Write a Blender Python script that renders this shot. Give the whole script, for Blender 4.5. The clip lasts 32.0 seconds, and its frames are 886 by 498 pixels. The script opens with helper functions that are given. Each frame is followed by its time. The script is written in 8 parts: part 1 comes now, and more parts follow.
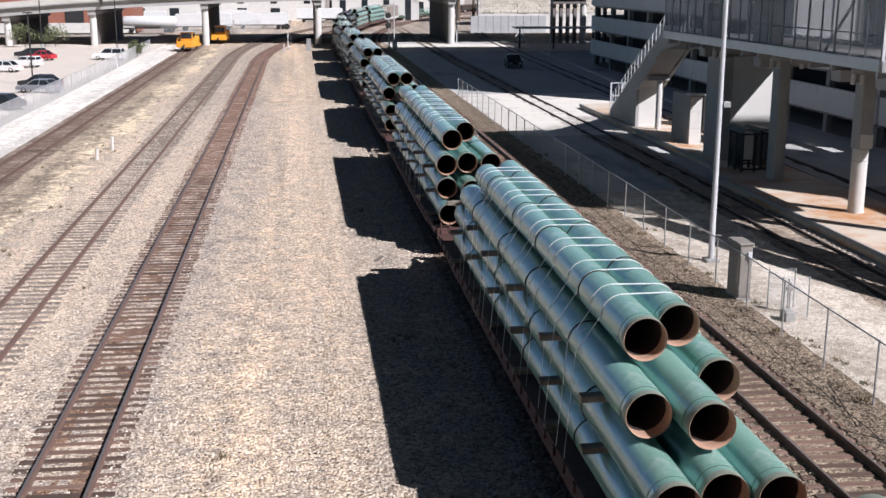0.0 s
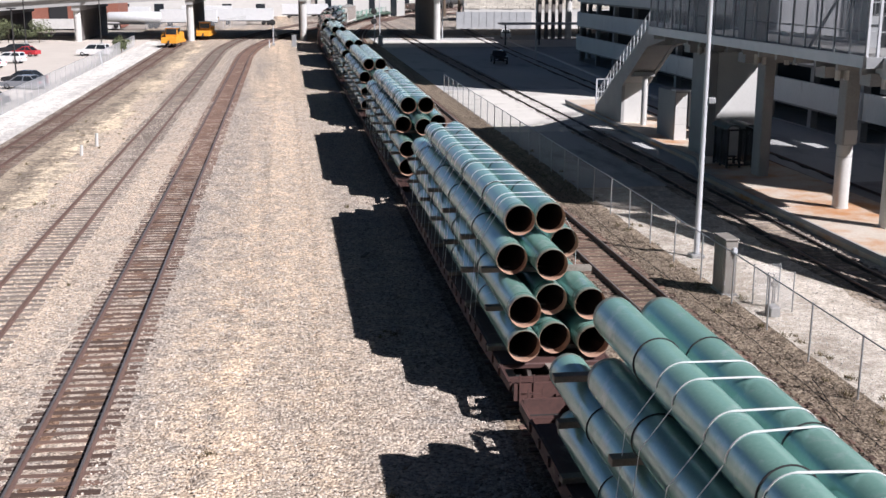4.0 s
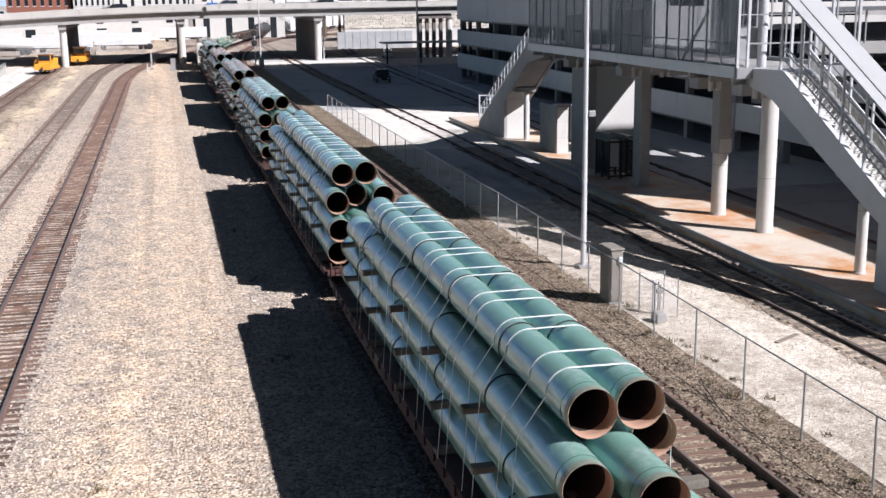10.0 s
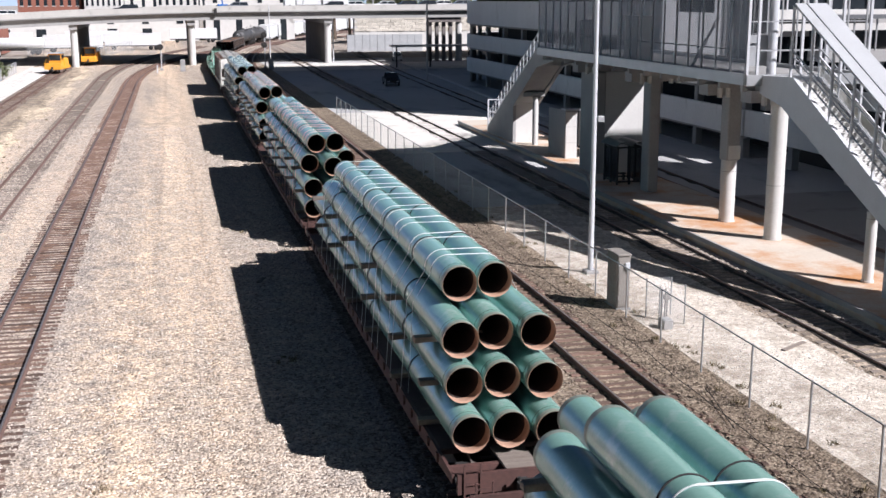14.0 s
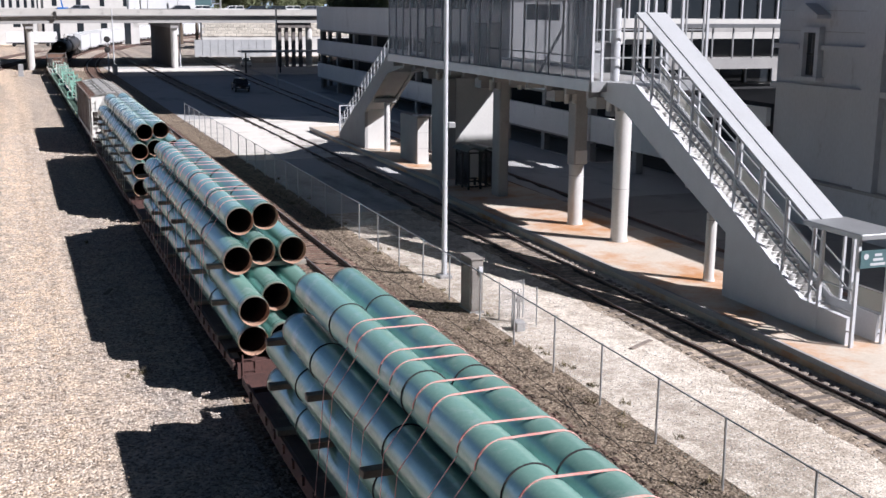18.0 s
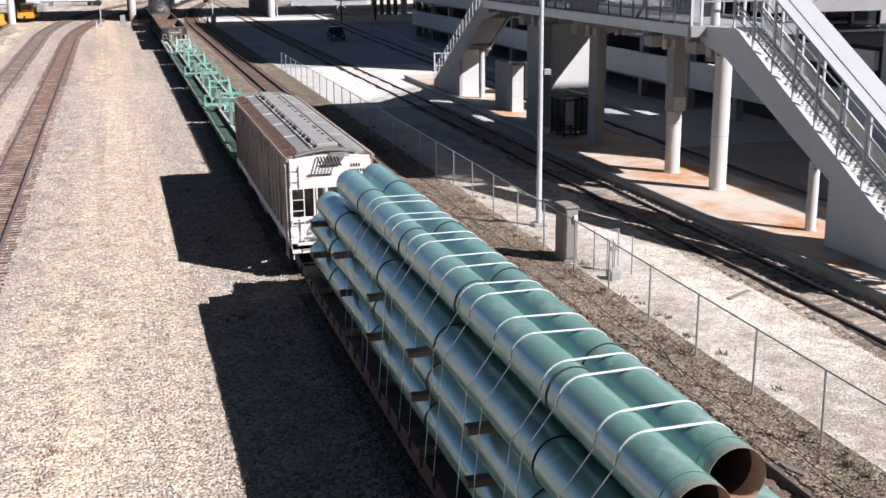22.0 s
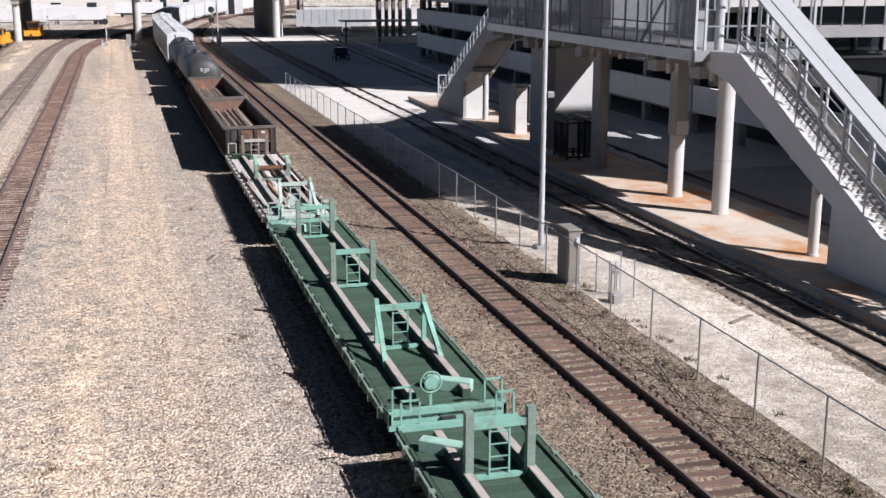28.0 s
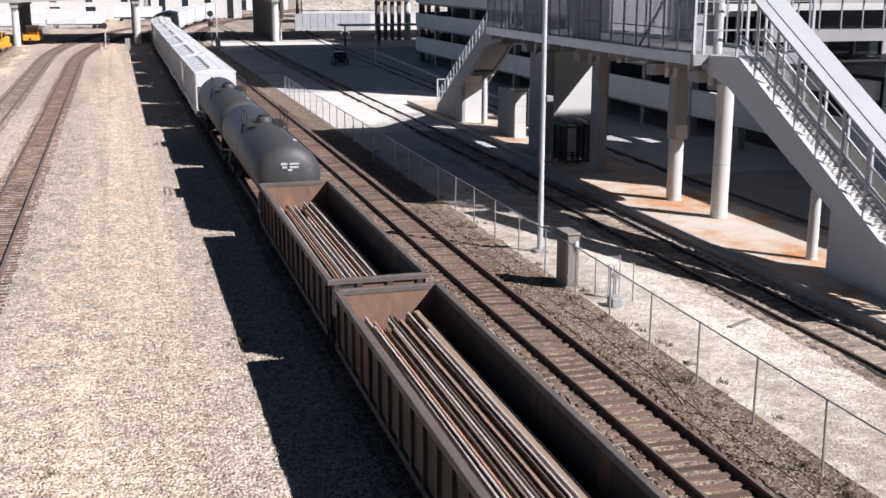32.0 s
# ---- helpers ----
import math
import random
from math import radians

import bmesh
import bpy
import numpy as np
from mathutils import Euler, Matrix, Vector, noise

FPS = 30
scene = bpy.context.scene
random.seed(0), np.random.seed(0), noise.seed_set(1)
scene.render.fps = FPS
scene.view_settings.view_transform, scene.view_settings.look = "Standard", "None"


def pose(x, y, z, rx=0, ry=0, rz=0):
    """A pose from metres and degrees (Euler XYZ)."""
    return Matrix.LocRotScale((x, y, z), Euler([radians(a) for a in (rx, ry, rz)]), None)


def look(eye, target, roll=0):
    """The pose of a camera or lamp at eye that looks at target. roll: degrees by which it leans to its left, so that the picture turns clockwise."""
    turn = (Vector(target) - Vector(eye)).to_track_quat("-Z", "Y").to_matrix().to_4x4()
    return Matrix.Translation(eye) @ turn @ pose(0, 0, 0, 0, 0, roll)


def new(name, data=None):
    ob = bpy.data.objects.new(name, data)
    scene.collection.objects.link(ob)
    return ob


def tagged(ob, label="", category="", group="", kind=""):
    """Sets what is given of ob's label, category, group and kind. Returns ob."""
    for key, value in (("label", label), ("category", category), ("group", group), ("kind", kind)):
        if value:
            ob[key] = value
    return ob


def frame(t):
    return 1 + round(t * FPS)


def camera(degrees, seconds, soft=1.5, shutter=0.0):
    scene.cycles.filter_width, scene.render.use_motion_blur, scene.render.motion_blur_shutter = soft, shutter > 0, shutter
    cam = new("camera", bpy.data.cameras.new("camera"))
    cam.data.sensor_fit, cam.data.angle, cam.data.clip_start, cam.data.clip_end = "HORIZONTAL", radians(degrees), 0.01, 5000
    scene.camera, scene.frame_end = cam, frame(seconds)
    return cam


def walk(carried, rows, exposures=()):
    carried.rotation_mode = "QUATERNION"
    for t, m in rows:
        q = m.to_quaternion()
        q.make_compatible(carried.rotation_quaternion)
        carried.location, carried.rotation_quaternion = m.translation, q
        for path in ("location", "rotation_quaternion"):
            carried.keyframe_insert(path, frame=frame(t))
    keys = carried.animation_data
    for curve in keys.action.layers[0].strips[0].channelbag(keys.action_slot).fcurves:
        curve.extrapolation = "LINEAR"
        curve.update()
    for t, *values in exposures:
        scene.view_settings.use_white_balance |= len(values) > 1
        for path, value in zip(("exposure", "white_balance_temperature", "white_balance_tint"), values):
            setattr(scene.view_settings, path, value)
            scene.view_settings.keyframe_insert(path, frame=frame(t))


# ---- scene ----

# ---- camera: held by hand on a footbridge, turning only ----
EYE = Vector((0, 0, 11.566))
TURNS = [  # seconds, yaw, pitch, roll
    (0, -7.18, -13.39, 0.16),
    (0.5, -7.18, -13.36, 0.18),
    (1, -7.27, -13.47, 0.07),
    (1.5, -7.37, -13.63, 0.12),
    (2, -7.41, -13.66, 0.15),
    (2.5, -7.42, -13.65, 0.14),
    (3, -7.54, -13.66, 0.27),
    (3.5, -7.64, -13.63, 0.20),
    (5.5, -8.79, -13.48, 0.51),
    (6, -8.91, -13.41, 0.37),
    (6.5, -8.97, -13.21, -0.29),
    (7, -9.01, -13.21, -0.72),
    (7.5, -9.68, -13.30, -0.17),
    (8, -11.93, -12.88, -0.02),
    (8.5, -12.41, -13.39, 0.09),
    (9, -12.27, -13.27, 0.18),
    (9.5, -13.04, -12.74, -0.48),
    (10, -13.64, -12.67, -0.72),
    (10.5, -14.28, -12.67, -0.46),
    (11, -14.34, -12.73, -0.39),
    (11.5, -13.90, -12.71, -0.36),
    (12, -13.68, -12.64, -0.37),
    (12.5, -13.61, -12.50, -0.34),
    (13, -13.51, -12.55, -0.19),
    (13.5, -13.25, -12.61, -0.13),
    (15.5, -15.06, -11.23, -0.58),
    (16, -20.69, -10.68, 0.32),
    (16.5, -23.29, -10.77, 0.80),
    (17, -24.87, -11.02, 1.13),
    (17.5, -24.19, -11.16, 0.85),
    (18, -20.83, -12.16, 0.49),
    (18.5, -18.62, -14.13, -0.27),
    (19, -17.61, -15.17, -0.51),
    (19.5, -17.09, -15.67, -0.30),
    (20, -16.22, -15.48, -0.37),
    (20.5, -15.65, -15.28, -0.64),
    (21, -15.48, -15.25, -0.35),
    (21.5, -15.64, -15.03, -0.56),
    (22, -15.92, -14.78, -0.47),
    (22.5, -15.99, -14.38, -0.49),
    (23, -15.85, -14.12, -0.25),
    (23.5, -15.63, -13.91, -0.39),
    (24, -15.64, -14.03, -0.06),
    (24.5, -15.74, -14.05, -0.22),
    (25, -15.84, -14.03, -0.45),
    (25.5, -16.00, -14.10, -0.37),
    (27.5, -15.76, -13.83, -0.16),
    (28, -15.81, -13.70, 0.09),
    (28.5, -15.79, -13.48, -0.09),
    (29, -15.81, -13.44, 0.09),
    (29.5, -15.73, -13.44, 0.13),
    (30, -15.65, -13.50, 0.21),
    (30.5, -15.64, -13.57, 0.07),
    (31, -15.73, -13.54, 0.11),
    (31.5, -15.82, -13.50, 0.10),
    (32, -15.86, -13.50, 0.08),
]


def view(yaw, pitch, roll):
    a, b = radians(yaw), radians(pitch)
    ahead = Vector((-math.sin(a) * math.cos(b), math.cos(a) * math.cos(b), math.sin(b)))
    return look(EYE, EYE + ahead, roll)


cam = camera(42.81, 32.0)
walk(cam, [(t, view(yaw, pitch, roll)) for t, yaw, pitch, roll in TURNS], [(0, 0.42, 6050, 17), (7, 0.46, 6050, 17), (9, 0.56, 6050, 17), (12, 0.62, 6050, 17), (16, 0.58, 6000, 17), (18, 0.56, 6000, 17), (19.5, 0.68, 6050, 17), (21, 0.68, 6050, 17), (23, 0.52, 6050, 17), (25, 0.46, 6050, 17), (29, 0.43, 6050, 17), (31, 0.48, 6050, 17), (32, 0.56, 6050, 17)])

# ---- light: clear late-summer day, sun high behind and to one side ----
world = bpy.data.worlds.new("sky")
scene.world = world
world.use_nodes = True
wn = world.node_tree
wn.nodes.clear()
sky = wn.nodes.new("ShaderNodeTexSky")
sky.sky_type = "NISHITA"
sky.sun_disc = False
sky.sun_elevation = radians(40)
sky.sun_rotation = radians(135)
sky.dust_density = 0.6
sky.ozone_density = 3.0
bg = wn.nodes.new("ShaderNodeBackground")
bg.inputs["Strength"].default_value = 0.0105
wout = wn.nodes.new("ShaderNodeOutputWorld")
wn.links.new(sky.outputs[0], bg.inputs[0])
wn.links.new(bg.outputs[0], wout.inputs[0])

SUN_WAY = Vector((-0.84, 0.86, -1.0))
sun = new("sun", bpy.data.lights.new("sun", "SUN"))
sun.data.energy = 5.5
sun.data.angle = radians(0.53)
sun.data.color = (1.0, 0.965, 0.915)
sun.matrix_basis = look((40, -40, 60), Vector((40, -40, 60)) + SUN_WAY)

# ---- materials ----
def mat(name, a, b=None, rough=0.8, metal=0.0, grain=20.0, patch=1.5, bump=0.25, dist=0.01, dirt=None, dirt_amount=0.0,
        stretch=(1, 1, 1), vary=0.0, spec=0.5, island=False, dirt_scale=0.6):
    """Two-scale procedural surface: fine grain a-b, larger patches, optional dirt and a shift from piece to piece."""
    m = bpy.data.materials.new(name)
    m.use_nodes = True
    nt = m.node_tree
    n, l = nt.nodes, nt.links
    p = n["Principled BSDF"]
    b = b or tuple(c * 0.8 for c in a)
    tc = n.new("ShaderNodeTexCoord")
    mp = n.new("ShaderNodeMapping")
    mp.inputs["Scale"].default_value = stretch
    l.new(tc.outputs["Object"], mp.inputs[0])
    fine = n.new("ShaderNodeTexNoise")
    fine.inputs["Scale"].default_value = grain
    fine.inputs["Detail"].default_value = 6
    fine.inputs["Roughness"].default_value = 0.65
    l.new(mp.outputs[0], fine.inputs["Vector"])
    big = n.new("ShaderNodeTexNoise")
    big.inputs["Scale"].default_value = patch
    big.inputs["Detail"].default_value = 4
    l.new(mp.outputs[0], big.inputs["Vector"])
    s = n.new("ShaderNodeMath")
    s.operation = "MULTIPLY_ADD"
    l.new(fine.outputs["Fac"], s.inputs[0])
    s.inputs[1].default_value = 1.3
    l.new(big.outputs["Fac"], s.inputs[2])
    r = n.new("ShaderNodeMapRange")
    r.inputs["From Min"].default_value, r.inputs["From Max"].default_value = 0.8, 1.5
    l.new(s.outputs[0], r.inputs["Value"])
    mix = n.new("ShaderNodeMix")
    mix.data_type = "RGBA"
    mix.inputs["A"].default_value, mix.inputs["B"].default_value = (*a, 1), (*b, 1)
    l.new(r.outputs[0], mix.inputs["Factor"])
    col = mix.outputs["Result"]
    if dirt:
        dn = n.new("ShaderNodeTexNoise")
        dn.inputs["Scale"].default_value = dirt_scale
        dn.inputs["Detail"].default_value = 8
        dn.inputs["Roughness"].default_value = 0.7
        l.new(mp.outputs[0], dn.inputs["Vector"])
        dr = n.new("ShaderNodeMapRange")
        dr.inputs["From Min"].default_value = 0.68 - 0.35 * dirt_amount
        dr.inputs["From Max"].default_value = 0.78 - 0.2 * dirt_amount
        l.new(dn.outputs["Fac"], dr.inputs["Value"])
        dm = n.new("ShaderNodeMix")
        dm.data_type = "RGBA"
        l.new(dr.outputs[0], dm.inputs["Factor"])
        l.new(col, dm.inputs["A"])
        dm.inputs["B"].default_value = (*dirt, 1)
        col = dm.outputs["Result"]
    if vary:
        if island:
            rnd = n.new("ShaderNodeNewGeometry").outputs["Random Per Island"]
        else:
            rnd = n.new("ShaderNodeObjectInfo").outputs["Random"]
        vr = n.new("ShaderNodeMapRange")
        vr.inputs["To Min"].default_value, vr.inputs["To Max"].default_value = 1 - vary, 1 + vary
        l.new(rnd, vr.inputs["Value"])
        hs = n.new("ShaderNodeHueSaturation")
        l.new(vr.outputs[0], hs.inputs["Value"])
        l.new(col, hs.inputs["Color"])
        col = hs.outputs[0]
    l.new(col, p.inputs["Base Color"])
    p.inputs["Roughness"].default_value = rough
    p.inputs["Metallic"].default_value = metal
    p.inputs["Specular IOR Level"].default_value = spec
    if bump:
        bp = n.new("ShaderNodeBump")
        bp.inputs["Strength"].default_value = bump
        bp.inputs["Distance"].default_value = dist
        l.new(fine.outputs["Fac"], bp.inputs["Height"])
        l.new(bp.outputs[0], p.inputs["Normal"])
    return m


def gravel(name, light, mid, dark, size=9.0, lane=(0.55, 0.03), lane_tint=(1.12, 1.1, 1.06), rough=0.95, spread=0.55, bump=0.8, worn=(0.72, 0.71, 0.70), bands=()):
    """Loose stones: cells of several tones with dark gaps, over long worn lanes along y."""
    m = bpy.data.materials.new(name)
    m.use_nodes = True
    nt = m.node_tree
    n, l = nt.nodes, nt.links
    p = n["Principled BSDF"]
    tc = n.new("ShaderNodeTexCoord")
    warp = n.new("ShaderNodeTexNoise")
    warp.inputs["Scale"].default_value = 4.0
    l.new(tc.outputs["Object"], warp.inputs["Vector"])
    off = n.new("ShaderNodeVectorMath")
    off.operation = "MULTIPLY_ADD"
    l.new(warp.outputs["Color"], off.inputs[0])
    off.inputs[1].default_value = (0.12, 0.12, 0.0)
    l.new(tc.outputs["Object"], off.inputs[2])
    cell = n.new("ShaderNodeTexVoronoi")
    cell.inputs["Scale"].default_value = size
    l.new(off.outputs[0], cell.inputs["Vector"])
    small = n.new("ShaderNodeTexVoronoi")
    small.inputs["Scale"].default_value = size * 2.3
    l.new(off.outputs[0], small.inputs["Vector"])
    tone = n.new("ShaderNodeSeparateColor")
    l.new(cell.outputs["Color"], tone.inputs[0])
    tone2 = n.new("ShaderNodeSeparateColor")
    l.new(small.outputs["Color"], tone2.inputs[0])
    add = n.new("ShaderNodeMath")
    add.operation = "MULTIPLY_ADD"
    l.new(tone.outputs[0], add.inputs[0])
    add.inputs[1].default_value = 0.6
    half = n.new("ShaderNodeMath")
    half.operation = "MULTIPLY"
    half.inputs[1].default_value = 0.4
    l.new(tone2.outputs[1], half.inputs[0])
    l.new(half.outputs[0], add.inputs[2])
    ramp = n.new("ShaderNodeValToRGB")
    e = ramp.color_ramp.elements
    e[0].position, e[0].color = 0.08, (*dark, 1)
    e[1].position, e[1].color = 0.95, (*light, 1)
    k = ramp.color_ramp.elements.new(spread)
    k.color = (*mid, 1)
    l.new(add.outputs[0], ramp.inputs[0])
    # worn lanes and blotches
    mp = n.new("ShaderNodeMapping")
    mp.inputs["Scale"].default_value = (lane[0], lane[1], 1)
    l.new(tc.outputs["Object"], mp.inputs[0])
    ln = n.new("ShaderNodeTexNoise")
    ln.inputs["Scale"].default_value = 1.0
    ln.inputs["Detail"].default_value = 5
    ln.inputs["Roughness"].default_value = 0.6
    l.new(mp.outputs[0], ln.inputs["Vector"])
    blot = n.new("ShaderNodeTexNoise")
    blot.inputs["Scale"].default_value = 0.8
    blot.inputs["Detail"].default_value = 8
    blot.inputs["Roughness"].default_value = 0.7
    l.new(tc.outputs["Object"], blot.inputs["Vector"])
    fleck = n.new("ShaderNodeTexNoise")
    fleck.inputs["Scale"].default_value = 2.4
    fleck.inputs["Detail"].default_value = 4
    fleck.inputs["Roughness"].default_value = 0.75
    l.new(tc.outputs["Object"], fleck.inputs["Vector"])
    fadd = n.new("ShaderNodeMath")
    fadd.operation = "MULTIPLY_ADD"
    l.new(fleck.outputs["Fac"], fadd.inputs[0])
    fadd.inputs[1].default_value = 0.9
    l.new(ln.outputs["Fac"], fadd.inputs[2])
    both = n.new("ShaderNodeMath")
    both.operation = "ADD"
    l.new(fadd.outputs[0], both.inputs[0])
    l.new(blot.outputs["Fac"], both.inputs[1])
    rng = n.new("ShaderNodeMapRange")
    rng.inputs["From Min"].default_value, rng.inputs["From Max"].default_value = 1.28, 1.62
    l.new(both.outputs[0], rng.inputs["Value"])
    tint = n.new("ShaderNodeMix")
    tint.data_type = "RGBA"
    tint.inputs["A"].default_value = (*worn, 1)
    tint.inputs["B"].default_value = (*lane_tint, 1)
    l.new(rng.outputs[0], tint.inputs["Factor"])
    mul = n.new("ShaderNodeMix")
    mul.data_type = "RGBA"
    mul.blend_type = "MULTIPLY"
    mul.inputs["Factor"].default_value = 1.0
    l.new(ramp.outputs[0], mul.inputs["A"])
    l.new(tint.outputs["Result"], mul.inputs["B"])
    col = mul.outputs["Result"]
    if bands:  # long stripes of sandier and greyer stone beside the tracks
        sep = n.new("ShaderNodeSeparateXYZ")
        l.new(tc.outputs["Object"], sep.inputs[0])
        wob = n.new("ShaderNodeMath")
        wob.operation = "MULTIPLY_ADD"
        l.new(both.outputs[0], wob.inputs[0])
        wob.inputs[1].default_value = 3.2
        l.new(sep.outputs["X"], wob.inputs[2])
        x0, x1 = bands[0][0], bands[-1][0]
        pos = n.new("ShaderNodeMapRange")
        pos.inputs["From Min"].default_value, pos.inputs["From Max"].default_value = x0 + 4.64, x1 + 4.64
        l.new(wob.outputs[0], pos.inputs["Value"])
        br = n.new("ShaderNodeValToRGB")
        be = br.color_ramp.elements
        be[0].position, be[0].color = 0.0, (*bands[0][1], 1)
        be[1].position, be[1].color = 1.0, (*bands[-1][1], 1)
        for x, c in bands[1:-1]:
            be.new((x - x0) / (x1 - x0)).color = (*c, 1)
        l.new(pos.outputs[0], br.inputs[0])
        bm2 = n.new("ShaderNodeMix")
        bm2.data_type = "RGBA"
        bm2.blend_type = "MULTIPLY"
        bm2.inputs["Factor"].default_value = 1.0
        l.new(col, bm2.inputs["A"])
        l.new(br.outputs[0], bm2.inputs["B"])
        col = bm2.outputs["Result"]
    l.new(col, p.inputs["Base Color"])
    p.inputs["Roughness"].default_value = rough
    p.inputs["Specular IOR Level"].default_value = 0.2
    bp = n.new("ShaderNodeBump")
    bp.inputs["Strength"].default_value = bump
    bp.inputs["Distance"].default_value = 0.06
    bp.invert = True
    l.new(cell.outputs["Distance"], bp.inputs["Height"])
    l.new(bp.outputs[0], p.inputs["Normal"])
    return m


M_GRAVEL = gravel("pale_gravel", (0.90, 0.815, 0.715), (0.575, 0.505, 0.435), (0.17, 0.14, 0.118), size=10.5, lane=(0.4, 0.02), lane_tint=(1.22, 1.12, 1.0), worn=(0.74, 0.73, 0.72), bump=1.0,
                  bands=((-14.2, (0.95, 0.94, 0.92)), (-8.6, (0.92, 0.92, 0.92)), (-4.2, (0.80, 0.81, 0.83)), (-2.6, (0.90, 0.885, 0.86)), (-1.4, (1.10, 1.045, 0.97)), (-0.3, (1.12, 1.07, 1.0)), (1.2, (1.0, 0.96, 0.905)), (2.8, (0.84, 0.845, 0.85)), (5.6, (0.70, 0.71, 0.73))))
M_BALLAST = gravel("brown_ballast", (0.46, 0.385, 0.30), (0.25, 0.197, 0.148), (0.085, 0.066, 0.05), size=10.5, spread=0.5, bump=0.8, worn=(0.66, 0.64, 0.62))
M_GRAVELW = gravel("white_gravel", (0.81, 0.755, 0.69), (0.63, 0.575, 0.51), (0.40, 0.36, 0.315), size=12, lane=(0.3, 0.15), worn=(0.66, 0.62, 0.565), bump=0.5)
M_STRIP = gravel("bright_strip_gravel", (0.90, 0.88, 0.85), (0.80, 0.77, 0.73), (0.50, 0.47, 0.43), size=6)
M_SAND = gravel("dry_sandy_verge", (0.68, 0.60, 0.49), (0.46, 0.40, 0.33), (0.22, 0.18, 0.14), size=6, lane=(0.5, 0.08), lane_tint=(1.5, 1.46, 1.38), worn=(0.78, 0.77, 0.77),
                bands=((-17.0, (0.60, 0.58, 0.56)), (-15.9, (0.66, 0.635, 0.61)), (-15.1, (0.80, 0.77, 0.73)), (-14.4, (1.16, 1.13, 1.06)), (-13.2, (1.2, 1.16, 1.07)), (-12.5, (0.9, 0.88, 0.85))))
M_SPURBED = gravel("dirty_spur_bed", (0.46, 0.40, 0.34), (0.30, 0.25, 0.21), (0.14, 0.115, 0.095), size=8, lane=(0.6, 0.2), worn=(0.5, 0.46, 0.43))
M_DIRT = mat("grey_dirt", (0.36, 0.32, 0.27), (0.24, 0.21, 0.18), rough=0.95, grain=6, patch=0.3, bump=0.5, dist=0.03)
M_TIE = mat("weathered_tie_wood", (0.19, 0.12, 0.09), (0.075, 0.047, 0.036), rough=0.9, grain=30, patch=3, bump=0.6, stretch=(0.3, 3, 1), vary=0.45)
M_TIEG = mat("grey_tie_wood", (0.30, 0.255, 0.215), (0.15, 0.12, 0.10), rough=0.9, grain=30, patch=3, bump=0.6, stretch=(0.3, 3, 1), vary=0.35)
M_RAIL = mat("rusty_rail_side", (0.22, 0.14, 0.115), (0.13, 0.085, 0.07), rough=0.7, metal=0.3, grain=30, bump=0.2)
M_RAILTOP = mat("polished_rail_head", (0.36, 0.315, 0.29), (0.25, 0.21, 0.19), rough=0.45, metal=0.7, grain=20, stretch=(1, 0.05, 1), bump=0.05)
M_ASPHALT = mat("old_pale_pavement", (0.36, 0.34, 0.32), (0.25, 0.235, 0.22), rough=0.9, grain=25, patch=0.15, bump=0.4,
                dirt=(0.16, 0.15, 0.145), dirt_amount=0.4, dirt_scale=0.2)
# Yard tone kept low for its shade; paler slabs paint the sunlit stretches.
M_YARD = mat("bleached_yard_concrete", (0.50, 0.495, 0.49), (0.36, 0.355, 0.35), rough=0.9, grain=12, patch=0.12, bump=0.3, dirt=(0.20, 0.195, 0.19), dirt_amount=0.42, dirt_scale=0.16, stretch=(1, 0.4, 1))
M_LOT = mat("pale_lot_concrete", (0.64, 0.58, 0.51), (0.54, 0.48, 0.42), rough=0.9, grain=10, patch=0.2, bump=0.2, dirt=(0.33, 0.30, 0.26), dirt_amount=0.15)
M_CONC = mat("grey_concrete", (0.36, 0.355, 0.345), (0.28, 0.275, 0.27), rough=0.85, grain=12, patch=0.8, bump=0.15, dirt=(0.28, 0.26, 0.24), dirt_amount=0.2)
M_CONCW = mat("white_concrete", (0.60, 0.59, 0.565), (0.50, 0.49, 0.47), rough=0.85, grain=12, patch=0.8, bump=0.12, dirt=(0.45, 0.43, 0.40), dirt_amount=0.2)
M_SLAB = mat("stained_platform_concrete", (0.60, 0.53, 0.445), (0.50, 0.43, 0.35), rough=0.9, grain=8, patch=0.5, bump=0.15,
             dirt=(0.47, 0.225, 0.09), dirt_amount=0.66, dirt_scale=0.24)
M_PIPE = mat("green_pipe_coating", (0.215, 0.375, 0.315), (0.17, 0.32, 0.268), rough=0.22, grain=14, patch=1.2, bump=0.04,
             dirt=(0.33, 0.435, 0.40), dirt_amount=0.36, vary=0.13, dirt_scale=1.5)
for key, value in (("IOR", 2.5), ("Specular Tint", (0.6, 0.82, 1.0, 1))):  # blue specular tint stands in for the sky mirrored in glossy epoxy
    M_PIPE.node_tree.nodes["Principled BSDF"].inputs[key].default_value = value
# Mouth painted paler as if sunlit, bore near black for the shade inside.
M_MOUTH = mat("sun_paled_rusty_mouth", (0.45, 0.275, 0.19), (0.32, 0.195, 0.135), rough=0.85, grain=10, patch=1.5, bump=0.1)
M_PIPEIN = mat("shade_dark_rusty_bore", (0.035, 0.02, 0.016), (0.02, 0.012, 0.01), rough=0.9, grain=10, patch=1.0, bump=0.2)
M_PIPEEND = mat("bare_steel_pipe_end", (0.24, 0.28, 0.235), (0.17, 0.19, 0.155), rough=0.55, metal=0.2, grain=12, bump=0.1)
M_ROPE = mat("black_rope", (0.02, 0.02, 0.02), rough=0.9, bump=0)
M_STRAPW = mat("white_strap", (0.80, 0.82, 0.80), (0.62, 0.66, 0.64), rough=0.45, bump=0)
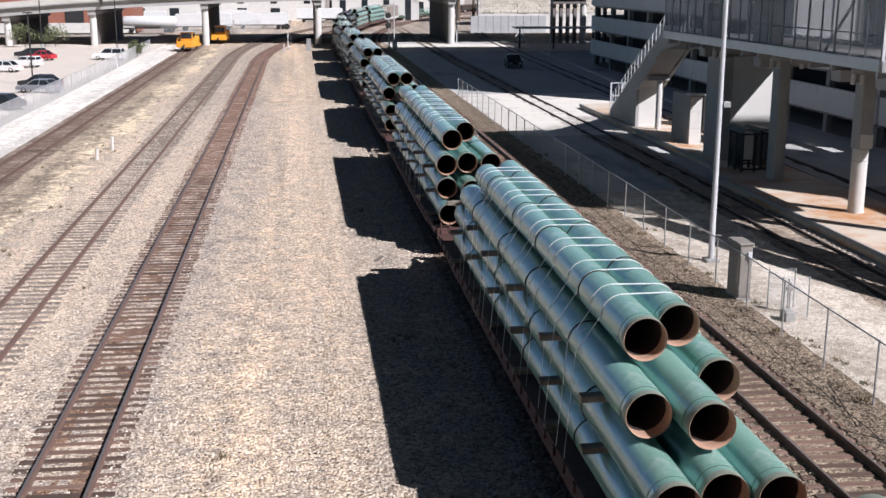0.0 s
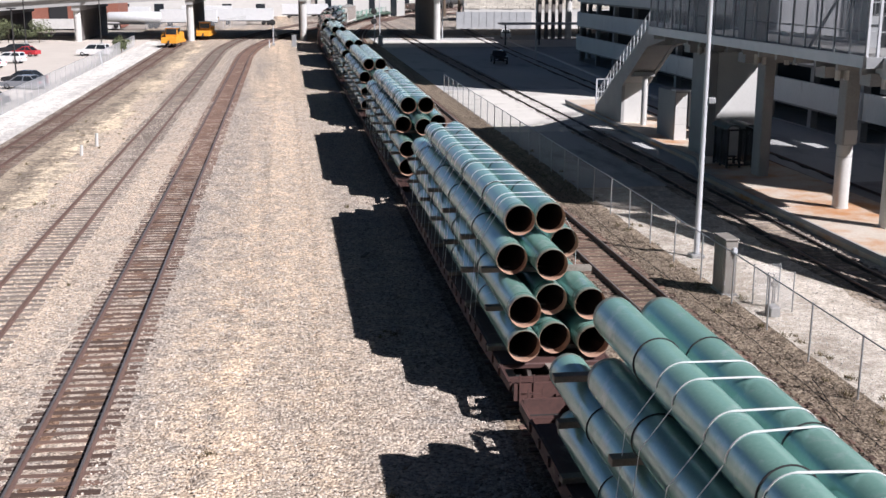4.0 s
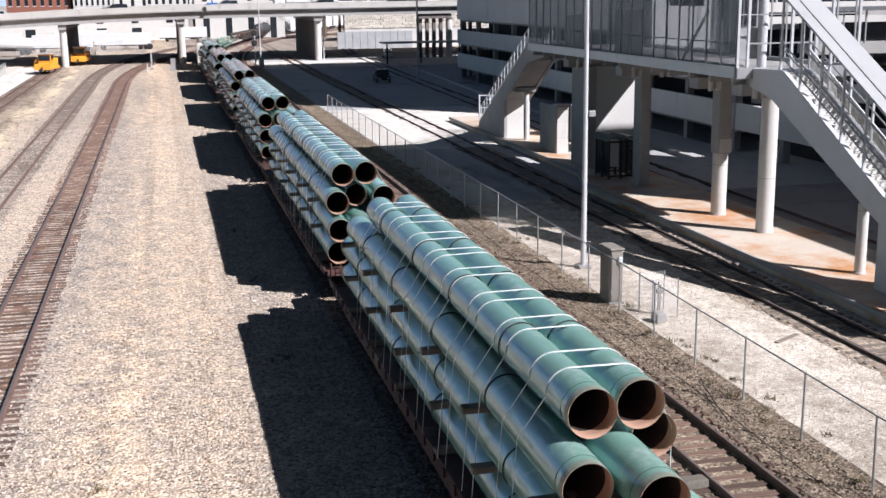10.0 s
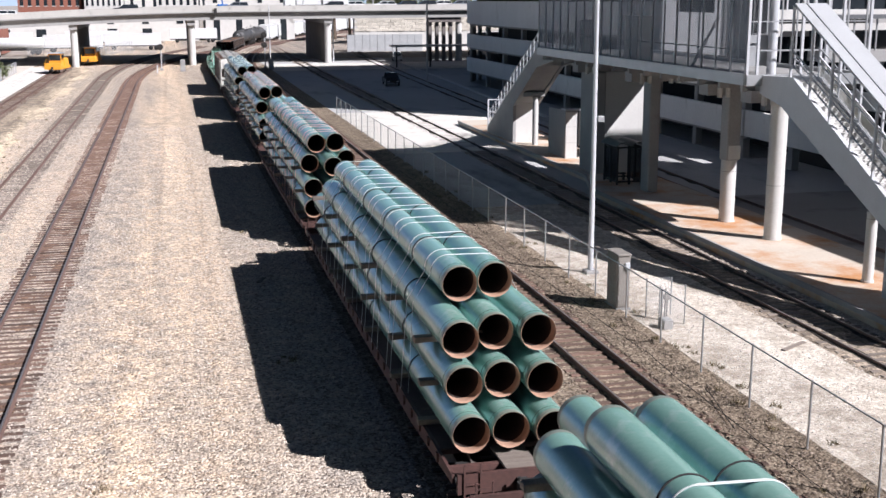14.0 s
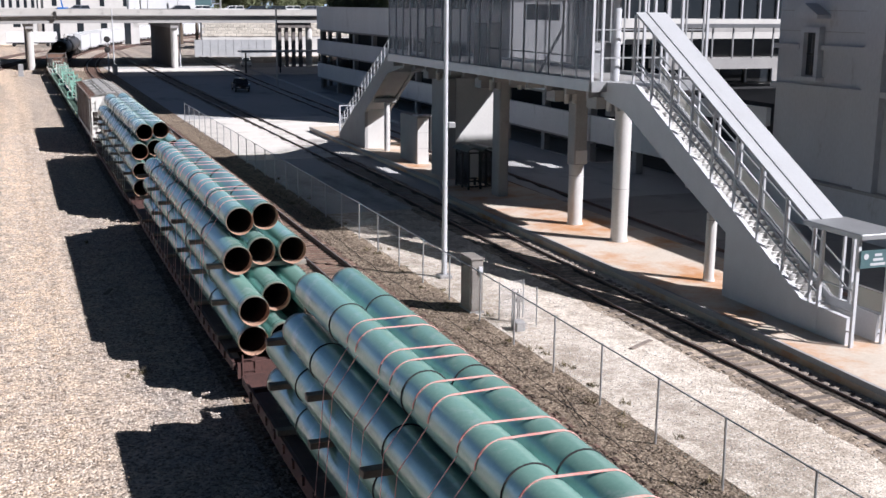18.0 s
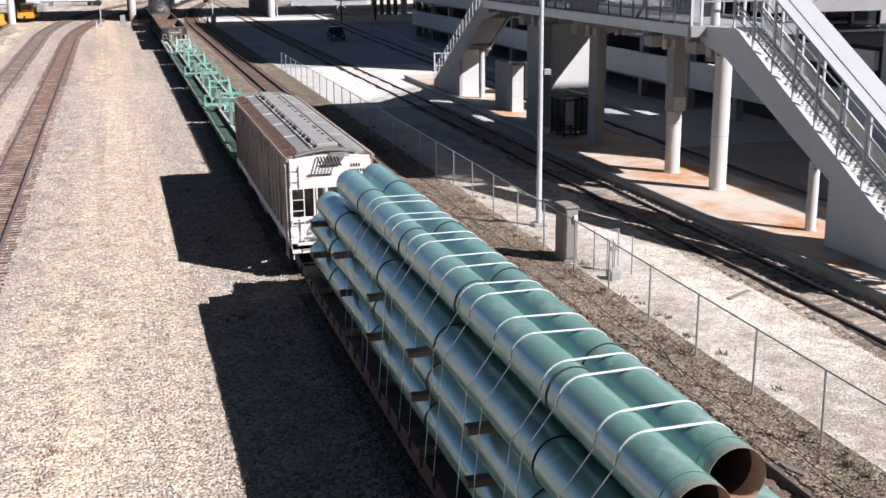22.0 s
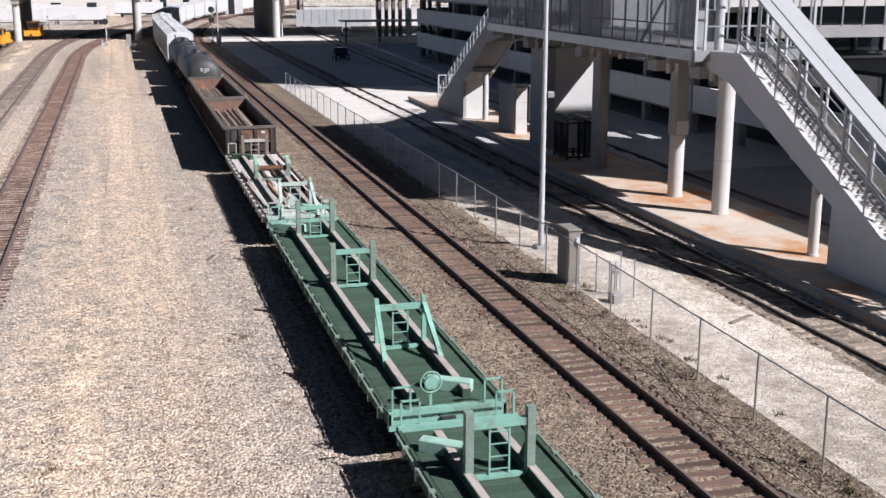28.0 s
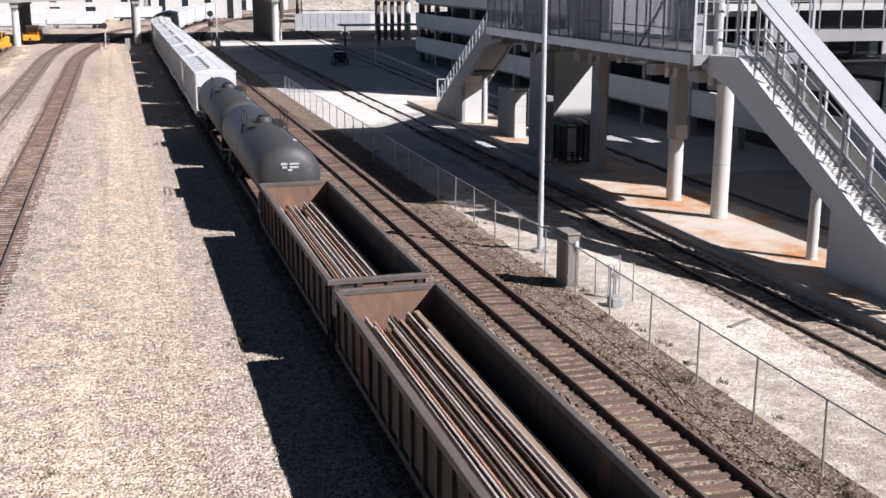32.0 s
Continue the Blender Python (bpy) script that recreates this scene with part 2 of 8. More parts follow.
M_STRAPR = mat("red_white_strap", (0.72, 0.20, 0.15), (0.72, 0.55, 0.5), rough=0.6, bump=0, patch=6)
M_TIMBER = mat("grey_timber_batten", (0.24, 0.21, 0.18), (0.13, 0.11, 0.09), rough=0.9, grain=20, vary=0.3)
M_ROOFW = mat("dulled_white_roof", (0.42, 0.43, 0.44), (0.37, 0.38, 0.39), rough=0.55, grain=8, patch=0.6, bump=0.05, dirt=(0.33, 0.33, 0.33), dirt_amount=0.3)
M_BAND = mat("white_garage_band", (0.74, 0.735, 0.72), (0.64, 0.635, 0.62), rough=0.85, grain=8, patch=0.5, bump=0.1, dirt=(0.5, 0.49, 0.47), dirt_amount=0.25, stretch=(1, 1, 0.4))
M_BROWN = mat("oxide_brown_car_paint", (0.101, 0.0468, 0.0382), (0.0576, 0.0302, 0.0266), rough=0.7, grain=8, dirt=(0.22, 0.17, 0.13), dirt_amount=0.35, vary=0.15)
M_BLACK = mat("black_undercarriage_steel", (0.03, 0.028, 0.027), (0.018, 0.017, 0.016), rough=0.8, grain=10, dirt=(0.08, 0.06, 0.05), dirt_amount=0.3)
M_WHEEL = mat("steel_wheel", (0.10, 0.08, 0.07), (0.06, 0.05, 0.045), rough=0.6, metal=0.5)
M_HOPPOST = mat("streaked_post_paint", (0.52, 0.48, 0.45), (0.30, 0.26, 0.23), rough=0.75, grain=8, patch=0.8, stretch=(1, 1, 0.2), dirt=(0.17, 0.095, 0.065), dirt_amount=0.45, dirt_scale=2, vary=0.2)
# Rust-streaked white paint, darkened as well for the shade on sides and bays.
M_HOPPER = mat("shade_dark_rusty_white", (0.33, 0.295, 0.27), (0.055, 0.042, 0.036), rough=0.75, grain=5, patch=1.6, stretch=(1, 1.6, 0.12),
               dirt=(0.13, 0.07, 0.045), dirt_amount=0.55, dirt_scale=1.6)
M_HOPEND = mat("white_end_paint", (0.72, 0.71, 0.67), (0.60, 0.58, 0.54), rough=0.65, dirt=(0.40, 0.30, 0.22), dirt_amount=0.25, dirt_scale=1.6)
M_RUSTEDGE = mat("rust_patched_edge", (0.36, 0.33, 0.30), (0.24, 0.20, 0.17), rough=0.8, grain=10, dirt=(0.25, 0.11, 0.055), dirt_amount=0.55, dirt_scale=1.4)
M_GRATE = mat("grey_roof_grating", (0.31, 0.30, 0.28), (0.17, 0.163, 0.15), rough=0.8, metal=0.0, grain=45, patch=2, bump=0.6, dist=0.02, dirt=(0.36, 0.34, 0.31), dirt_amount=0.35, dirt_scale=1.5)
M_RUSTPANEL = mat("brown_rust_panel", (0.20, 0.105, 0.07), (0.12, 0.065, 0.045), rough=0.85, grain=8, dirt=(0.10, 0.08, 0.07), dirt_amount=0.4, dirt_scale=2)
M_HOPROOF = mat("grey_galvanised_roof", (0.29, 0.285, 0.27), (0.22, 0.215, 0.20), rough=0.7, metal=0.0, dirt=(0.30, 0.30, 0.28), dirt_amount=0.25)
M_RUST = mat("orange_rust", (0.20, 0.10, 0.06), (0.11, 0.056, 0.036), rough=0.85, grain=10, dirt=(0.30, 0.25, 0.21), dirt_amount=0.35, dirt_scale=2)
M_GREEN = mat("mint_green_paint", (0.24, 0.47, 0.38), (0.17, 0.34, 0.27), rough=0.6, grain=10, dirt=(0.16, 0.17, 0.14), dirt_amount=0.45, dirt_scale=2)
M_GREENDK = mat("dark_green_deck", (0.05, 0.095, 0.062), (0.028, 0.054, 0.037), rough=0.85, grain=12, stretch=(1, 0.2, 1), dirt=(0.12, 0.15, 0.10), dirt_amount=0.38, dirt_scale=1.5, vary=0.18)
M_PALEGREEN = mat("chalky_green_paint", (0.46, 0.55, 0.50), (0.33, 0.42, 0.37), rough=0.7, dirt=(0.16, 0.13, 0.10), dirt_amount=0.35, dirt_scale=2)
M_BEAMTOP = mat("worn_bare_beam", (0.52, 0.47, 0.43), (0.32, 0.27, 0.24), rough=0.7, grain=10, stretch=(1, 0.2, 1), dirt=(0.18, 0.22, 0.18), dirt_amount=0.3)
M_WDECK = mat("bleached_deck_boards", (0.60, 0.575, 0.53), (0.42, 0.40, 0.365), rough=0.85, grain=12, stretch=(1, 0.2, 1), dirt=(0.13, 0.14, 0.12), dirt_amount=0.35, dirt_scale=1.5)
M_GON = mat("rust_brown_gondola", (0.066, 0.046, 0.038), (0.036, 0.026, 0.022), rough=0.8, grain=6, patch=0.8, dirt=(0.17, 0.085, 0.05), dirt_amount=0.35, stretch=(1, 1, 0.3))
M_RIM = mat("worn_grey_rim", (0.14, 0.12, 0.108), (0.08, 0.068, 0.06), rough=0.75, grain=8, dirt=(0.16, 0.085, 0.055), dirt_amount=0.35, dirt_scale=2)
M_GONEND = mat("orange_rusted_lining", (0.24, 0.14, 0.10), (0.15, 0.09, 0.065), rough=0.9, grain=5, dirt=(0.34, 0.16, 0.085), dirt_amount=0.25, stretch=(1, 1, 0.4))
# Inner lining darkened for the shade it stands in; sunlit end left orange.
M_GONIN = mat("shade_dark_gondola_inside", (0.045, 0.037, 0.034), (0.028, 0.023, 0.021), rough=0.9, grain=5, dirt=(0.16, 0.085, 0.05), dirt_amount=0.3, stretch=(1, 1, 0.4))
M_STEELBAR = mat("old_steel_rails", (0.20, 0.155, 0.13), (0.10, 0.075, 0.062), rough=0.65, metal=0.25, grain=10, stretch=(1, 0.1, 1), vary=0.75)
M_TANK = mat("dark_grey_tank_paint", (0.06, 0.06, 0.061), (0.042, 0.042, 0.043), rough=0.55, grain=6, dirt=(0.11, 0.105, 0.10), dirt_amount=0.3)
M_WHITEHOP = mat("clean_white_car_paint", (0.66, 0.67, 0.67), (0.56, 0.57, 0.58), rough=0.5, dirt=(0.42, 0.42, 0.41), dirt_amount=0.15)
M_GALV = mat("galvanised_steel", (0.46, 0.47, 0.48), (0.38, 0.39, 0.40), rough=0.45, metal=0.6, grain=15, bump=0.05)
M_WHITEMET = mat("white_painted_steel", (0.53, 0.54, 0.56), (0.47, 0.48, 0.50), rough=0.45, grain=10, bump=0.03)
# Limestone with the blue of skylight on shaded walls put into its colour.
M_STONE = mat("skylit_blue_limestone", (0.545, 0.56, 0.58), (0.455, 0.465, 0.48), rough=0.9, grain=8, patch=0.4, bump=0.2, dirt=(0.32, 0.31, 0.31), dirt_amount=0.25, stretch=(1, 1, 0.4))
M_OILY = gravel("oily_rail_side", (0.11, 0.095, 0.08), (0.05, 0.045, 0.04), (0.025, 0.022, 0.02), size=11, lane=(0.9, 0.25), lane_tint=(1.4, 1.35, 1.25), bump=0.5)
M_PLATBED = gravel("dusty_track_bed", (0.58, 0.50, 0.42), (0.36, 0.305, 0.25), (0.17, 0.145, 0.12), size=11, lane=(0.9, 0.25), lane_tint=(1.25, 1.2, 1.12), worn=(0.5, 0.47, 0.44), bump=0.5)
M_STAINED = gravel("rust_stained_ballast", (0.40, 0.29, 0.215), (0.24, 0.16, 0.115), (0.08, 0.052, 0.038), size=11, lane=(0.9, 0.1), lane_tint=(1.2, 1.12, 1.02), worn=(0.7, 0.67, 0.65), bump=0.9)
# Worn yard concrete, painted lighter for the sunlit patches.
M_SUNPALE = mat("sun_paled_worn_concrete", (0.70, 0.665, 0.61), (0.58, 0.55, 0.505), rough=0.9, grain=8, patch=0.4, bump=0.2, dirt=(0.36, 0.33, 0.29), dirt_amount=0.4, dirt_scale=0.35)
# Near-black fill for blocks and plates that stand for shade in openings.
M_SHADEFILL = mat("interior_shade_fill", (0.02, 0.02, 0.022), rough=0.8, bump=0)
M_ORANGE = mat("yellow_machine_paint", (0.80, 0.36, 0.03), (0.66, 0.28, 0.025), rough=0.5, dirt=(0.3, 0.15, 0.05), dirt_amount=0.15)
M_BRICK = mat("red_brick", (0.30, 0.12, 0.08), (0.22, 0.085, 0.06), rough=0.9, grain=10)
M_RUBBER = mat("black_rubber", (0.02, 0.02, 0.02), rough=0.85, bump=0)
M_LEAF = mat("foliage", (0.155, 0.175, 0.085), (0.075, 0.09, 0.042), rough=0.7, grain=3, vary=0.35, island=True)
M_BARK = mat("bark", (0.12, 0.09, 0.065), rough=0.9)
M_CABLE = mat("rusty_cabinet_metal", (0.27, 0.25, 0.225), (0.19, 0.17, 0.15), rough=0.7, dirt=(0.2, 0.16, 0.12), dirt_amount=0.3)


def glass(name, tint, rough=0.08):
    m = bpy.data.materials.new(name)
    m.use_nodes = True
    p = m.node_tree.nodes["Principled BSDF"]
    p.inputs["Base Color"].default_value = (*tint, 1)
    p.inputs["Roughness"].default_value = rough
    p.inputs["Metallic"].default_value = 0.0
    p.inputs["Specular IOR Level"].default_value = 0.8
    return m


M_WINDOW = glass("dark_window_glass", (0.02, 0.025, 0.03))


def veil(name, colour, amount, rough=0.6):
    """Wire cloth and perforated sheet: partly see-through."""
    m = bpy.data.materials.new(name)
    m.use_nodes = True
    nt = m.node_tree
    p = nt.nodes["Principled BSDF"]
    p.inputs["Base Color"].default_value = (*colour, 1)
    p.inputs["Roughness"].default_value = rough
    p.inputs["Alpha"].default_value = amount
    return m


M_MESHD = veil("far_chain_link_wire", (0.55, 0.56, 0.57), 0.42)
M_MESH = veil("chain_link_wire", (0.55, 0.56, 0.57), 0.2)
M_PERF = veil("perforated_steel_screen", (0.20, 0.215, 0.24), 0.42)
M_SCRPOST = mat("dull_screen_frame", (0.20, 0.21, 0.225), (0.15, 0.16, 0.17), rough=0.6, bump=0)
M_PANEL = veil("translucent_stair_panel", (0.60, 0.585, 0.52), 0.42)

# ---- mesh helpers ----
class Mesh:
    """Collects boxes, bars, tubes and prisms into one mesh."""

    def __init__(self):
        self.v, self.f, self.smooth = [], [], []

    def add(self, verts, faces, smooth=False):
        k = len(self.v)
        self.v.extend(tuple(p) for p in verts)
        self.f.extend(tuple(i + k for i in q) for q in faces)
        self.smooth.extend([smooth] * len(faces))
        return self

    def box(self, x0, x1, y0, y1, z0, z1):
        return self.add([(x0, y0, z0), (x1, y0, z0), (x1, y1, z0), (x0, y1, z0), (x0, y0, z1), (x1, y0, z1), (x1, y1, z1), (x0, y1, z1)],
                        [(0, 3, 2, 1), (4, 5, 6, 7), (0, 1, 5, 4), (1, 2, 6, 5), (2, 3, 7, 6), (3, 0, 4, 7)])

    def slab(self, x0, x1, y0, y1, z0, z1, b=0.02):
        """A box with chamfered vertical and top edges."""
        ring = [(x0 + b, y0), (x1 - b, y0), (x1, y0 + b), (x1, y1 - b), (x1 - b, y1), (x0 + b, y1), (x0, y1 - b), (x0, y0 + b)]
        cx, cy = (x0 + x1) / 2, (y0 + y1) / 2
        def inset(p):
            return (p[0] + (b if p[0] < cx else -b), p[1] + (b if p[1] < cy else -b))
        v = [(*p, z0) for p in ring] + [(*p, z1 - b) for p in ring] + [(*inset(p), z1) for p in ring]
        f = [tuple(reversed(range(8))), tuple(range(16, 24))]
        for r in (0, 8):
            f += [(r + i, r + (i + 1) % 8, r + 8 + (i + 1) % 8, r + 8 + i) for i in range(8)]
        return self.add(v, f)

    def bar(self, a, b, w, h=None, up=(0, 0, 1)):
        """A square bar from a to b."""
        a, b = Vector(a), Vector(b)
        d = (b - a).normalized()
        u = Vector(up)
        if abs(d.dot(u)) > 0.98:
            u = Vector((0, 1, 0))
        s = d.cross(u).normalized() * (w / 2)
        u = s.cross(d).normalized() * ((h or w) / 2)
        v = [p + i * s + j * u for p in (a, b) for i, j in ((-1, -1), (1, -1), (1, 1), (-1, 1))]
        return self.add(v, [(0, 1, 2, 3), (7, 6, 5, 4), (0, 4, 5, 1), (1, 5, 6, 2), (2, 6, 7, 3), (3, 7, 4, 0)])

    def tube(self, a, b, r, n=12, r2=None, caps=True):
        a, b = Vector(a), Vector(b)
        d = (b - a).normalized()
        u = Vector((0, 0, 1)) if abs(d.z) < 0.9 else Vector((1, 0, 0))
        s = d.cross(u).normalized()
        u = s.cross(d)
        r2 = r if r2 is None else r2
        v = [a + r * (math.cos(t) * s + math.sin(t) * u) for t in (2 * math.pi * i / n for i in range(n))]
        v += [b + r2 * (math.cos(t) * s + math.sin(t) * u) for t in (2 * math.pi * i / n for i in range(n))]
        self.add(v, [(i, (i + 1) % n, n + (i + 1) % n, n + i) for i in range(n)], True)
        if caps:
            self.add(v, [tuple(reversed(range(n))), tuple(range(n, 2 * n))])
        return self

    def lathe(self, rings, n=24, axis="y", centre=(0, 0, 0)):
        """A turned shape: rings of (place along the axis, radius)."""
        v = []
        for p, r in rings:
            for i in range(n):
                t = 2 * math.pi * i / n
                c, s = r * math.cos(t), r * math.sin(t)
                q = (c, p, s) if axis == "y" else (c, s, p) if axis == "z" else (p, c, s)
                v.append(tuple(q[k] + centre[k] for k in range(3)))
        f = []
        for k in range(len(rings) - 1):
            f += [(k * n + i, k * n + (i + 1) % n, (k + 1) * n + (i + 1) % n, (k + 1) * n + i) for i in range(n)]
        return self.add(v, f, True)

    def ring(self, c, r, w, axis="y", n=20, m=6):
        """A torus: a wheel rim or a rope round a pipe."""
        v, f = [], []
        for i in range(n):
            t = 2 * math.pi * i / n
            for j in range(m):
                q = 2 * math.pi * j / m
                rr, o = r + w * math.cos(q), w * math.sin(q)
                p = (rr * math.cos(t), o, rr * math.sin(t)) if axis == "y" else (rr * math.cos(t), rr * math.sin(t), o) if axis == "z" else (o, rr * math.cos(t), rr * math.sin(t))
                v.append((p[0] + c[0], p[1] + c[1], p[2] + c[2]))
        for i in range(n):
            for j in range(m):
                f.append((i * m + j, ((i + 1) % n) * m + j, ((i + 1) % n) * m + (j + 1) % m, i * m + (j + 1) % m))
        return self.add(v, f, True)

    def prism(self, outline, lo, hi, axis="z"):
        """An outline (list of 2D points) pushed along an axis."""
        def at(p, h):
            return (p[0], p[1], h) if axis == "z" else (p[0], h, p[1]) if axis == "y" else (h, p[0], p[1])
        n = len(outline)
        v = [at(p, lo) for p in outline] + [at(p, hi) for p in outline]
        return self.add(v, [tuple(reversed(range(n))), tuple(range(n, 2 * n))] + [(i, (i + 1) % n, n + (i + 1) % n, n + i) for i in range(n)])

    def data(self, name, material):
        me = bpy.data.meshes.new(name)
        me.from_pydata(self.v, [], self.f)
        me.polygons.foreach_set("use_smooth", self.smooth)
        me.materials.append(material)
        bm = bmesh.new()
        bm.from_mesh(me)
        bmesh.ops.recalc_face_normals(bm, faces=bm.faces)
        bm.to_mesh(me)
        bm.free()
        return me


def part(name, mesh, material, parent, label="", at=None):
    """One mesh object under a thing or part."""
    me = mesh.data(name, material) if isinstance(mesh, Mesh) else mesh
    ob = new(name, me)
    ob.parent = parent
    if at is not None:
        ob.matrix_basis = at if isinstance(at, Matrix) else Matrix.Translation(at)
    if label:
        tagged(ob, label)
    return ob


def thing(name, label, category, group="", kind="", at=(0, 0, 0)):
    """An empty at a thing's base that holds its parts."""
    ob = new(name)
    ob.empty_display_size = 0.2
    ob.matrix_basis = at if isinstance(at, Matrix) else Matrix.Translation(at)
    return tagged(ob, label, category, group, kind)


def solid(name, mesh, material, label, category, group="", kind="", at=None):
    """A thing of a single mesh."""
    ob = new(name, mesh.data(name, material) if isinstance(mesh, Mesh) else mesh)
    if at is not None:
        ob.matrix_basis = at if isinstance(at, Matrix) else Matrix.Translation(at)
    return tagged(ob, label, category, group, kind)

# ---- the plan: tracks run along +y, x to the right, rail heads at z = 0 ----
def bend(x, y0, r):
    """A track straight along y as far as y0, then turning right on radius r: place and heading at a distance along it."""
    def at(s):
        if s <= y0:
            return x, s, 0.0
        a = (s - y0) / r
        return x + r * (1 - math.cos(a)), y0 + r * math.sin(a), -math.degrees(a)
    return at


def follow(points):
    """A gently winding track through (x, y) points."""
    ys = [p[1] for p in points]
    def at(s):
        f = lambda y: float(np.interp(y, ys, [p[0] for p in points]))
        x = sum(f(s + d) for d in range(-8, 9, 2)) / 9
        x2 = sum(f(s + 1 + d) for d in range(-8, 9, 2)) / 9
        return x, s, -math.degrees(math.atan(x2 - x))
    return at


MAIN_X, SIDE_X, SPUR_X, TRAIN_X, EAST_X = -5.92, -10.4, -18.55, 7.25, 13.09
PATH_MAIN = bend(MAIN_X, 167, 370)
PATH_SIDE = bend(SIDE_X, 175, 420)
PATH_SPUR = bend(SPUR_X, 300, 900)
PATH_TRAIN = bend(TRAIN_X, 188, 546)
PATH_EAST = bend(EAST_X, 188, 540)
PATH_PLAT = follow([(22.5, -60), (22.55, 5), (22.6, 40), (22.95, 60), (23.02, 75), (23.05, 130), (23.1, 175), (23.6, 228), (25, 300)])
PATH_YARD = follow([(31.2, -60), (31.2, 5), (31.3, 40), (31.6, 60), (32.3, 85), (33.0, 110), (33.9, 135), (35.0, 165), (36.2, 190), (38, 225), (41, 260)])

RAIL_PROFILE = [(-0.075, -0.172), (0.075, -0.172), (0.07, -0.155), (0.012, -0.135), (0.012, -0.05), (0.036, -0.04), (0.036, -0.004), (-0.036, -0.004), (-0.036, -0.04), (-0.012, -0.05), (-0.012, -0.135), (-0.07, -0.155)]
HEAD_PROFILE = [(-0.034, -0.012), (0.034, -0.012), (0.034, -0.003), (0.024, 0.0), (-0.024, 0.0), (-0.034, -0.003)]


def sweep(at, s0, s1, profile, offset, step=4.0):
    m = Mesh()
    n = max(2, int((s1 - s0) / step) + 1)
    k = len(profile)
    v = []
    for i in range(n):
        x, y, h = at(s0 + (s1 - s0) * i / (n - 1))
        c, sn = math.cos(radians(h)), math.sin(radians(h))
        v += [(x + (p + offset) * c, y + (p + offset) * sn, z) for p, z in profile]
    f = [(i * k + j, i * k + (j + 1) % k, (i + 1) * k + (j + 1) % k, (i + 1) * k + j) for i in range(n - 1) for j in range(k)]
    return m.add(v, f + [tuple(range(k)), tuple(range((n - 1) * k, n * k))])


LATER = []  # sleepers are laid last


def track(label, at, s0, s1, tie_mat, near, tie_z=-0.172, spacing=0.52, head=M_RAILTOP):
    t = thing("railway_track", label, "railway track", kind="structure")
    for side in (-1, 1):
        r = part("rail", sweep(at, s0, s1, RAIL_PROFILE, side * 0.752), M_RAIL, t, "rust-brown rail")
        part("rail_head", sweep(at, s0, s1, HEAD_PROFILE, side * 0.752), head, r, "worn running surface")
    LATER.append((t, at, s0, s1, tie_mat, near, tie_z, spacing))
    return t


def sheet(x0, x1, y0, y1, z, dx, dy, rough, seed, slope=None):
    """Uneven ground: a grid with small humps."""
    nx, ny = int((x1 - x0) / dx) + 1, int((y1 - y0) / dy) + 1
    m = Mesh()
    v = []
    for j in range(ny):
        for i in range(nx):
            x, y = x0 + (x1 - x0) * i / (nx - 1), y0 + (y1 - y0) * j / (ny - 1)
            h = rough * noise.noise((x * 0.9, y * 0.9, seed)) + rough * 0.5 * noise.noise((x * 3, y * 3, seed))
            v.append((x, y, z + (slope(x, y) if slope else 0) + h))
    m.add(v, [(j * nx + i, j * nx + i + 1, (j + 1) * nx + i + 1, (j + 1) * nx + i) for j in range(ny - 1) for i in range(nx - 1)], True)
    return m


def ruts(x, y):
    """Two shallow wheel ruts wandering along the gravel."""
    d = 0.0
    for line, depth in (((-2.75, -2.65, -2.4, -1.9, -1.5, -1.35), 0.07), ((0.1, 0.2, 0.55, 0.8, 0.9, 0.6), 0.05)):
        c = float(np.interp(y, (14, 27, 34, 42, 50, 90), line)) + 0.12 * noise.noise((y * 0.3, 1.7, depth))
        u = (x - c) / 0.28
        d += depth * (0.55 * math.exp(-(u - 1.6) ** 2) - math.exp(-u * u)) * (0.6 + 0.8 * noise.noise((y * 0.4, 6.2, 3.0)))
    return d


def big_ground():
    m = Mesh()
    m.add([(-3000, -200, -0.62), (3000, -200, -0.62), (3000, 4500, -0.62), (-3000, 4500, -0.62)], [(0, 1, 2, 3)])
    solid("ground", m, M_DIRT, "pale dusty city ground reaching the horizon", "ground", kind="structure")


def east_rise(x, y):
    """The bed falls from the ties of the east track into a shallow ditch and rises to the fence line."""
    return float(np.interp(x, [4.4, 11.3, 14.9, 15.4, 16.2], [0, 0, 0, -0.02, 0.12]))



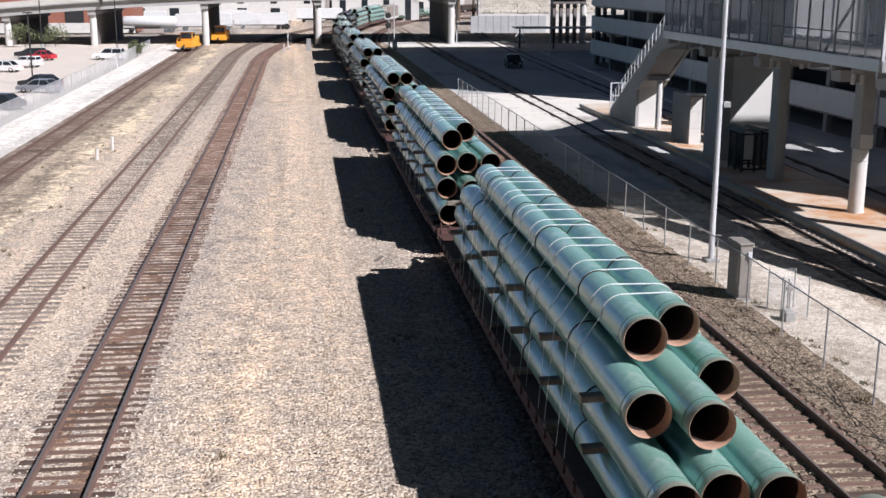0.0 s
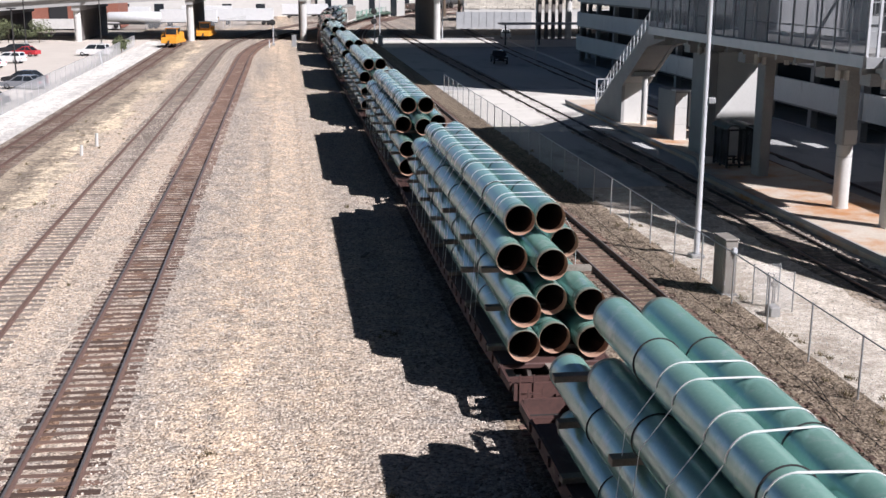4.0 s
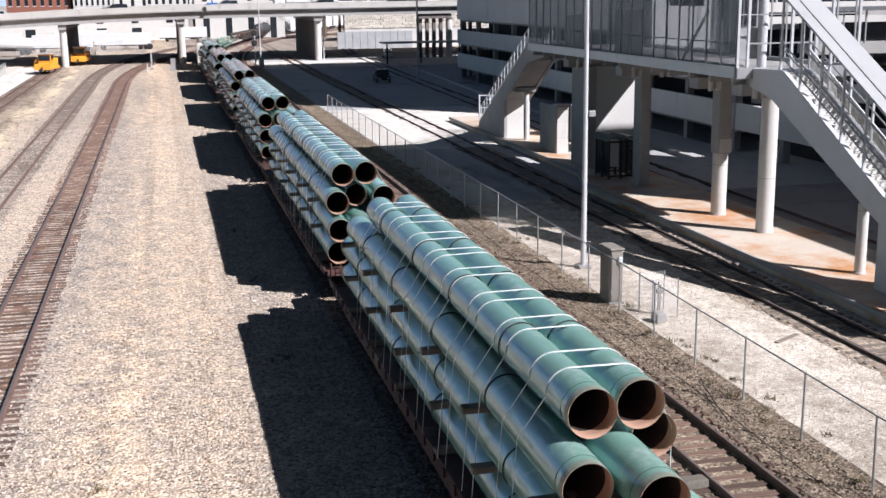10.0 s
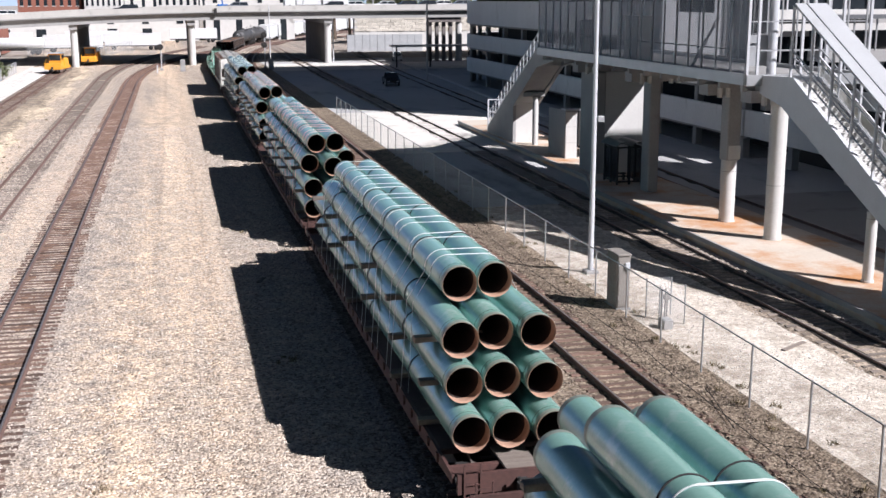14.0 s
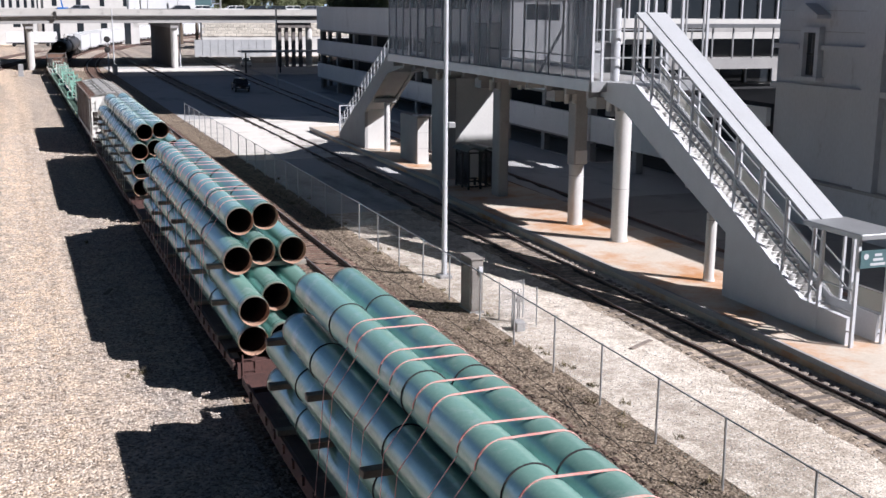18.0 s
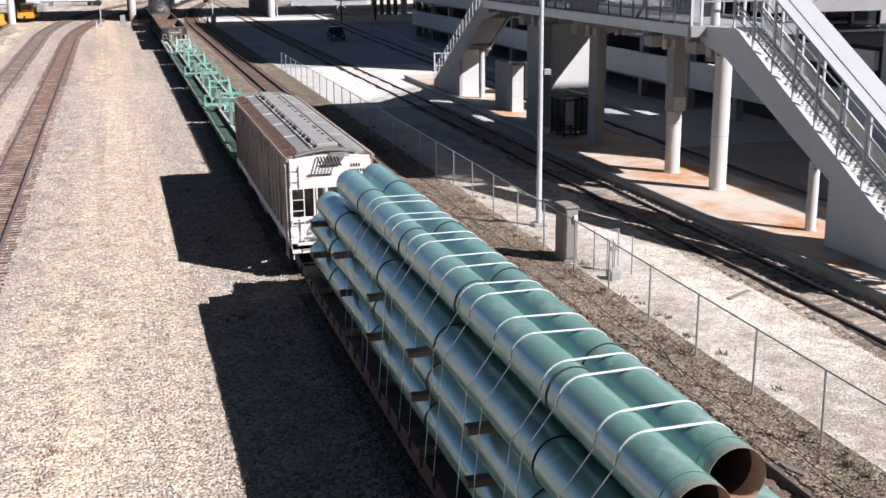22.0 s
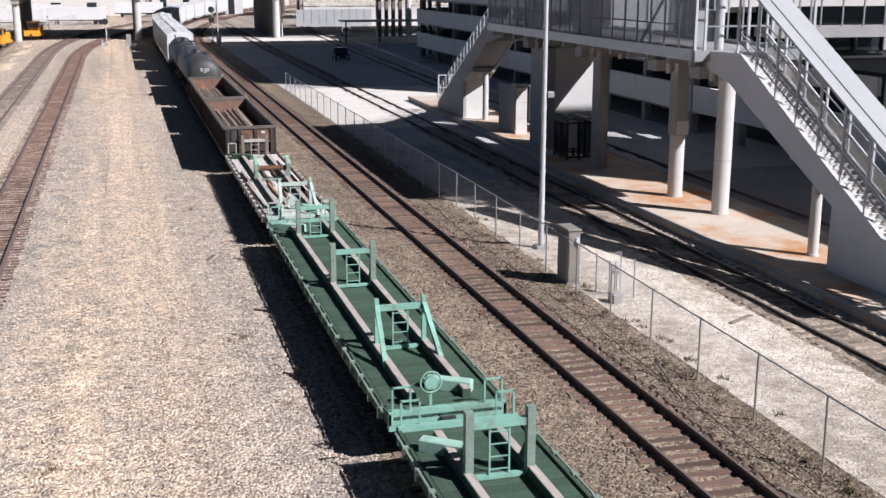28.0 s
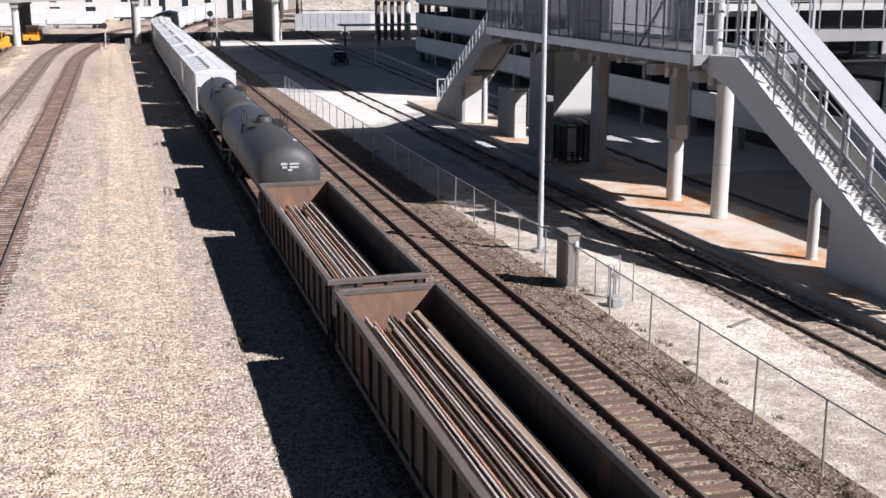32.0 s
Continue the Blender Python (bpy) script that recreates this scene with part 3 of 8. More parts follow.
def sky_backdrop():
    """Pale haze of the distant sky behind the city."""
    m = bpy.data.materials.new("hazy_sky")
    m.use_nodes = True
    nt = m.node_tree
    nt.nodes.clear()
    glow = nt.nodes.new("ShaderNodeEmission")
    place = nt.nodes.new("ShaderNodeTexCoord")
    sep = nt.nodes.new("ShaderNodeSeparateXYZ")
    nt.links.new(place.outputs["Object"], sep.inputs[0])
    height = nt.nodes.new("ShaderNodeMapRange")
    height.inputs["From Max"].default_value = 1100.0
    nt.links.new(sep.outputs["Z"], height.inputs["Value"])
    ramp = nt.nodes.new("ShaderNodeValToRGB")  # white haze at the horizon, deepening to blue above
    e = ramp.color_ramp.elements
    e[0].position, e[0].color = 0.1, (0.41, 0.51, 0.62, 1)
    e[1].position, e[1].color = 1.0, (0.03, 0.075, 0.16, 1)
    e.new(0.35).color = (0.19, 0.31, 0.46, 1)
    nt.links.new(height.outputs[0], ramp.inputs[0])
    nt.links.new(ramp.outputs[0], glow.inputs["Color"])
    nt.links.new(glow.outputs[0], nt.nodes.new("ShaderNodeOutputMaterial").inputs[0])
    me = Mesh()
    for a in range(-76, 76, 4):
        p, q = radians(a), radians(a + 4)
        x, y, x2, y2 = 2600 * math.sin(p), 2600 * math.cos(p), 2600 * math.sin(q), 2600 * math.cos(q)
        me.add([(x, y, -1), (x2, y2, -1), (x2, y2, 1100), (x, y, 1100)], [(0, 1, 2, 3)])
    solid("backdrop", me, m, "pale blue hazy sky behind the city", "sky", kind="structure")


sky_backdrop()
big_ground()
solid("gravel_yard", sheet(-14.2, 5.6, -42, 210, -0.205, 0.2, 0.5, 0.035, 3.1, ruts), M_GRAVEL,
      "pale crushed stone between the tracks with wheel ruts", "gravel ground", kind="structure")
solid("ballast_ground", sheet(5.5, 16.25, -42, 210, -0.215, 0.45, 0.6, 0.045, 7.7, east_rise), M_BALLAST,
      "brown track ballast with weeds and cinders", "ballast", kind="structure")
solid("far_ballast", Mesh().box(-30, 120, 209.5, 520, -0.6, -0.24), M_GRAVEL, "pale ballast along the curve past the road bridge", "ballast", kind="structure")
solid("sandy_verge", sheet(-17.0, -12.6, -42, 210, -0.225, 0.45, 0.8, 0.045, 1.3, lambda x, y: 0.06 if x < -13.8 + 0.7 * math.sin(y * 0.21) + 0.5 * math.sin(y * 0.63) else -0.05), M_SAND, "dry sandy verge with pale bare patches", "dirt ground", kind="structure")
solid("spur_bed", sheet(-20.3, -16.9, -42, 215, -0.23, 0.5, 0.8, 0.03, 5.3), M_SPURBED, "dark dirty bed of a disused spur", "ballast", kind="structure")
solid("white_strip", sheet(-24.6, -20.2, -42, 215, -0.2, 0.6, 1.0, 0.02, 2.2), M_STRIP, "bright white crushed-stone strip along the fence", "gravel path", kind="structure")
solid("white_gravel_ground", sheet(16.2, 24.4, -42, 62, -0.17, 0.45, 0.6, 0.035, 9.2), M_GRAVELW,
      "bright pale gravel between fence and platform track", "gravel ground", kind="structure")
solid("asphalt_yard", sheet(16.2, 62, 61.8, 230, -0.15, 1.2, 1.2, 0.02, 4.4), M_YARD, "old patched grey asphalt yard under the stairs", "asphalt", kind="structure")
solid("east_yard", Mesh().box(29.9, 110, -42, 62, -0.4, -0.16), M_ASPHALT, "dark asphalt beside the stone building", "asphalt", kind="structure")
solid("parking_lot", Mesh().box(-140, -24.55, -42, 235, -0.5, -0.2), M_LOT, "sunlit pale concrete car park", "car park", kind="structure")
# Both slabs lie where the sun falls and carry its brightness in their colour.
solid("pale_apron", Mesh().box(16.35, 31.2, 85.5, 118, -0.3, -0.11), M_SUNPALE, "yard slab painted paler where the sun falls", "concrete apron", kind="structure")
solid("pale_crossing", Mesh().box(16.3, 61, 192, 213, -0.3, -0.115), M_SUNPALE, "slab painted paler as the sunlit strip before the road bridge", "concrete apron", kind="structure")



def lane_bed(name, at, s0, s1, left, right, z, material, label):
    """A ragged-edged bed that follows a track."""
    v, f = [], []
    n = int((s1 - s0) / 0.8)
    for i in range(n + 1):
        x, y, h = at(s0 + (s1 - s0) * i / n)
        a = left + 0.35 * noise.noise((y * 0.45, 3.3, 1.0)) + 0.2 * noise.noise((y * 1.7, 8.1, 1.0))
        b = right + 0.2 * noise.noise((y * 0.5, 5.7, 2.0))
        for k in range(9):
            q = a + (b - a) * k / 8
            v.append((x + q, y, z - (0.05 if k in (0, 8) else 0) + 0.035 * noise.noise((q * 2, y * 1.5, 4.4))))
    f = [(i * 9 + k, i * 9 + k + 1, i * 9 + k + 10, i * 9 + k + 9) for i in range(n) for k in range(8)]
    solid(name, Mesh().add(v, f, True), material, label, "track bed", kind="structure")


lane_bed("stained_bed", PATH_MAIN, -40, 200, -1.02, 1.02, -0.212, M_STAINED, "rust-brown stained ballast between the main rails")
lane_bed("dusty_bed", PATH_PLAT, -40, 62, -1.55, 1.2, -0.125, M_PLATBED, "dusty brown ballast of the platform track")
for side in (-0.75, 0.75):
    lane_bed("oily_strip", PATH_PLAT, -40, 62, side - 0.26, side + 0.26, -0.105, M_OILY, "dark oily strip along a platform rail")
    lane_bed("oily_strip", PATH_PLAT, 62, 230, side - 0.24, side + 0.24, -0.075, M_OILY, "dark oily strip along a rail set in the yard")
    lane_bed("oily_strip", PATH_YARD, 62, 225, side - 0.2, side + 0.2, -0.1, M_OILY, "dark oily strip along a rail of the far yard track")


def stones(name, label, zone, count, size, z, material, seed, avoid=()):
    """Loose stones strewn over a zone, thinning out with distance."""
    rnd = random.Random(seed)
    x0, x1, y0, y1 = zone
    shapes = []
    for _ in range(12):
        shapes.append([(rnd.uniform(0.6, 1.1), rnd.uniform(-0.35, 0.35), rnd.uniform(-0.2, 0.3)), (rnd.uniform(-0.3, 0.3), rnd.uniform(0.5, 1.0), 0), (-rnd.uniform(0.6, 1.1), rnd.uniform(-0.3, 0.3), rnd.uniform(-0.2, 0.3)), (rnd.uniform(-0.3, 0.3), -rnd.uniform(0.5, 1.0), 0), (0, 0, rnd.uniform(0.4, 0.8)), (0, 0, -0.5)])
    v, f = [], []
    faces = [(0, 1, 4), (1, 2, 4), (2, 3, 4), (3, 0, 4), (1, 0, 5), (2, 1, 5), (3, 2, 5), (0, 3, 5)]
    for _ in range(count):
        x, y = rnd.uniform(x0, x1), y0 + (y1 - y0) * rnd.random() ** 1.9
        if any(a <= x <= b for a, b in avoid):
            continue
        s = size * rnd.uniform(0.4, 1.4) * (1 + 0.006 * (y - y0))
        a = rnd.uniform(0, 6.283)
        c, q = s * math.cos(a), s * math.sin(a)
        k = len(v)
        h = z(x, y) if callable(z) else z
        v.extend((x + c * p[0] - q * p[1], y + q * p[0] + c * p[1], h + s * p[2]) for p in rnd.choice(shapes))
        f.extend((i + k, j + k, o + k) for i, j, o in faces)
    me = bpy.data.meshes.new(name)
    me.from_pydata(v, [], f)
    me.materials.append(material)
    solid(name, me, None, label, "stones", kind="stuff")


M_PEBBLE = mat("loose_pale_stones", (0.60, 0.53, 0.455), (0.44, 0.38, 0.325), rough=0.95, vary=0.3, island=True, bump=0)
M_CINDER = mat("loose_brown_stones", (0.30, 0.24, 0.19), (0.15, 0.115, 0.09), rough=0.95, vary=0.6, island=True, bump=0)
M_WPEBBLE = mat("loose_white_stones", (0.74, 0.70, 0.66), (0.58, 0.54, 0.50), rough=0.95, vary=0.25, island=True, bump=0)
RAILS = [(x - 0.85, x - 0.62) for x in (MAIN_X, SIDE_X, EAST_X)] + [(x + 0.62, x + 0.85) for x in (MAIN_X, SIDE_X, EAST_X)]
stones("gravel_stones", "loose pale stones strewn over the gravel yard", (-13.2, 5.6, 14, 110), 60000, 0.042, -0.19, M_PEBBLE, 1, RAILS + [(MAIN_X - 0.8, MAIN_X + 0.8)])
stones("ballast_stones", "loose brown stones of the track ballast", (9.0, 15.9, 14, 75), 26000, 0.04, lambda x, y: -0.195 + east_rise(x, y), M_CINDER, 2, RAILS + [(EAST_X - 0.8, EAST_X + 0.8)])
stones("white_stones", "loose white stones beside the platform track", (16.2, 24.2, 14, 60), 9000, 0.032, -0.155, M_WPEBBLE, 3)

track("main track with brown ties and polished rails in pale gravel", PATH_MAIN, -40.8, 420, M_TIE, (14, 70))
track("older side track with grey weathered ties", PATH_SIDE, -41.12, 300, M_TIEG, (28, 80), tie_z=-0.165, spacing=0.62, head=M_RAIL)
track("disused spur track half buried in dirt", PATH_SPUR, -40.8, 215, M_TIE, (70, 90), tie_z=-0.215, spacing=0.6, head=M_RAIL)
track("track that carries the freight train", PATH_TRAIN, -40.8, 760, M_TIE, (14, 30))
track("empty track beside the train with dark brown ties", PATH_EAST, -40.8, 760, M_TIE, (14, 90))
track("platform track in shade and white gravel", PATH_PLAT, -40.8, 300, M_TIEG, (16, 60), tie_z=-0.11)
track("far yard track past the platform", PATH_YARD, -40.8, 260, M_TIEG, (20, 45), tie_z=-0.165)


# ---- cables, weeds and rubbish along the ballast ----
def lying_cable(label, pts, r, seed):
    m = Mesh()
    rnd = random.Random(seed)
    line = []
    for (x, y), (x2, y2) in zip(pts, pts[1:]):
        n = max(2, int(abs(y2 - y) / 0.7))
        for k in range(n):
            a = x + (x2 - x) * k / n + 0.12 * noise.noise((x * 3, (y + (y2 - y) * k / n) * 0.5, seed)) + rnd.uniform(-0.02, 0.02)
            b = y + (y2 - y) * k / n
            line.append((a, b, -0.16 + east_rise(a, b) + rnd.uniform(0, 0.02)))
    for a, b in zip(line, line[1:]):
        m.tube(a, b, r, 5)
    solid("cable", m, M_RUBBER, label, "cable", "loose cables")


lying_cable("black cable lying loosely along the ballast", [(15.05, 14), (14.85, 24), (15.1, 34), (14.9, 46), (15.2, 60), (15.0, 80)], 0.012, 1.5)
lying_cable("short black cable end curled on the ballast", [(14.7, 27), (15.3, 29.5), (15.6, 31)], 0.014, 7.5)


def weeds():
    """Dry tufts of thin blades on the ballast, at the fence foot and on the gravel."""
    wr = random.Random(77)
    spots = [(wr.choice((wr.uniform(14.7, 16.0), wr.uniform(15.5, 16.1), wr.uniform(16.1, 16.8))), 16 + 60 * wr.random() ** 1.4) for _ in range(60)]
    spots += [(2.9, 36.0), (3.1, 36.6), (3.4, 36.2), (3.0, 58), (-2.2, 27), (2.2, 24), (-8.6, 44), (-12.2, 60), (-12.6, 38), (-11.9, 85)]
    spots += [(wr.uniform(-16.5, -12.4), wr.uniform(30, 150)) for _ in range(50)]
    m = Mesh()
    for x, y in spots:
        z = -0.2 + east_rise(x, y) if 14 < x < 16.1 else -0.17 if x > 16 else -0.2
        size = wr.uniform(0.2, 0.5)
        for k in range(30):
            a, r = wr.uniform(0, 6.283), wr.uniform(0, 0.5) * size
            b = Vector((x + r * math.cos(a), y + r * math.sin(a), z))
            tip = b + Vector((wr.uniform(-0.5, 0.5), wr.uniform(-0.5, 0.5), wr.uniform(0.3, 0.9))) * size * 0.6
            s = Vector((math.sin(a), math.cos(a), 0)) * 0.016
            m.add([b - s, b + s, tip], [(0, 1, 2)])
    solid("weeds", m, mat("dry_weed", (0.22, 0.17, 0.09), (0.12, 0.10, 0.055), rough=0.9, bump=0, vary=0.35, island=True), "dry brown weeds along the fence and ballast", "weeds", kind="stuff")


weeds()
for k, (x, y, w) in enumerate(((20.3, 33.5, 0.7), (3.2, 47.5, 0.45), (14.4, 21, 0.4))):
    solid("scrap_board", Mesh().slab(-w, w, -0.09, 0.09, 0, 0.04, 0.01), M_TIEG, "weathered scrap board lying on the stones", "board", at=pose(x, y, -0.19 if x < 16 else -0.15, 0, 0, 30 + 40 * k))

# ---- platform and footbridge with its two stairs ----
def platform():
    m = Mesh()
    edge = [(24.0, -42), (24.0, 4), (24.15, 26), (24.35, 33), (24.45, 40), (24.45, 64), (25.9, 69), (26.05, 104)]
    m.prism(edge + [(30.2, 104), (29.9, -42)], -0.4, 0.29)
    solid("platform", m, M_SLAB, "low concrete platform with rust-brown stains", "platform", kind="structure")
    e = Mesh()
    for (x, y), (x2, y2) in zip(edge, edge[1:]):
        e.bar((x - 0.02, y, 0.2), (x2 - 0.02, y2, 0.2), 0.12, 0.2)
    solid("platform_edge", e, M_CONC, "worn grey concrete platform edge", "platform edge", kind="structure")


def footbridge():
    x0, x1, y0, y1 = 25.3, 31.3, 47.3, 77.6
    f = thing("footbridge", "grey steel footbridge with perforated screens and white roof edge", "footbridge", at=(0, 0, 0))
    part("deck", Mesh().box(x0 + 0.1, x1, y0, y1, 7.75, 8.0), M_CONC, f, "concrete deck slab")
    for x in (x0, x1):
        part("edge_beam", Mesh().box(x - 0.1, x + 0.1, y0, y1, 7.68, 8.15).box(x - 0.16, x + 0.16, y0, y1, 8.15, 8.19), M_GALV, f, "pale steel edge beam")
    part("edge_beam", Mesh().box(x0, x1, y0 - 0.1, y0 + 0.1, 7.66, 8.15), M_GALV, f)
    for k in range(14):
        y = y0 + 0.6 + 2.25 * k
        part("joist", Mesh().box(x0 + 0.15, x1 - 0.15, y - 0.1, y + 0.1, 7.35, 7.75), M_CONC, f, "")
    for y in (47.9, 52.3, 62.0, 71.0):
        part("crosshead", Mesh().box(25.7, 30.6, y - 0.5, y + 0.5, 6.85, 7.4), M_CONC, f, "grey concrete crosshead")
        for x in (26.3, 26.75, 28.1, 28.6):
            part("bearing", Mesh().tube((x, y - 0.62, 6.75), (x, y - 0.62, 7.35), 0.13, 10), M_CONCW, f, "")
    roof = Mesh().box(x0 - 0.15, x1 + 0.3, y0 - 0.2, y1, 12.5, 12.62)
    part("roof", roof, M_HOPROOF, f, "flat grey metal roof")
    t = Mesh().box(x0 - 0.2, x0 - 0.12, y0 - 0.25, y1, 12.42, 12.68)
    part("roof_trim", t, M_WHITEMET, f, "white roof edge")
    part("roof_trim", Mesh().box(x0 - 0.2, x1 + 0.4, y0 - 0.28, y0 - 0.2, 12.3, 12.68), M_WHITEMET, f, "white roof edge")
    part("soffit", Mesh().prism([(x0, 12.5), (x1 + 0.3, 12.5), (x1 - 1.6, 12.2), (x0 + 1.5, 12.2)], y0 - 0.15, y0 + 1.2, "y"), M_CONC, f)
    # the screened side
    n = 20
    for k in range(n + 1):
        y = y0 + (y1 - y0) * k / n
        part("post", Mesh().box(x0 - 0.03, x0 + 0.05, y - 0.03, y + 0.03, 8.15, 12.5), M_SCRPOST, f, "")
        part("post", Mesh().box(x1 - 0.05, x1 + 0.03, y - 0.03, y + 0.03, 8.15, 12.5), M_GALV, f, "")
    for k in range(n):
        ya, yb = y0 + (y1 - y0) * k / n + 0.03, y0 + (y1 - y0) * (k + 1) / n - 0.03
        part("screen", Mesh().box(x0 + 0.0, x0 + 0.012, ya, yb, 8.2, 12.4), M_PERF, f, "dark perforated steel screen")
        if 5 < k < 9 or k > 14:
            part("screen", Mesh().box(x1 - 0.012, x1, ya, yb, 8.2, 12.4), M_PERF, f, "dark perforated steel screen")
    for z in (9.25,):
        part("rail", Mesh().box(x0 + 0.02, x0 + 0.06, y0, y1, z - 0.03, z + 0.03), M_SCRPOST, f, "")
    slat = Mesh().bar((0, 0, 8.3), (0, 0, 12.0), 0.17, 0.03, up=(0, 1, 0)).data("slat", M_WHITEMET)
    for k in range(26):
        part("slat", slat, None, f, "white screen slat", (x1 - 0.25, 60.8 + 0.34 * k, 0))
    part("stair_rail", Mesh().bar((27.0, 56.4, 8.05), (27.0, 53.6, 10.6), 0.16, 0.05), M_WHITEMET, f, "sloping white rail")
    part("rail", Mesh().box(x0, x1, y0 - 0.03, y0 + 0.03, 9.2, 9.27), M_GALV, f, "")
    part("rail", Mesh().box(x0, x1, y0 - 0.03, y0 + 0.03, 10.5, 10.55), M_GALV, f, "")
    for x in (x0 + 0.05, x0 + 0.55, 28.05, 28.6, 29.3, 30.1, x1 + 0.2):
        part("post", Mesh().box(x - 0.06, x + 0.06, y0 - 0.06, y0 + 0.06, 8.0, 12.4), M_WHITEMET, f, "white steel post")
    part("post", Mesh().tube((26.9, y0 + 0.6, 8.0), (26.9, y0 + 0.6, 12.3), 0.22, 14), M_WHITEMET, f, "round white post")
    part("display_board", Mesh().box(30.3, 30.4, 60.9, 65.4, 10.75, 11.7), M_BLACK, f, "dark hanging display")
    part("cabinet", Mesh().slab(26.2, 27.2, 62, 64, 8.0, 10.6, 0.03), M_CONCW, f, "pale cabinet behind the screen")
    part("cabinet", Mesh().slab(26.0, 26.8, 71, 72.2, 8.0, 10.2, 0.03), M_WHITEMET, f, "white cabinet behind the screen")
    part("sign_board", Mesh().box(25.9, 26.9, 48.2, 48.26, 8.5, 9.9), M_GALV, f)
    # columns
    for x, y, r, top in ((27.5, 47.95, 0.405, 6.9), (27.47, 52.6, 0.385, 3.5), (27.0, 39.4, 0.22, 3.2)):
        c = part("column", Mesh().tube((x, y, 0.28), (x, y, top), r, 24, caps=False).tube((x, y, 0.28), (x, y, 0.36), r + 0.04, 24), M_CONCW, f, "round pale concrete column")
        part("column_band", Mesh().tube((x, y, 2.9), (x, y, 2.93), r + 0.008, 24), M_CONC, c, "")
    part("column", Mesh().slab(27.1, 27.75, 61.9, 63.0, 0.28, 6.9, 0.06), M_CONC, f, "square grey concrete column")
    part("pier_head", Mesh().slab(27.1, 27.84, 52.2, 53.0, 3.5, 6.9, 0.05), M_CONC, f, "square upper column")
    part("column_sign", Mesh().box(27.2, 27.85, 52.16, 52.2, 3.55, 4.25), M_CONCW, f, "pale plate")
    part("pier", Mesh().slab(26.7, 27.3, 69.5, 72.6, 0.25, 6.9, 0.06), M_CONC, f, "square grey concrete pier")
    part("pier_wall", Mesh().box(27.3, 30.9, 69.6, 70.0, 0.25, 6.9), M_CONCW, f, "pale concrete wall behind the shelter")


def near_stair():
    s = thing("covered_stair", "long covered concrete and steel stair down to the platform", "stair", at=(0, 0, 0))
    side = [(47.9, 8.1), (44.6, 8.2), (32.3, 1.35), (29.85, 1.25), (29.85, 0.29), (37.1, 0.29), (37.1, 2.85), (45.5, 6.9), (47.9, 7.4)]
    part("stringer", Mesh().prism(side, 26.1, 26.3, "x"), M_WHITEMET, s, "pale grey solid stair side")
    inner = [(47.9, 8.1), (44.6, 8.2), (32.3, 1.35), (29.85, 1.25), (29.85, 0.29), (37.1, 0.29), (37.1, 2.85), (45.5, 6.9), (47.9, 7.4)]
    part("stringer", Mesh().prism(inner, 27.40, 27.58, "x"), M_WHITEMET, s, "pale grey solid stair side")
    part("base_wall", Mesh().box(26.3, 27.40, 33.6, 37.1, 0.29, 1.9), M_CONC, s)
    n = 42
    step = Mesh().box(26.3, 27.40, -0.17, 0.17, -0.2, 0.0).box(26.3, 27.40, -0.19, -0.13, -0.03, 0.012).data("tread", M_CONCW)
    for k in range(n):
        part("tread", step, None, s, "", (0, 31.3 + 13.3 * (k + 0.5) / n, 0.3 + 7.7 * (k + 1) / n))
    part("landing", Mesh().box(26.2, 27.5, 44.5, 47.3, 7.75, 8.0), M_CONC, s)
    # roof over the flight
    roof = Mesh().prism([(44.75, 11.34), (32.0, 4.16), (32.0, 4.05), (44.75, 11.22)], 26.08, 27.60, "x")
    part("stair_roof", roof, M_ROOFW, s, "long sloping white metal roof")
    for x in (26.62,):
        part("roof_seam", Mesh().bar((x, 44.75, 11.36), (x, 32.0, 4.18), 0.035, 0.04), M_GALV, s)
    for k in range(9):
        y = 31.9 + 1.62 * k
        z = 1.15 + 0.5570 * max(0, y - 32.2)
        top = 4.02 + 0.5600 * max(0, y - 32.0)
        for x in (26.14, 27.52):
            part("post", Mesh().box(x - 0.045, x + 0.045, y - 0.045, y + 0.045, z, top), M_WHITEMET, s, "")
        a, b = (y, z), (y + 1.62, 1.15 + 0.557 * max(0, y + 1.62 - 32.2))
        if k < 8:
            for x in (27.52,):
                part("guard_panel", Mesh().prism([(a[0] + 0.06, a[1] + 0.02), (b[0] - 0.06, b[1] + 0.02), (b[0] - 0.06, b[1] + 0.8), (a[0] + 0.06, a[1] + 0.8)], x - 0.01, x + 0.01, "x"), M_PANEL, s, "greyish translucent guard panel")
                part("panel_rail", Mesh().bar((x - 0.02, a[0], a[1] + 0.86), (x - 0.02, b[0], b[1] + 0.86), 0.07), M_WHITEMET, s, "white top rail")
    for x in (26.14, 26.34, 27.30, 27.52):
        for h in ((1.35, 0.75) if x in (26.14, 27.52) else (0.95,)):
            part("handrail", Mesh().tube((x, 31.5, 1.0 + h), (x, 45.0, 8.1 + h), 0.035, 8), M_GALV, s, "galvanised handrail")
    # the small flat canopy at the foot
    part("canopy_roof", Mesh().slab(25.95, 27.8, 29.3, 32.3, 4.08, 4.26, 0.03), M_GALV, s, "flat grey canopy roof")
    for x, y in ((26.14, 29.6), (27.46, 29.6), (26.14, 31.4), (27.52, 31.4)):
        part("canopy_post", Mesh().box(x - 0.06, x + 0.06, y - 0.06, y + 0.06, 0.29, 4.1), M_WHITEMET, s, "white steel post")
    part("guard_panel", Mesh().box(27.51, 27.53, 29.7, 31.4, 0.75, 2.0), M_PANEL, s, "yellowish translucent guard panel")
    for z in (2.05, 1.3, 0.6):
        part("handrail", Mesh().tube((27.52, 29.6, z), (27.52, 31.5, z), 0.03, 8), M_GALV, s)
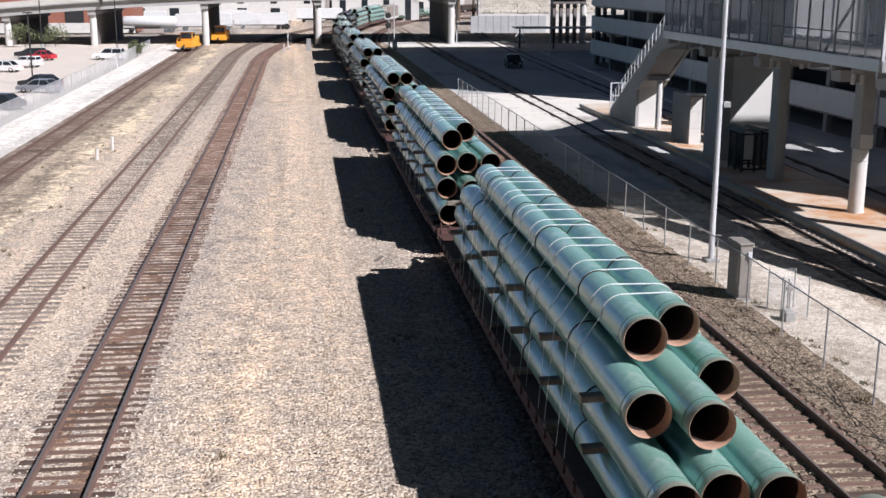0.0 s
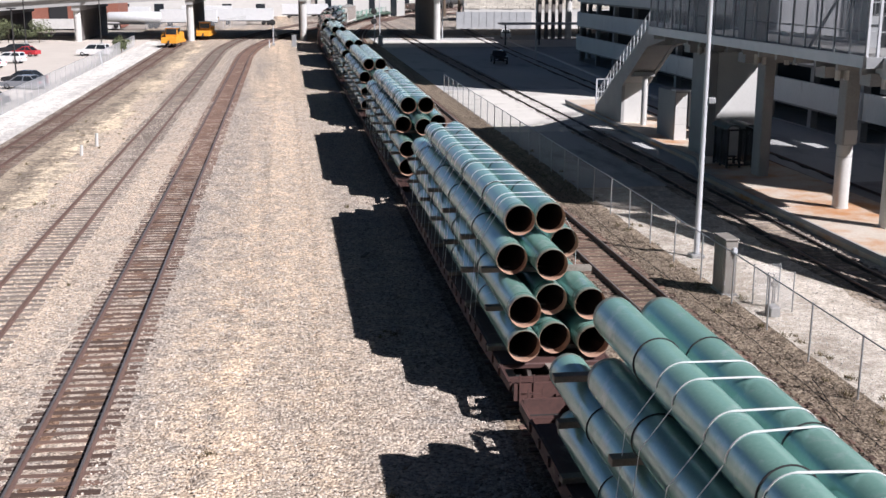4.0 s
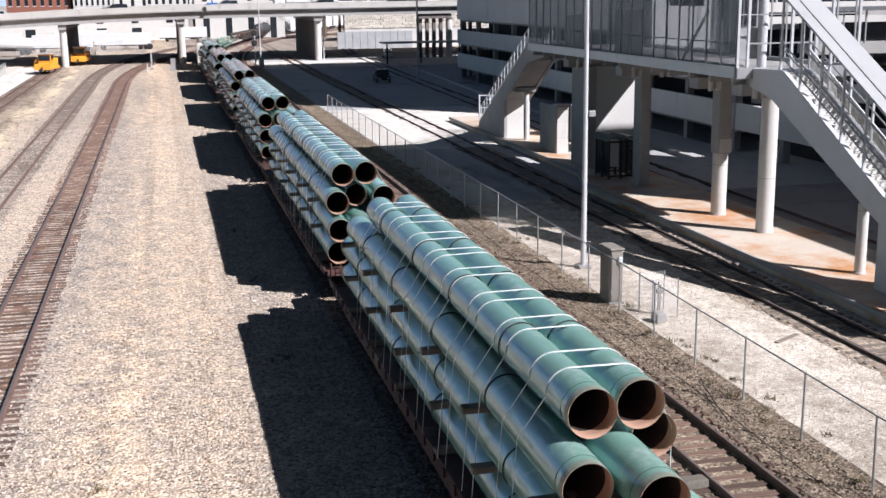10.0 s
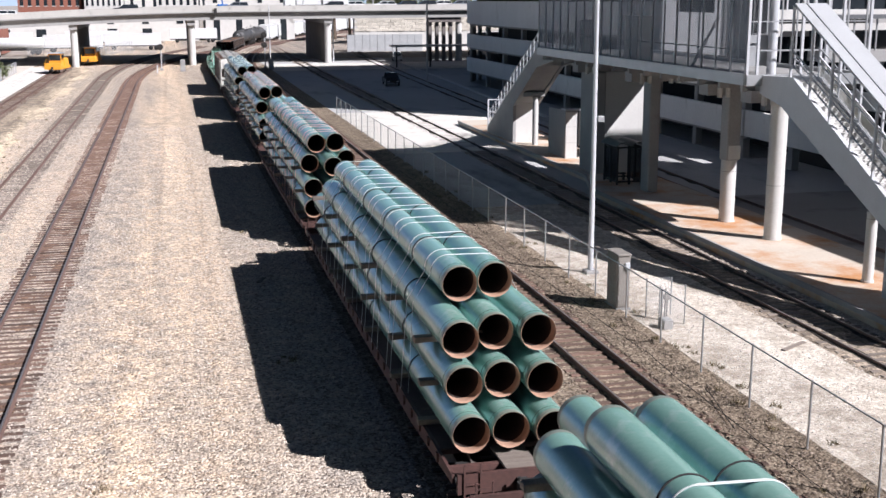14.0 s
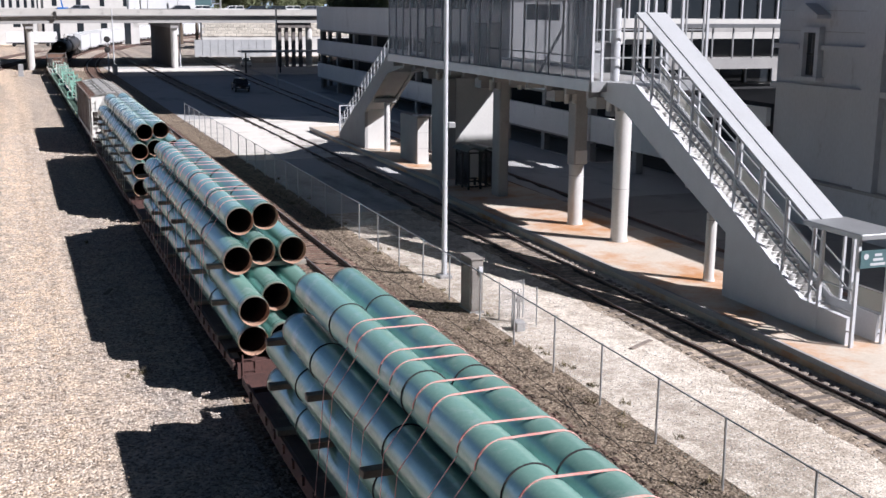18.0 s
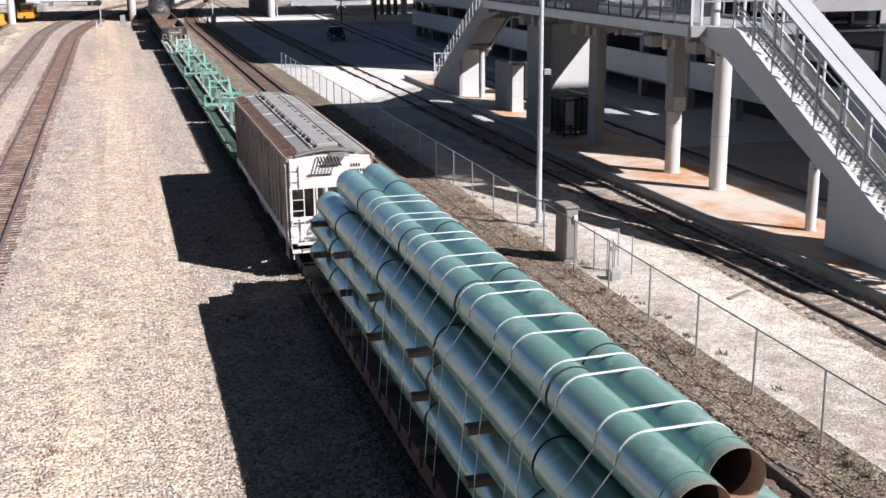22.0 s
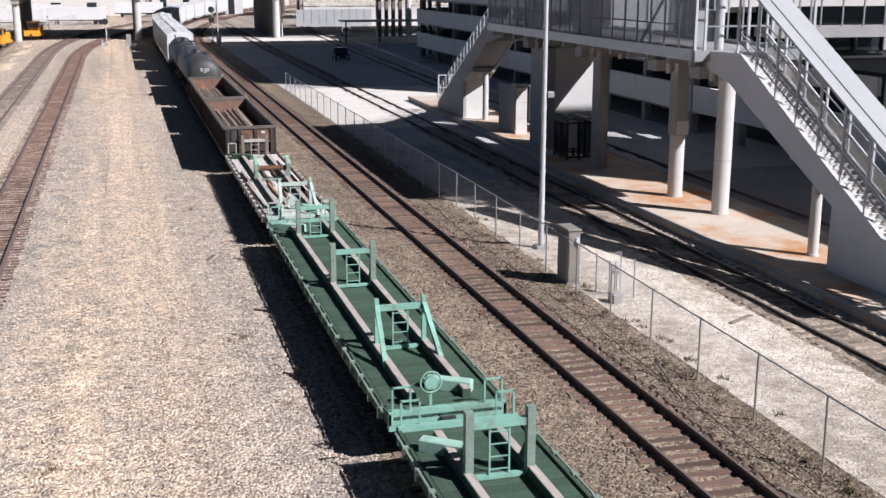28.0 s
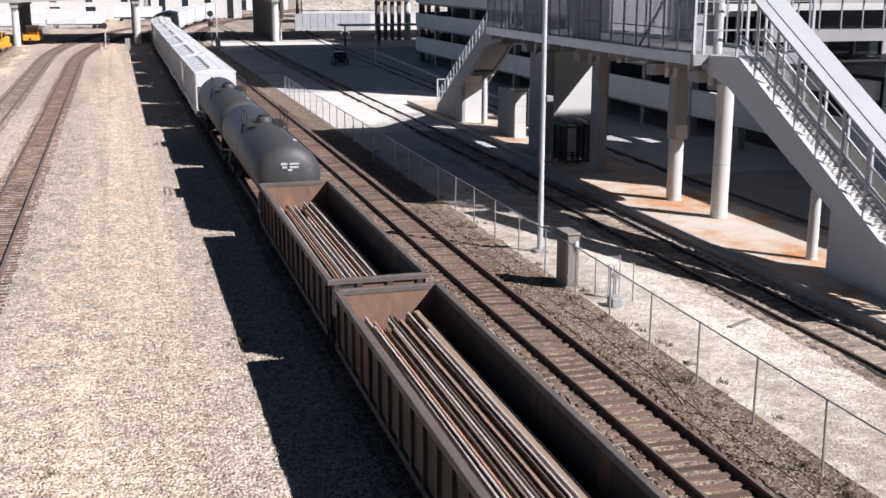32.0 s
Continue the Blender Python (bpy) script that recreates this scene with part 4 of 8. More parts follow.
        part("handrail", Mesh().tube((26.14, 29.6, z + 0.2), (26.14, 31.6, z + 0.2), 0.03, 8), M_GALV, s)
    b = part("sign_board", Mesh().box(26.1, 27.53, 29.42, 29.5, 3.08, 3.68), M_SIGN, s, "teal station sign with white lettering")
    for z, w in ((3.52, 0.3), (3.36, 0.42), (3.2, 0.62)):
        part("lettering", Mesh().box(26.82 - w / 2, 26.82 + w / 2, 29.412, 29.42, z - 0.045, z + 0.045), M_WHITEMET, b, "white bars of lettering")
    for x in (26.32, 27.32):
        part("emblem", Mesh().tube((x, 29.41, 3.48), (x, 29.42, 3.48), 0.1, 14), M_WHITEMET, b, "")


def far_stair():
    s = thing("open_stair", "concrete stair with bright steel railing at the far end", "stair", at=(0, 0, 0))
    side = [(77.6, 8.1), (80.9, 8.0), (94.4, 0.85), (94.4, 0.25), (86.9, 0.25), (86.9, 3.2), (81.0, 6.6), (77.6, 7.2)]
    for x in (26.4, 28.3):
        part("stringer", Mesh().prism(side, x - 0.12, x + 0.12, "x"), M_CONC, s, "grey concrete stair side")
    part("flight", Mesh().prism([(81, 7.7), (94.0, 0.6), (94.0, 0.25), (92.5, 0.25), (81, 6.7)], 26.52, 28.18, "x"), M_CONC, s, "")
    step = Mesh().box(26.52, 28.18, -0.17, 0.17, -0.2, 0.0).data("tread", M_CONCW)
    for k in range(40):
        part("tread", step, None, s, "", (0, 94.0 - 13.0 * (k + 0.5) / 40, 0.3 + 7.6 * (k + 1) / 40))
    part("base_wall", Mesh().box(26.52, 28.18, 86.9, 87.15, 0.25, 3.6), M_CONCW, s, "thin end plate painted paler for the sun on it wall")
    part("support", Mesh().tube((27.55, 85.1, 0.25), (27.55, 85.1, 4.1), 0.22, 14), M_CONCW, s, "round concrete support")
    part("support_cap", Mesh().box(26.5, 28.2, 84.75, 85.45, 4.1, 4.45), M_CONC, s, "")
    for x in (26.4, 28.3):
        for h in (0.25, 0.75, 1.2):
            part("handrail", Mesh().tube((x, 80.9, 8.0 + h), (x, 94.4, 0.9 + h), 0.03, 8), M_GALV, s, "galvanised handrail")
        for k in range(16):
            y = 81.2 + 0.86 * k
            z = 8.0 - 0.527 * (y - 80.9)
            part("baluster", Mesh().box(x - 0.03, x + 0.03, y - 0.03, y + 0.03, z, z + 1.25), M_WHITEMET, s, "")


def stair_gate():
    g = thing("stair_gate", "white steel gate frame at the foot of the open stair", "gate", at=(0, 0, 0))
    for x in (26.35, 27.35, 28.35):
        part("gate_post", Mesh().box(x - 0.06, x + 0.06, 94.5, 94.62, 0.25, 3.1), M_WHITEMET, g, "white post")
    for z in (3.05, 2.0, 1.1):
        part("gate_rail", Mesh().box(26.35, 28.35, 94.53, 94.59, z - 0.04, z + 0.04), M_WHITEMET, g, "")
    part("gate_panel", Mesh().box(26.4, 27.3, 94.55, 94.57, 0.35, 1.1), M_MESHD, g, "wire lower panel")


M_SMOKE = veil("smoked_glass", (0.03, 0.033, 0.036), 0.55, 0.15)
M_VAULT = mat("grey_green_roof_sheet", (0.12, 0.14, 0.125), (0.08, 0.095, 0.085), rough=0.5, bump=0.05)
M_SIGN = mat("teal_sign", (0.085, 0.15, 0.16), (0.07, 0.125, 0.135), rough=0.4, bump=0)
platform()
footbridge()
near_stair()
far_stair()
stair_gate()


def shelter():
    s = thing("waiting_shelter", "black-framed glazed platform shelter with a rippled roof", "shelter", at=(27.1, 65.9, 0.29))
    for x in (-0.75, 0.05, 0.85):
        for y in (-1.05, 1.05):
            part("post", Mesh().box(x - 0.055, x + 0.055, y - 0.055, y + 0.055, 0, 2.35), M_BLACK, s, "black steel post")
    for x in (-0.75, 0.85):
        part("post", Mesh().box(x - 0.055, x + 0.055, -0.055, 0.055, 0, 2.35), M_BLACK, s, "black steel post")
        for z in (0.18, 2.3):
            part("bar", Mesh().box(x - 0.03, x + 0.03, -1.05, 1.05, z - 0.05, z + 0.05), M_BLACK, s, "")
        for y in (-0.55, 0.55):
            part("pane", Mesh().box(x - 0.008, x + 0.008, y - 0.44, y + 0.44, 0.25, 2.22), M_SMOKE, s, "smoked glass pane")
    for y in (-1.05, 1.05):
        for z in (0.18, 2.3):
            part("bar", Mesh().box(-0.75, 0.85, y - 0.03, y + 0.03, z - 0.05, z + 0.05), M_BLACK, s, "")
    part("brace", Mesh().bar((0.05, -1.05, 1.5), (0.85, -1.05, 2.25), 0.05).bar((0.05, -1.05, 2.25), (0.85, -1.05, 1.5), 0.05), M_BLACK, s, "black cross brace")
    part("pane", Mesh().box(-0.68, 0.0, 1.04, 1.056, 0.25, 2.22), M_SMOKE, s, "smoked glass pane")
    part("bench", Mesh().slab(-0.4, 0.5, 0.45, 0.85, 0.42, 0.48, 0.02).box(-0.3, -0.24, 0.5, 0.8, 0, 0.42).box(0.34, 0.4, 0.5, 0.8, 0, 0.42), M_BLACK, s, "dark bench")
    top, low = [], []
    for k in range(25):  # two shallow vaults side by side
        x = -0.95 + 2.0 * k / 24
        z = 2.38 + 0.24 * abs(math.sin(math.pi * k / 12))
        top.append((x, z + 0.04))
        low.append((x, z))
    part("roof", Mesh().prism(top + low[::-1], -1.3, 1.3, "y"), M_VAULT, s, "rippled grey-green roof")


def service_block():
    s = thing("lift_enclosure", "grey concrete service block with a sunlit end", "kiosk", at=(27.15, 76.9, 0.25))
    part("block", Mesh().slab(0, 0.95, 0, 3.7, 0, 3.45, 0.03), M_CONC, s, "grey concrete block")
    # Paler plate puts the sunlight on this end into its colour.
    part("end_face", Mesh().box(0.06, 0.9, -0.03, 0, 0.02, 3.35), M_CONCW, s, "thin end plate painted paler for the sun on it")
    for z in (1.15, 2.3):
        part("form_joint", Mesh().box(0.06, 0.9, -0.034, -0.03, z, z + 0.02), M_CONC, s, "")
    part("cap", Mesh().slab(-0.1, 1.05, -0.35, 0.6, 3.5, 3.6, 0.02), M_WHITEMET, s, "thin white canopy plate")
    part("cap_foot", Mesh().box(0.35, 0.6, 0.05, 0.3, 3.4, 3.5), M_BLACK, s, "")
    part("drain_chain", Mesh().box(0.98, 1.12, -0.12, 0.02, 1.0, 3.4), M_BLACK, s, "black drain chain")


shelter()
service_block()


# ---- fences, posts and small railside things ----
def chain_fence(label, pts, height, spacing, wire=M_MESH):
    f = thing("chain_link_fence", label, "fence")
    total = Mesh()
    for (x, y, z), (x2, y2, z2) in zip(pts, pts[1:]):
        a, b = Vector((x, y, z)), Vector((x2, y2, z2))
        n = max(1, round((b - a).length / spacing))
        for k in range(n + 1):
            p = a.lerp(b, k / n)
            lean = Vector((random.uniform(-0.03, 0.03), random.uniform(-0.03, 0.03), 0))
            if k < n or (x2, y2, z2) == pts[-1]:
                part("fence_post", Mesh().tube(p - Vector((0, 0, 0.25)), p + lean + Vector((0, 0, height + 0.03)), 0.032, 8), M_GALV, f, "")
        part("top_rail", Mesh().tube(a + Vector((0, 0, height)), b + Vector((0, 0, height)), 0.024, 8), M_GALV, f, "thin top rail")
        up = Vector((0, 0, 1))
        part("wire_mesh", Mesh().add([a + up * 0.03, b + up * 0.03, b + up * height, a + up * height], [(0, 1, 2, 3)]), wire, f, "see-through chain-link mesh")
    return f


chain_fence("galvanised chain-link fence along the white gravel", [(15.75, 5, -0.05), (15.85, 22, -0.02), (16.05, 38.2, 0.0), (16.05, 54.2, 0.0), (16.1, 87, 0.0), (16.15, 116, 0.0)], 1.76, 3.25)
chain_fence("chain-link fence between car park and tracks", [(-24.2, 20, -0.2), (-24.3, 120, -0.2), (-24.6, 160, -0.2), (-25.2, 200, -0.2)], 1.8, 3.05, M_MESHD)


def lamp_pole():
    p = thing("lamp_pole", "tall white steel light pole on a concrete foot", "lamp pole", at=(17.3, 45.3, -0.17))
    part("foot", Mesh().slab(-0.3, 0.3, -0.3, 0.3, 0, 0.16, 0.04), M_CONC, p, "square concrete foot")
    part("pole", Mesh().tube((0, 0, 0.12), (0, 0, 12.4), 0.125, 16, 0.085), M_WHITEMET, p, "tapered white pole")
    part("lamp_head", Mesh().slab(-0.65, 0.65, -0.3, 0.3, 12.4, 12.62, 0.08), M_WHITEMET, p, "flat white lamp head")
    part("junction_box", Mesh().slab(0.1, 0.42, -0.14, 0.1, 6.62, 6.86, 0.03), M_GALV, p, "small grey box on a clamp")


def relay_cabinet():
    c = thing("relay_cabinet", "weathered grey metal trackside cabinet with a hinged door", "cabinet", at=(16.38, 39.85, -0.14))
    part("body", Mesh().slab(-0.25, 0.25, -0.55, 0.55, 0, 2.12, 0.03), M_CABLE, c, "tall narrow grey box")
    part("door", Mesh().box(-0.21, 0.21, -0.575, -0.55, 0.15, 1.95), M_CABLE, c, "hinged front door")
    part("side_panel", Mesh().box(-0.27, -0.25, -0.45, 0.45, 0.2, 1.9), M_CABLE, c, "plain side panel")
    part("cap", Mesh().slab(-0.29, 0.29, -0.6, 0.6, 2.12, 2.18, 0.02), M_CABLE, c, "thin lid")
    part("plinth", Mesh().box(-0.3, 0.3, -0.6, 0.6, -0.1, 0.06), M_CONC, c, "")
    h = part("hasp", Mesh().slab(0.02, 0.2, -0.66, -0.575, 1.62, 1.86, 0.02), M_WHITEMET, c, "white padlock box")
    part("padlock", Mesh().tube((0.11, -0.63, 1.5), (0.11, -0.6, 1.62), 0.03, 8), M_GALV, h, "")
    for z in (0.4, 1.7):
        part("hinge", Mesh().tube((-0.22, -0.58, z), (-0.22, -0.58, z + 0.16), 0.02, 8), M_GALV, c, "")


def meter_cage():
    c = thing("meter_cage", "small wire cage round a pipe stand", "cage", at=(17.35, 37.6, -0.16))
    for x in (-0.5, 0.5):
        for y in (-0.6, 0.6):
            part("post", Mesh().tube((x, y, 0), (x, y, 1.5), 0.025, 6), M_GALV, c, "")
    for y in (-0.6, 0.6):
        part("wire_panel", Mesh().add([(-0.5, y, 0.1), (0.5, y, 0.1), (0.5, y, 1.5), (-0.5, y, 1.5)], [(0, 1, 2, 3)]), M_MESH, c, "")
    part("pipe_stand", Mesh().tube((0, 0, 0), (0, 0, 1.25), 0.03, 8).tube((0.12, 0.1, 0), (0.12, 0.1, 1.1), 0.025, 8).box(-0.06, 0.16, -0.05, 0.12, 0.8, 0.95), M_CABLE, c, "dull pipe stand")
    solid("concrete_block", Mesh().slab(16.75, 17.15, 36.4, 36.9, -0.2, 0.22, 0.05), M_CONC, "broken concrete block by the fence", "concrete block")


lamp_pole()
relay_cabinet()
meter_cage()


def signal_mast(label, at, height, heads):
    s = thing("railway_signal", label, "railway signal", at=at)
    part("mast", Mesh().tube((0, 0, 0), (0, 0, height), 0.1, 10), M_WHITEMET, s, "silver mast")
    part("base", Mesh().slab(-0.3, 0.3, -0.3, 0.3, 0, 0.35, 0.03), M_CONC, s, "")
    for z in heads:
        h = part("signal_head", Mesh().tube((-0.1, -0.15, z), (-0.1, 0.05, z), 0.52, 20), M_BLACK, s, "round black target")
        part("hood", Mesh().tube((-0.1, -0.4, z), (-0.1, -0.15, z), 0.14, 10), M_BLACK, h, "")
    part("ladder", Mesh().bar((0.2, 0.1, 0.2), (0.2, 0.1, height - 0.2), 0.03).bar((0.5, 0.1, 0.2), (0.5, 0.1, height - 0.2), 0.03), M_GALV, s, "")


signal_mast("single-head dwarf mast beside the main track", (-1.9, 200, -0.2), 4.3, (3.9,))
signal_mast("two-head signal mast beside the east track", (15.7, 201.5, -0.2), 6.2, (5.7, 4.0))
solid("signal_pole", Mesh().tube((16.7, 202.5, -0.2), (16.7, 202.5, 10.5), 0.1, 10), M_WHITEMET, "plain white steel pole by the signal", "pole")
solid("white_pole", Mesh().tube((30.1, 219, -0.2), (30.1, 219, 13.5), 0.13, 10), M_WHITEMET, "tall white pole in front of the road bridge", "pole")
solid("dark_pole", Mesh().tube((34.8, 157, -0.2), (34.8, 157, 11.0), 0.12, 10), M_GALV, "tall dull light pole in the shaded yard", "pole")
for x, y, h in ((1.6, 196, 2.0), (16.3, 196.5, 1.8)):
    c = thing("signal_cabinet", "small silver signal equipment case", "cabinet", at=(x, y, -0.2))
    part("body", Mesh().slab(-0.4, 0.4, -0.35, 0.35, 0.2, h, 0.04), M_GALV, c)
    part("plinth", Mesh().box(-0.45, 0.45, -0.4, 0.4, 0, 0.2), M_CONC, c)


# ---- road bridge ----
def bridge_top(x):
    return 10.45 - (1.2 * ((20 - x) / 46) ** 2 if x < 20 else 0) + (0.004 * (x - 20) if x > 20 else 0)


# Pier sides painted dark for their shade, against paler sunlit ends.
M_PIER = mat("shade_dark_pier_concrete", (0.20, 0.18, 0.17), (0.13, 0.115, 0.11), rough=0.9, grain=6, dirt=(0.09, 0.075, 0.07), dirt_amount=0.4, stretch=(1, 1, 0.3))


def road_bridge():
    b = thing("road_bridge", "wide concrete road bridge with solid parapets over the tracks", "bridge")
    xs = list(range(-110, 111, 10))
    def strip(y0, y1, lo, hi):
        m = Mesh()
        v, f = [], []
        for x in xs:
            z = bridge_top(x)
            v += [(x, y0, z + lo), (x, y1, z + lo), (x, y1, z + hi), (x, y0, z + hi)]
        for i in range(len(xs) - 1):
            k = i * 4
            f += [(k + j, k + (j + 1) % 4, k + 4 + (j + 1) % 4, k + 4 + j) for j in range(4)]
        return m.add(v, f + [(0, 1, 2, 3), tuple(range(len(v) - 4, len(v)))])
    part("deck", strip(213.6, 250, -1.3, -0.95), M_CONC, b, "grey concrete deck")
    part("parapet", strip(213.5, 213.8, -0.95, 0.0), M_PARAPET, b, "pale solid parapet")
    part("parapet", strip(249.7, 250, -0.95, 0.0), M_PARAPET, b, "pale solid parapet")
    part("ledge", strip(213.2, 213.6, -1.15, -0.95), M_CONC, b, "")
    for y in (214.2, 221, 228, 235, 242, 249):
        part("girder", strip(y - 0.3, y + 0.3, -2.45, -1.3), M_CONC, b, "deep concrete girder")
    for x in (-92, -72, -52, -37, -17, 3.6, 28.6, 51, 75, 98):
        z = bridge_top(x) - 2.45
        if x == 51:  # this bent stands on single columns
            p = part("pier_cap", Mesh().box(x - 3.2, x + 3.2, 214.3, 216.2, z - 0.9, z), M_PIER, b, "concrete bent cap")
            for q in (-2.7, -1.35, 0, 1.35):
                part("pier_column", Mesh().box(x + q - 0.3, x + q + 0.3, 215, 215.8, -0.6, z - 0.9), M_PIER, p, "square bent column")
            part("pier_nose", Mesh().tube((x + 3.0, 215.4, -0.6), (x + 3.0, 215.4, z - 0.9), 0.62, 16), M_CONCW, p, "rounded pale pier end")
            continue
        p = part("pier", Mesh().box(x - 0.5, x + 0.5, 215.5, 247.5, -0.6, z - 0.9), M_PIER, b, "long concrete wall pier")
        part("pier_cap", Mesh().box(x - 0.7, x + 0.7, 214.3, 249, z - 0.9, z), M_CONC, p)
        part("pier_nose", Mesh().tube((x, 215.4, -0.6), (x, 215.4, z - 0.9), 0.62, 16), M_CONCW, p, "rounded pale pier end")
    for x in (-35, 8, 62):
        z = bridge_top(x)
        part("bracket", Mesh().box(x - 0.25, x + 0.25, 213.1, 213.6, z - 1.6, z - 0.4), M_BLACK, b, "")


M_PARAPET = mat("weathered_parapet_concrete", (0.50, 0.485, 0.455), (0.40, 0.39, 0.365), rough=0.85, grain=6, patch=0.3, bump=0.15, dirt=(0.30, 0.285, 0.265), dirt_amount=0.35)
road_bridge()


def road_lamp(x, y, z, h):
    p = thing("street_lamp", "thin street lamp on the road bridge", "street lamp", "bridge lamps", at=(x, y, z))
    part("pole", Mesh().tube((0, 0, 0), (0, 0, h), 0.1, 8, 0.06), M_GALV, p)
    part("arm", Mesh().bar((0, 0, h - 0.1), (-2.0, 0, h + 0.2), 0.08), M_GALV, p)
    part("lamp_head", Mesh().slab(-2.7, -1.9, -0.15, 0.15, h + 0.1, h + 0.28, 0.04), M_GALV, p)


for x in (-38, 24, 72):
    road_lamp(x, 214, bridge_top(x), 9)


# ---- buildings on the shaded side ----
def garage():
    g = thing("parking_garage", "white concrete parking garage with open decks and a curved corner", "parking garage")
    def outline(d, start=76.5):
        pts = [(41 + d, start)]
        pts += [(41 + d, 77 + 8 * k) for k in range(9)]
        r = 9 - d
        pts += [(50 - r * math.cos(radians(a)), 157 + r * math.sin(radians(a))) for a in range(0, 91, 10)]
        pts += [(50, 166 - d), (50, start)]
        return pts
    for lo, hi in ((1.55, 3.5), (4.85, 6.7), (8.15, 11.25)):
        pts = outline(0)[:-2]
        m = Mesh()
        for (x, y), (x2, y2) in zip(pts, pts[1:]):
            m.bar((x, y, (lo + hi) / 2), (x2, y2, (lo + hi) / 2), 0.3, hi - lo)
        part("spandrel", m, M_BAND, g, "white concrete band")
        part("floor_slab", Mesh().prism(outline(0.3), lo - 0.25, lo), M_CONC, g, "dark deck slab")
    part("floor_slab", Mesh().prism(outline(0.3), -0.35, -0.1), M_CONC, g)
    # Solid block painted black for the shade between the decks.
    part("core", Mesh().box(46, 49.8, 78, 158, -0.1, 8.1), M_SHADEFILL, g, "solid black block filling in the interior's shade")
    for k in range(10):
        part("column", Mesh().box(41.3, 41.85, 77 + 8 * k, 77.6 + 8 * k, -0.1, 8.2), M_CONC, g, "square concrete column")
    for a in range(15, 90, 15):
        x, y = 50 - 8.4 * math.cos(radians(a)), 157 + 8.4 * math.sin(radians(a))
        part("column", Mesh().tube((x, y, -0.1), (x, y, 8.2), 0.3, 10), M_CONC, g)
    part("roof_slab", Mesh().prism(outline(0.5), 8.4, 8.6), M_CONC, g)
    # the low wing that runs on behind the stairs
    part("spandrel", Mesh().box(41.0, 41.3, 55, 76.4, 1.55, 3.5), M_BAND, g, "white concrete band")
    part("spandrel", Mesh().box(41.0, 41.3, 55, 76.4, 4.85, 5.9), M_BAND, g, "white concrete band")
    # Solid black block stands in for the shaded open deck.
    part("wing", Mesh().box(44, 60, 55, 74.7, -0.1, 5.8), M_SHADEFILL, g, "solid black block filling in the open deck's shade")
    for k in range(3):
        part("column", Mesh().box(41.3, 41.85, 56 + 7 * k, 56.6 + 7 * k, -0.1, 4.9), M_CONC, g, "square concrete column")


def stone_hall():
    h = thing("stone_building", "massive pale limestone station building in shade", "building")
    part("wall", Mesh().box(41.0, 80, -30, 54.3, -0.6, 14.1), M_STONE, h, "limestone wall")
    # Three unseen masses, added only to cast shade on platform and yard.
    part("upper_storey", Mesh().box(49, 80, 10, 54.2, 14.1, 24), M_STONE, h, "unseen upper mass added to shade the yard")
    part("roof_block", Mesh().box(50.4, 80, 34, 45.5, 24, 31), M_STONE, h, "unseen block added to shade the platform")
    part("roof_tower", Mesh().box(63, 65.3, 42, 45.5, 31, 50), M_STONE, h, "unseen tower added to shade patches of the yard")
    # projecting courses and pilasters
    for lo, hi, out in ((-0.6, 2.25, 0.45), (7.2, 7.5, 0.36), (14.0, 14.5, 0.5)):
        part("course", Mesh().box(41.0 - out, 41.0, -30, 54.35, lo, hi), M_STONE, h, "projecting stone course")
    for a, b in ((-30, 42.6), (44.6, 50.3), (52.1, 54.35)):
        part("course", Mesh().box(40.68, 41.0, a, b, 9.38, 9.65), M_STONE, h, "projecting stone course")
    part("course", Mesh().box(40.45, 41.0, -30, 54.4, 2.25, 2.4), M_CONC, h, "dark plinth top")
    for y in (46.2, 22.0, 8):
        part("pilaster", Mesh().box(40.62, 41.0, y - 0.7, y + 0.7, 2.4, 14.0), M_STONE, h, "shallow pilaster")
    k = 0
    for z in (10.35, 11.45, 12.6, 13.6):
        k += 1
        part("joint", Mesh().box(40.985, 41.0, -30, 54.3, z, z + 0.035), M_CONC, h, "")
    def window(y, z0, z1, w, pediment):
        win = part("window", Mesh().box(40.9, 41.02, y - w / 2, y + w / 2, z0, z1), M_WINDOW, h, "tall dark window")
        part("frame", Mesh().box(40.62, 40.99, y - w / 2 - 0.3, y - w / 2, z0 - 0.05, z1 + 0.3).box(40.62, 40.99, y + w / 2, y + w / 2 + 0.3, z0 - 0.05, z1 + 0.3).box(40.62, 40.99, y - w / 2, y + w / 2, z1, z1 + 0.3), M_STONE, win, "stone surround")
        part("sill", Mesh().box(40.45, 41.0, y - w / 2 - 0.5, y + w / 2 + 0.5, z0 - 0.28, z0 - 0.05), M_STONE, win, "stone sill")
        part("mullion", Mesh().box(40.87, 40.9, y - 0.04, y + 0.04, z0, z1), M_BLACK, win, "")
        part("mullion", Mesh().box(40.87, 40.9, y - w / 2, y + w / 2, (z0 + z1) / 2 - 0.04, (z0 + z1) / 2 + 0.04), M_BLACK, win, "")
        if pediment:
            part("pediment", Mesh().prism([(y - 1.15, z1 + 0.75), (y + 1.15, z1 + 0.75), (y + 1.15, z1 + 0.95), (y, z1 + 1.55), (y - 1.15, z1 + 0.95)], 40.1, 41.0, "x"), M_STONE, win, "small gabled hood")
    window(51.2, 8.0, 10.3, 0.95, True)
    window(43.6, 9.75, 12.2, 1.15, False)
    window(36.5, 9.75, 12.2, 1.15, False)
    door = part("doorway", Mesh().box(40.9, 41.02, 37.0, 39.4, -0.2, 5.0), M_WINDOW, h, "tall dark doorway")
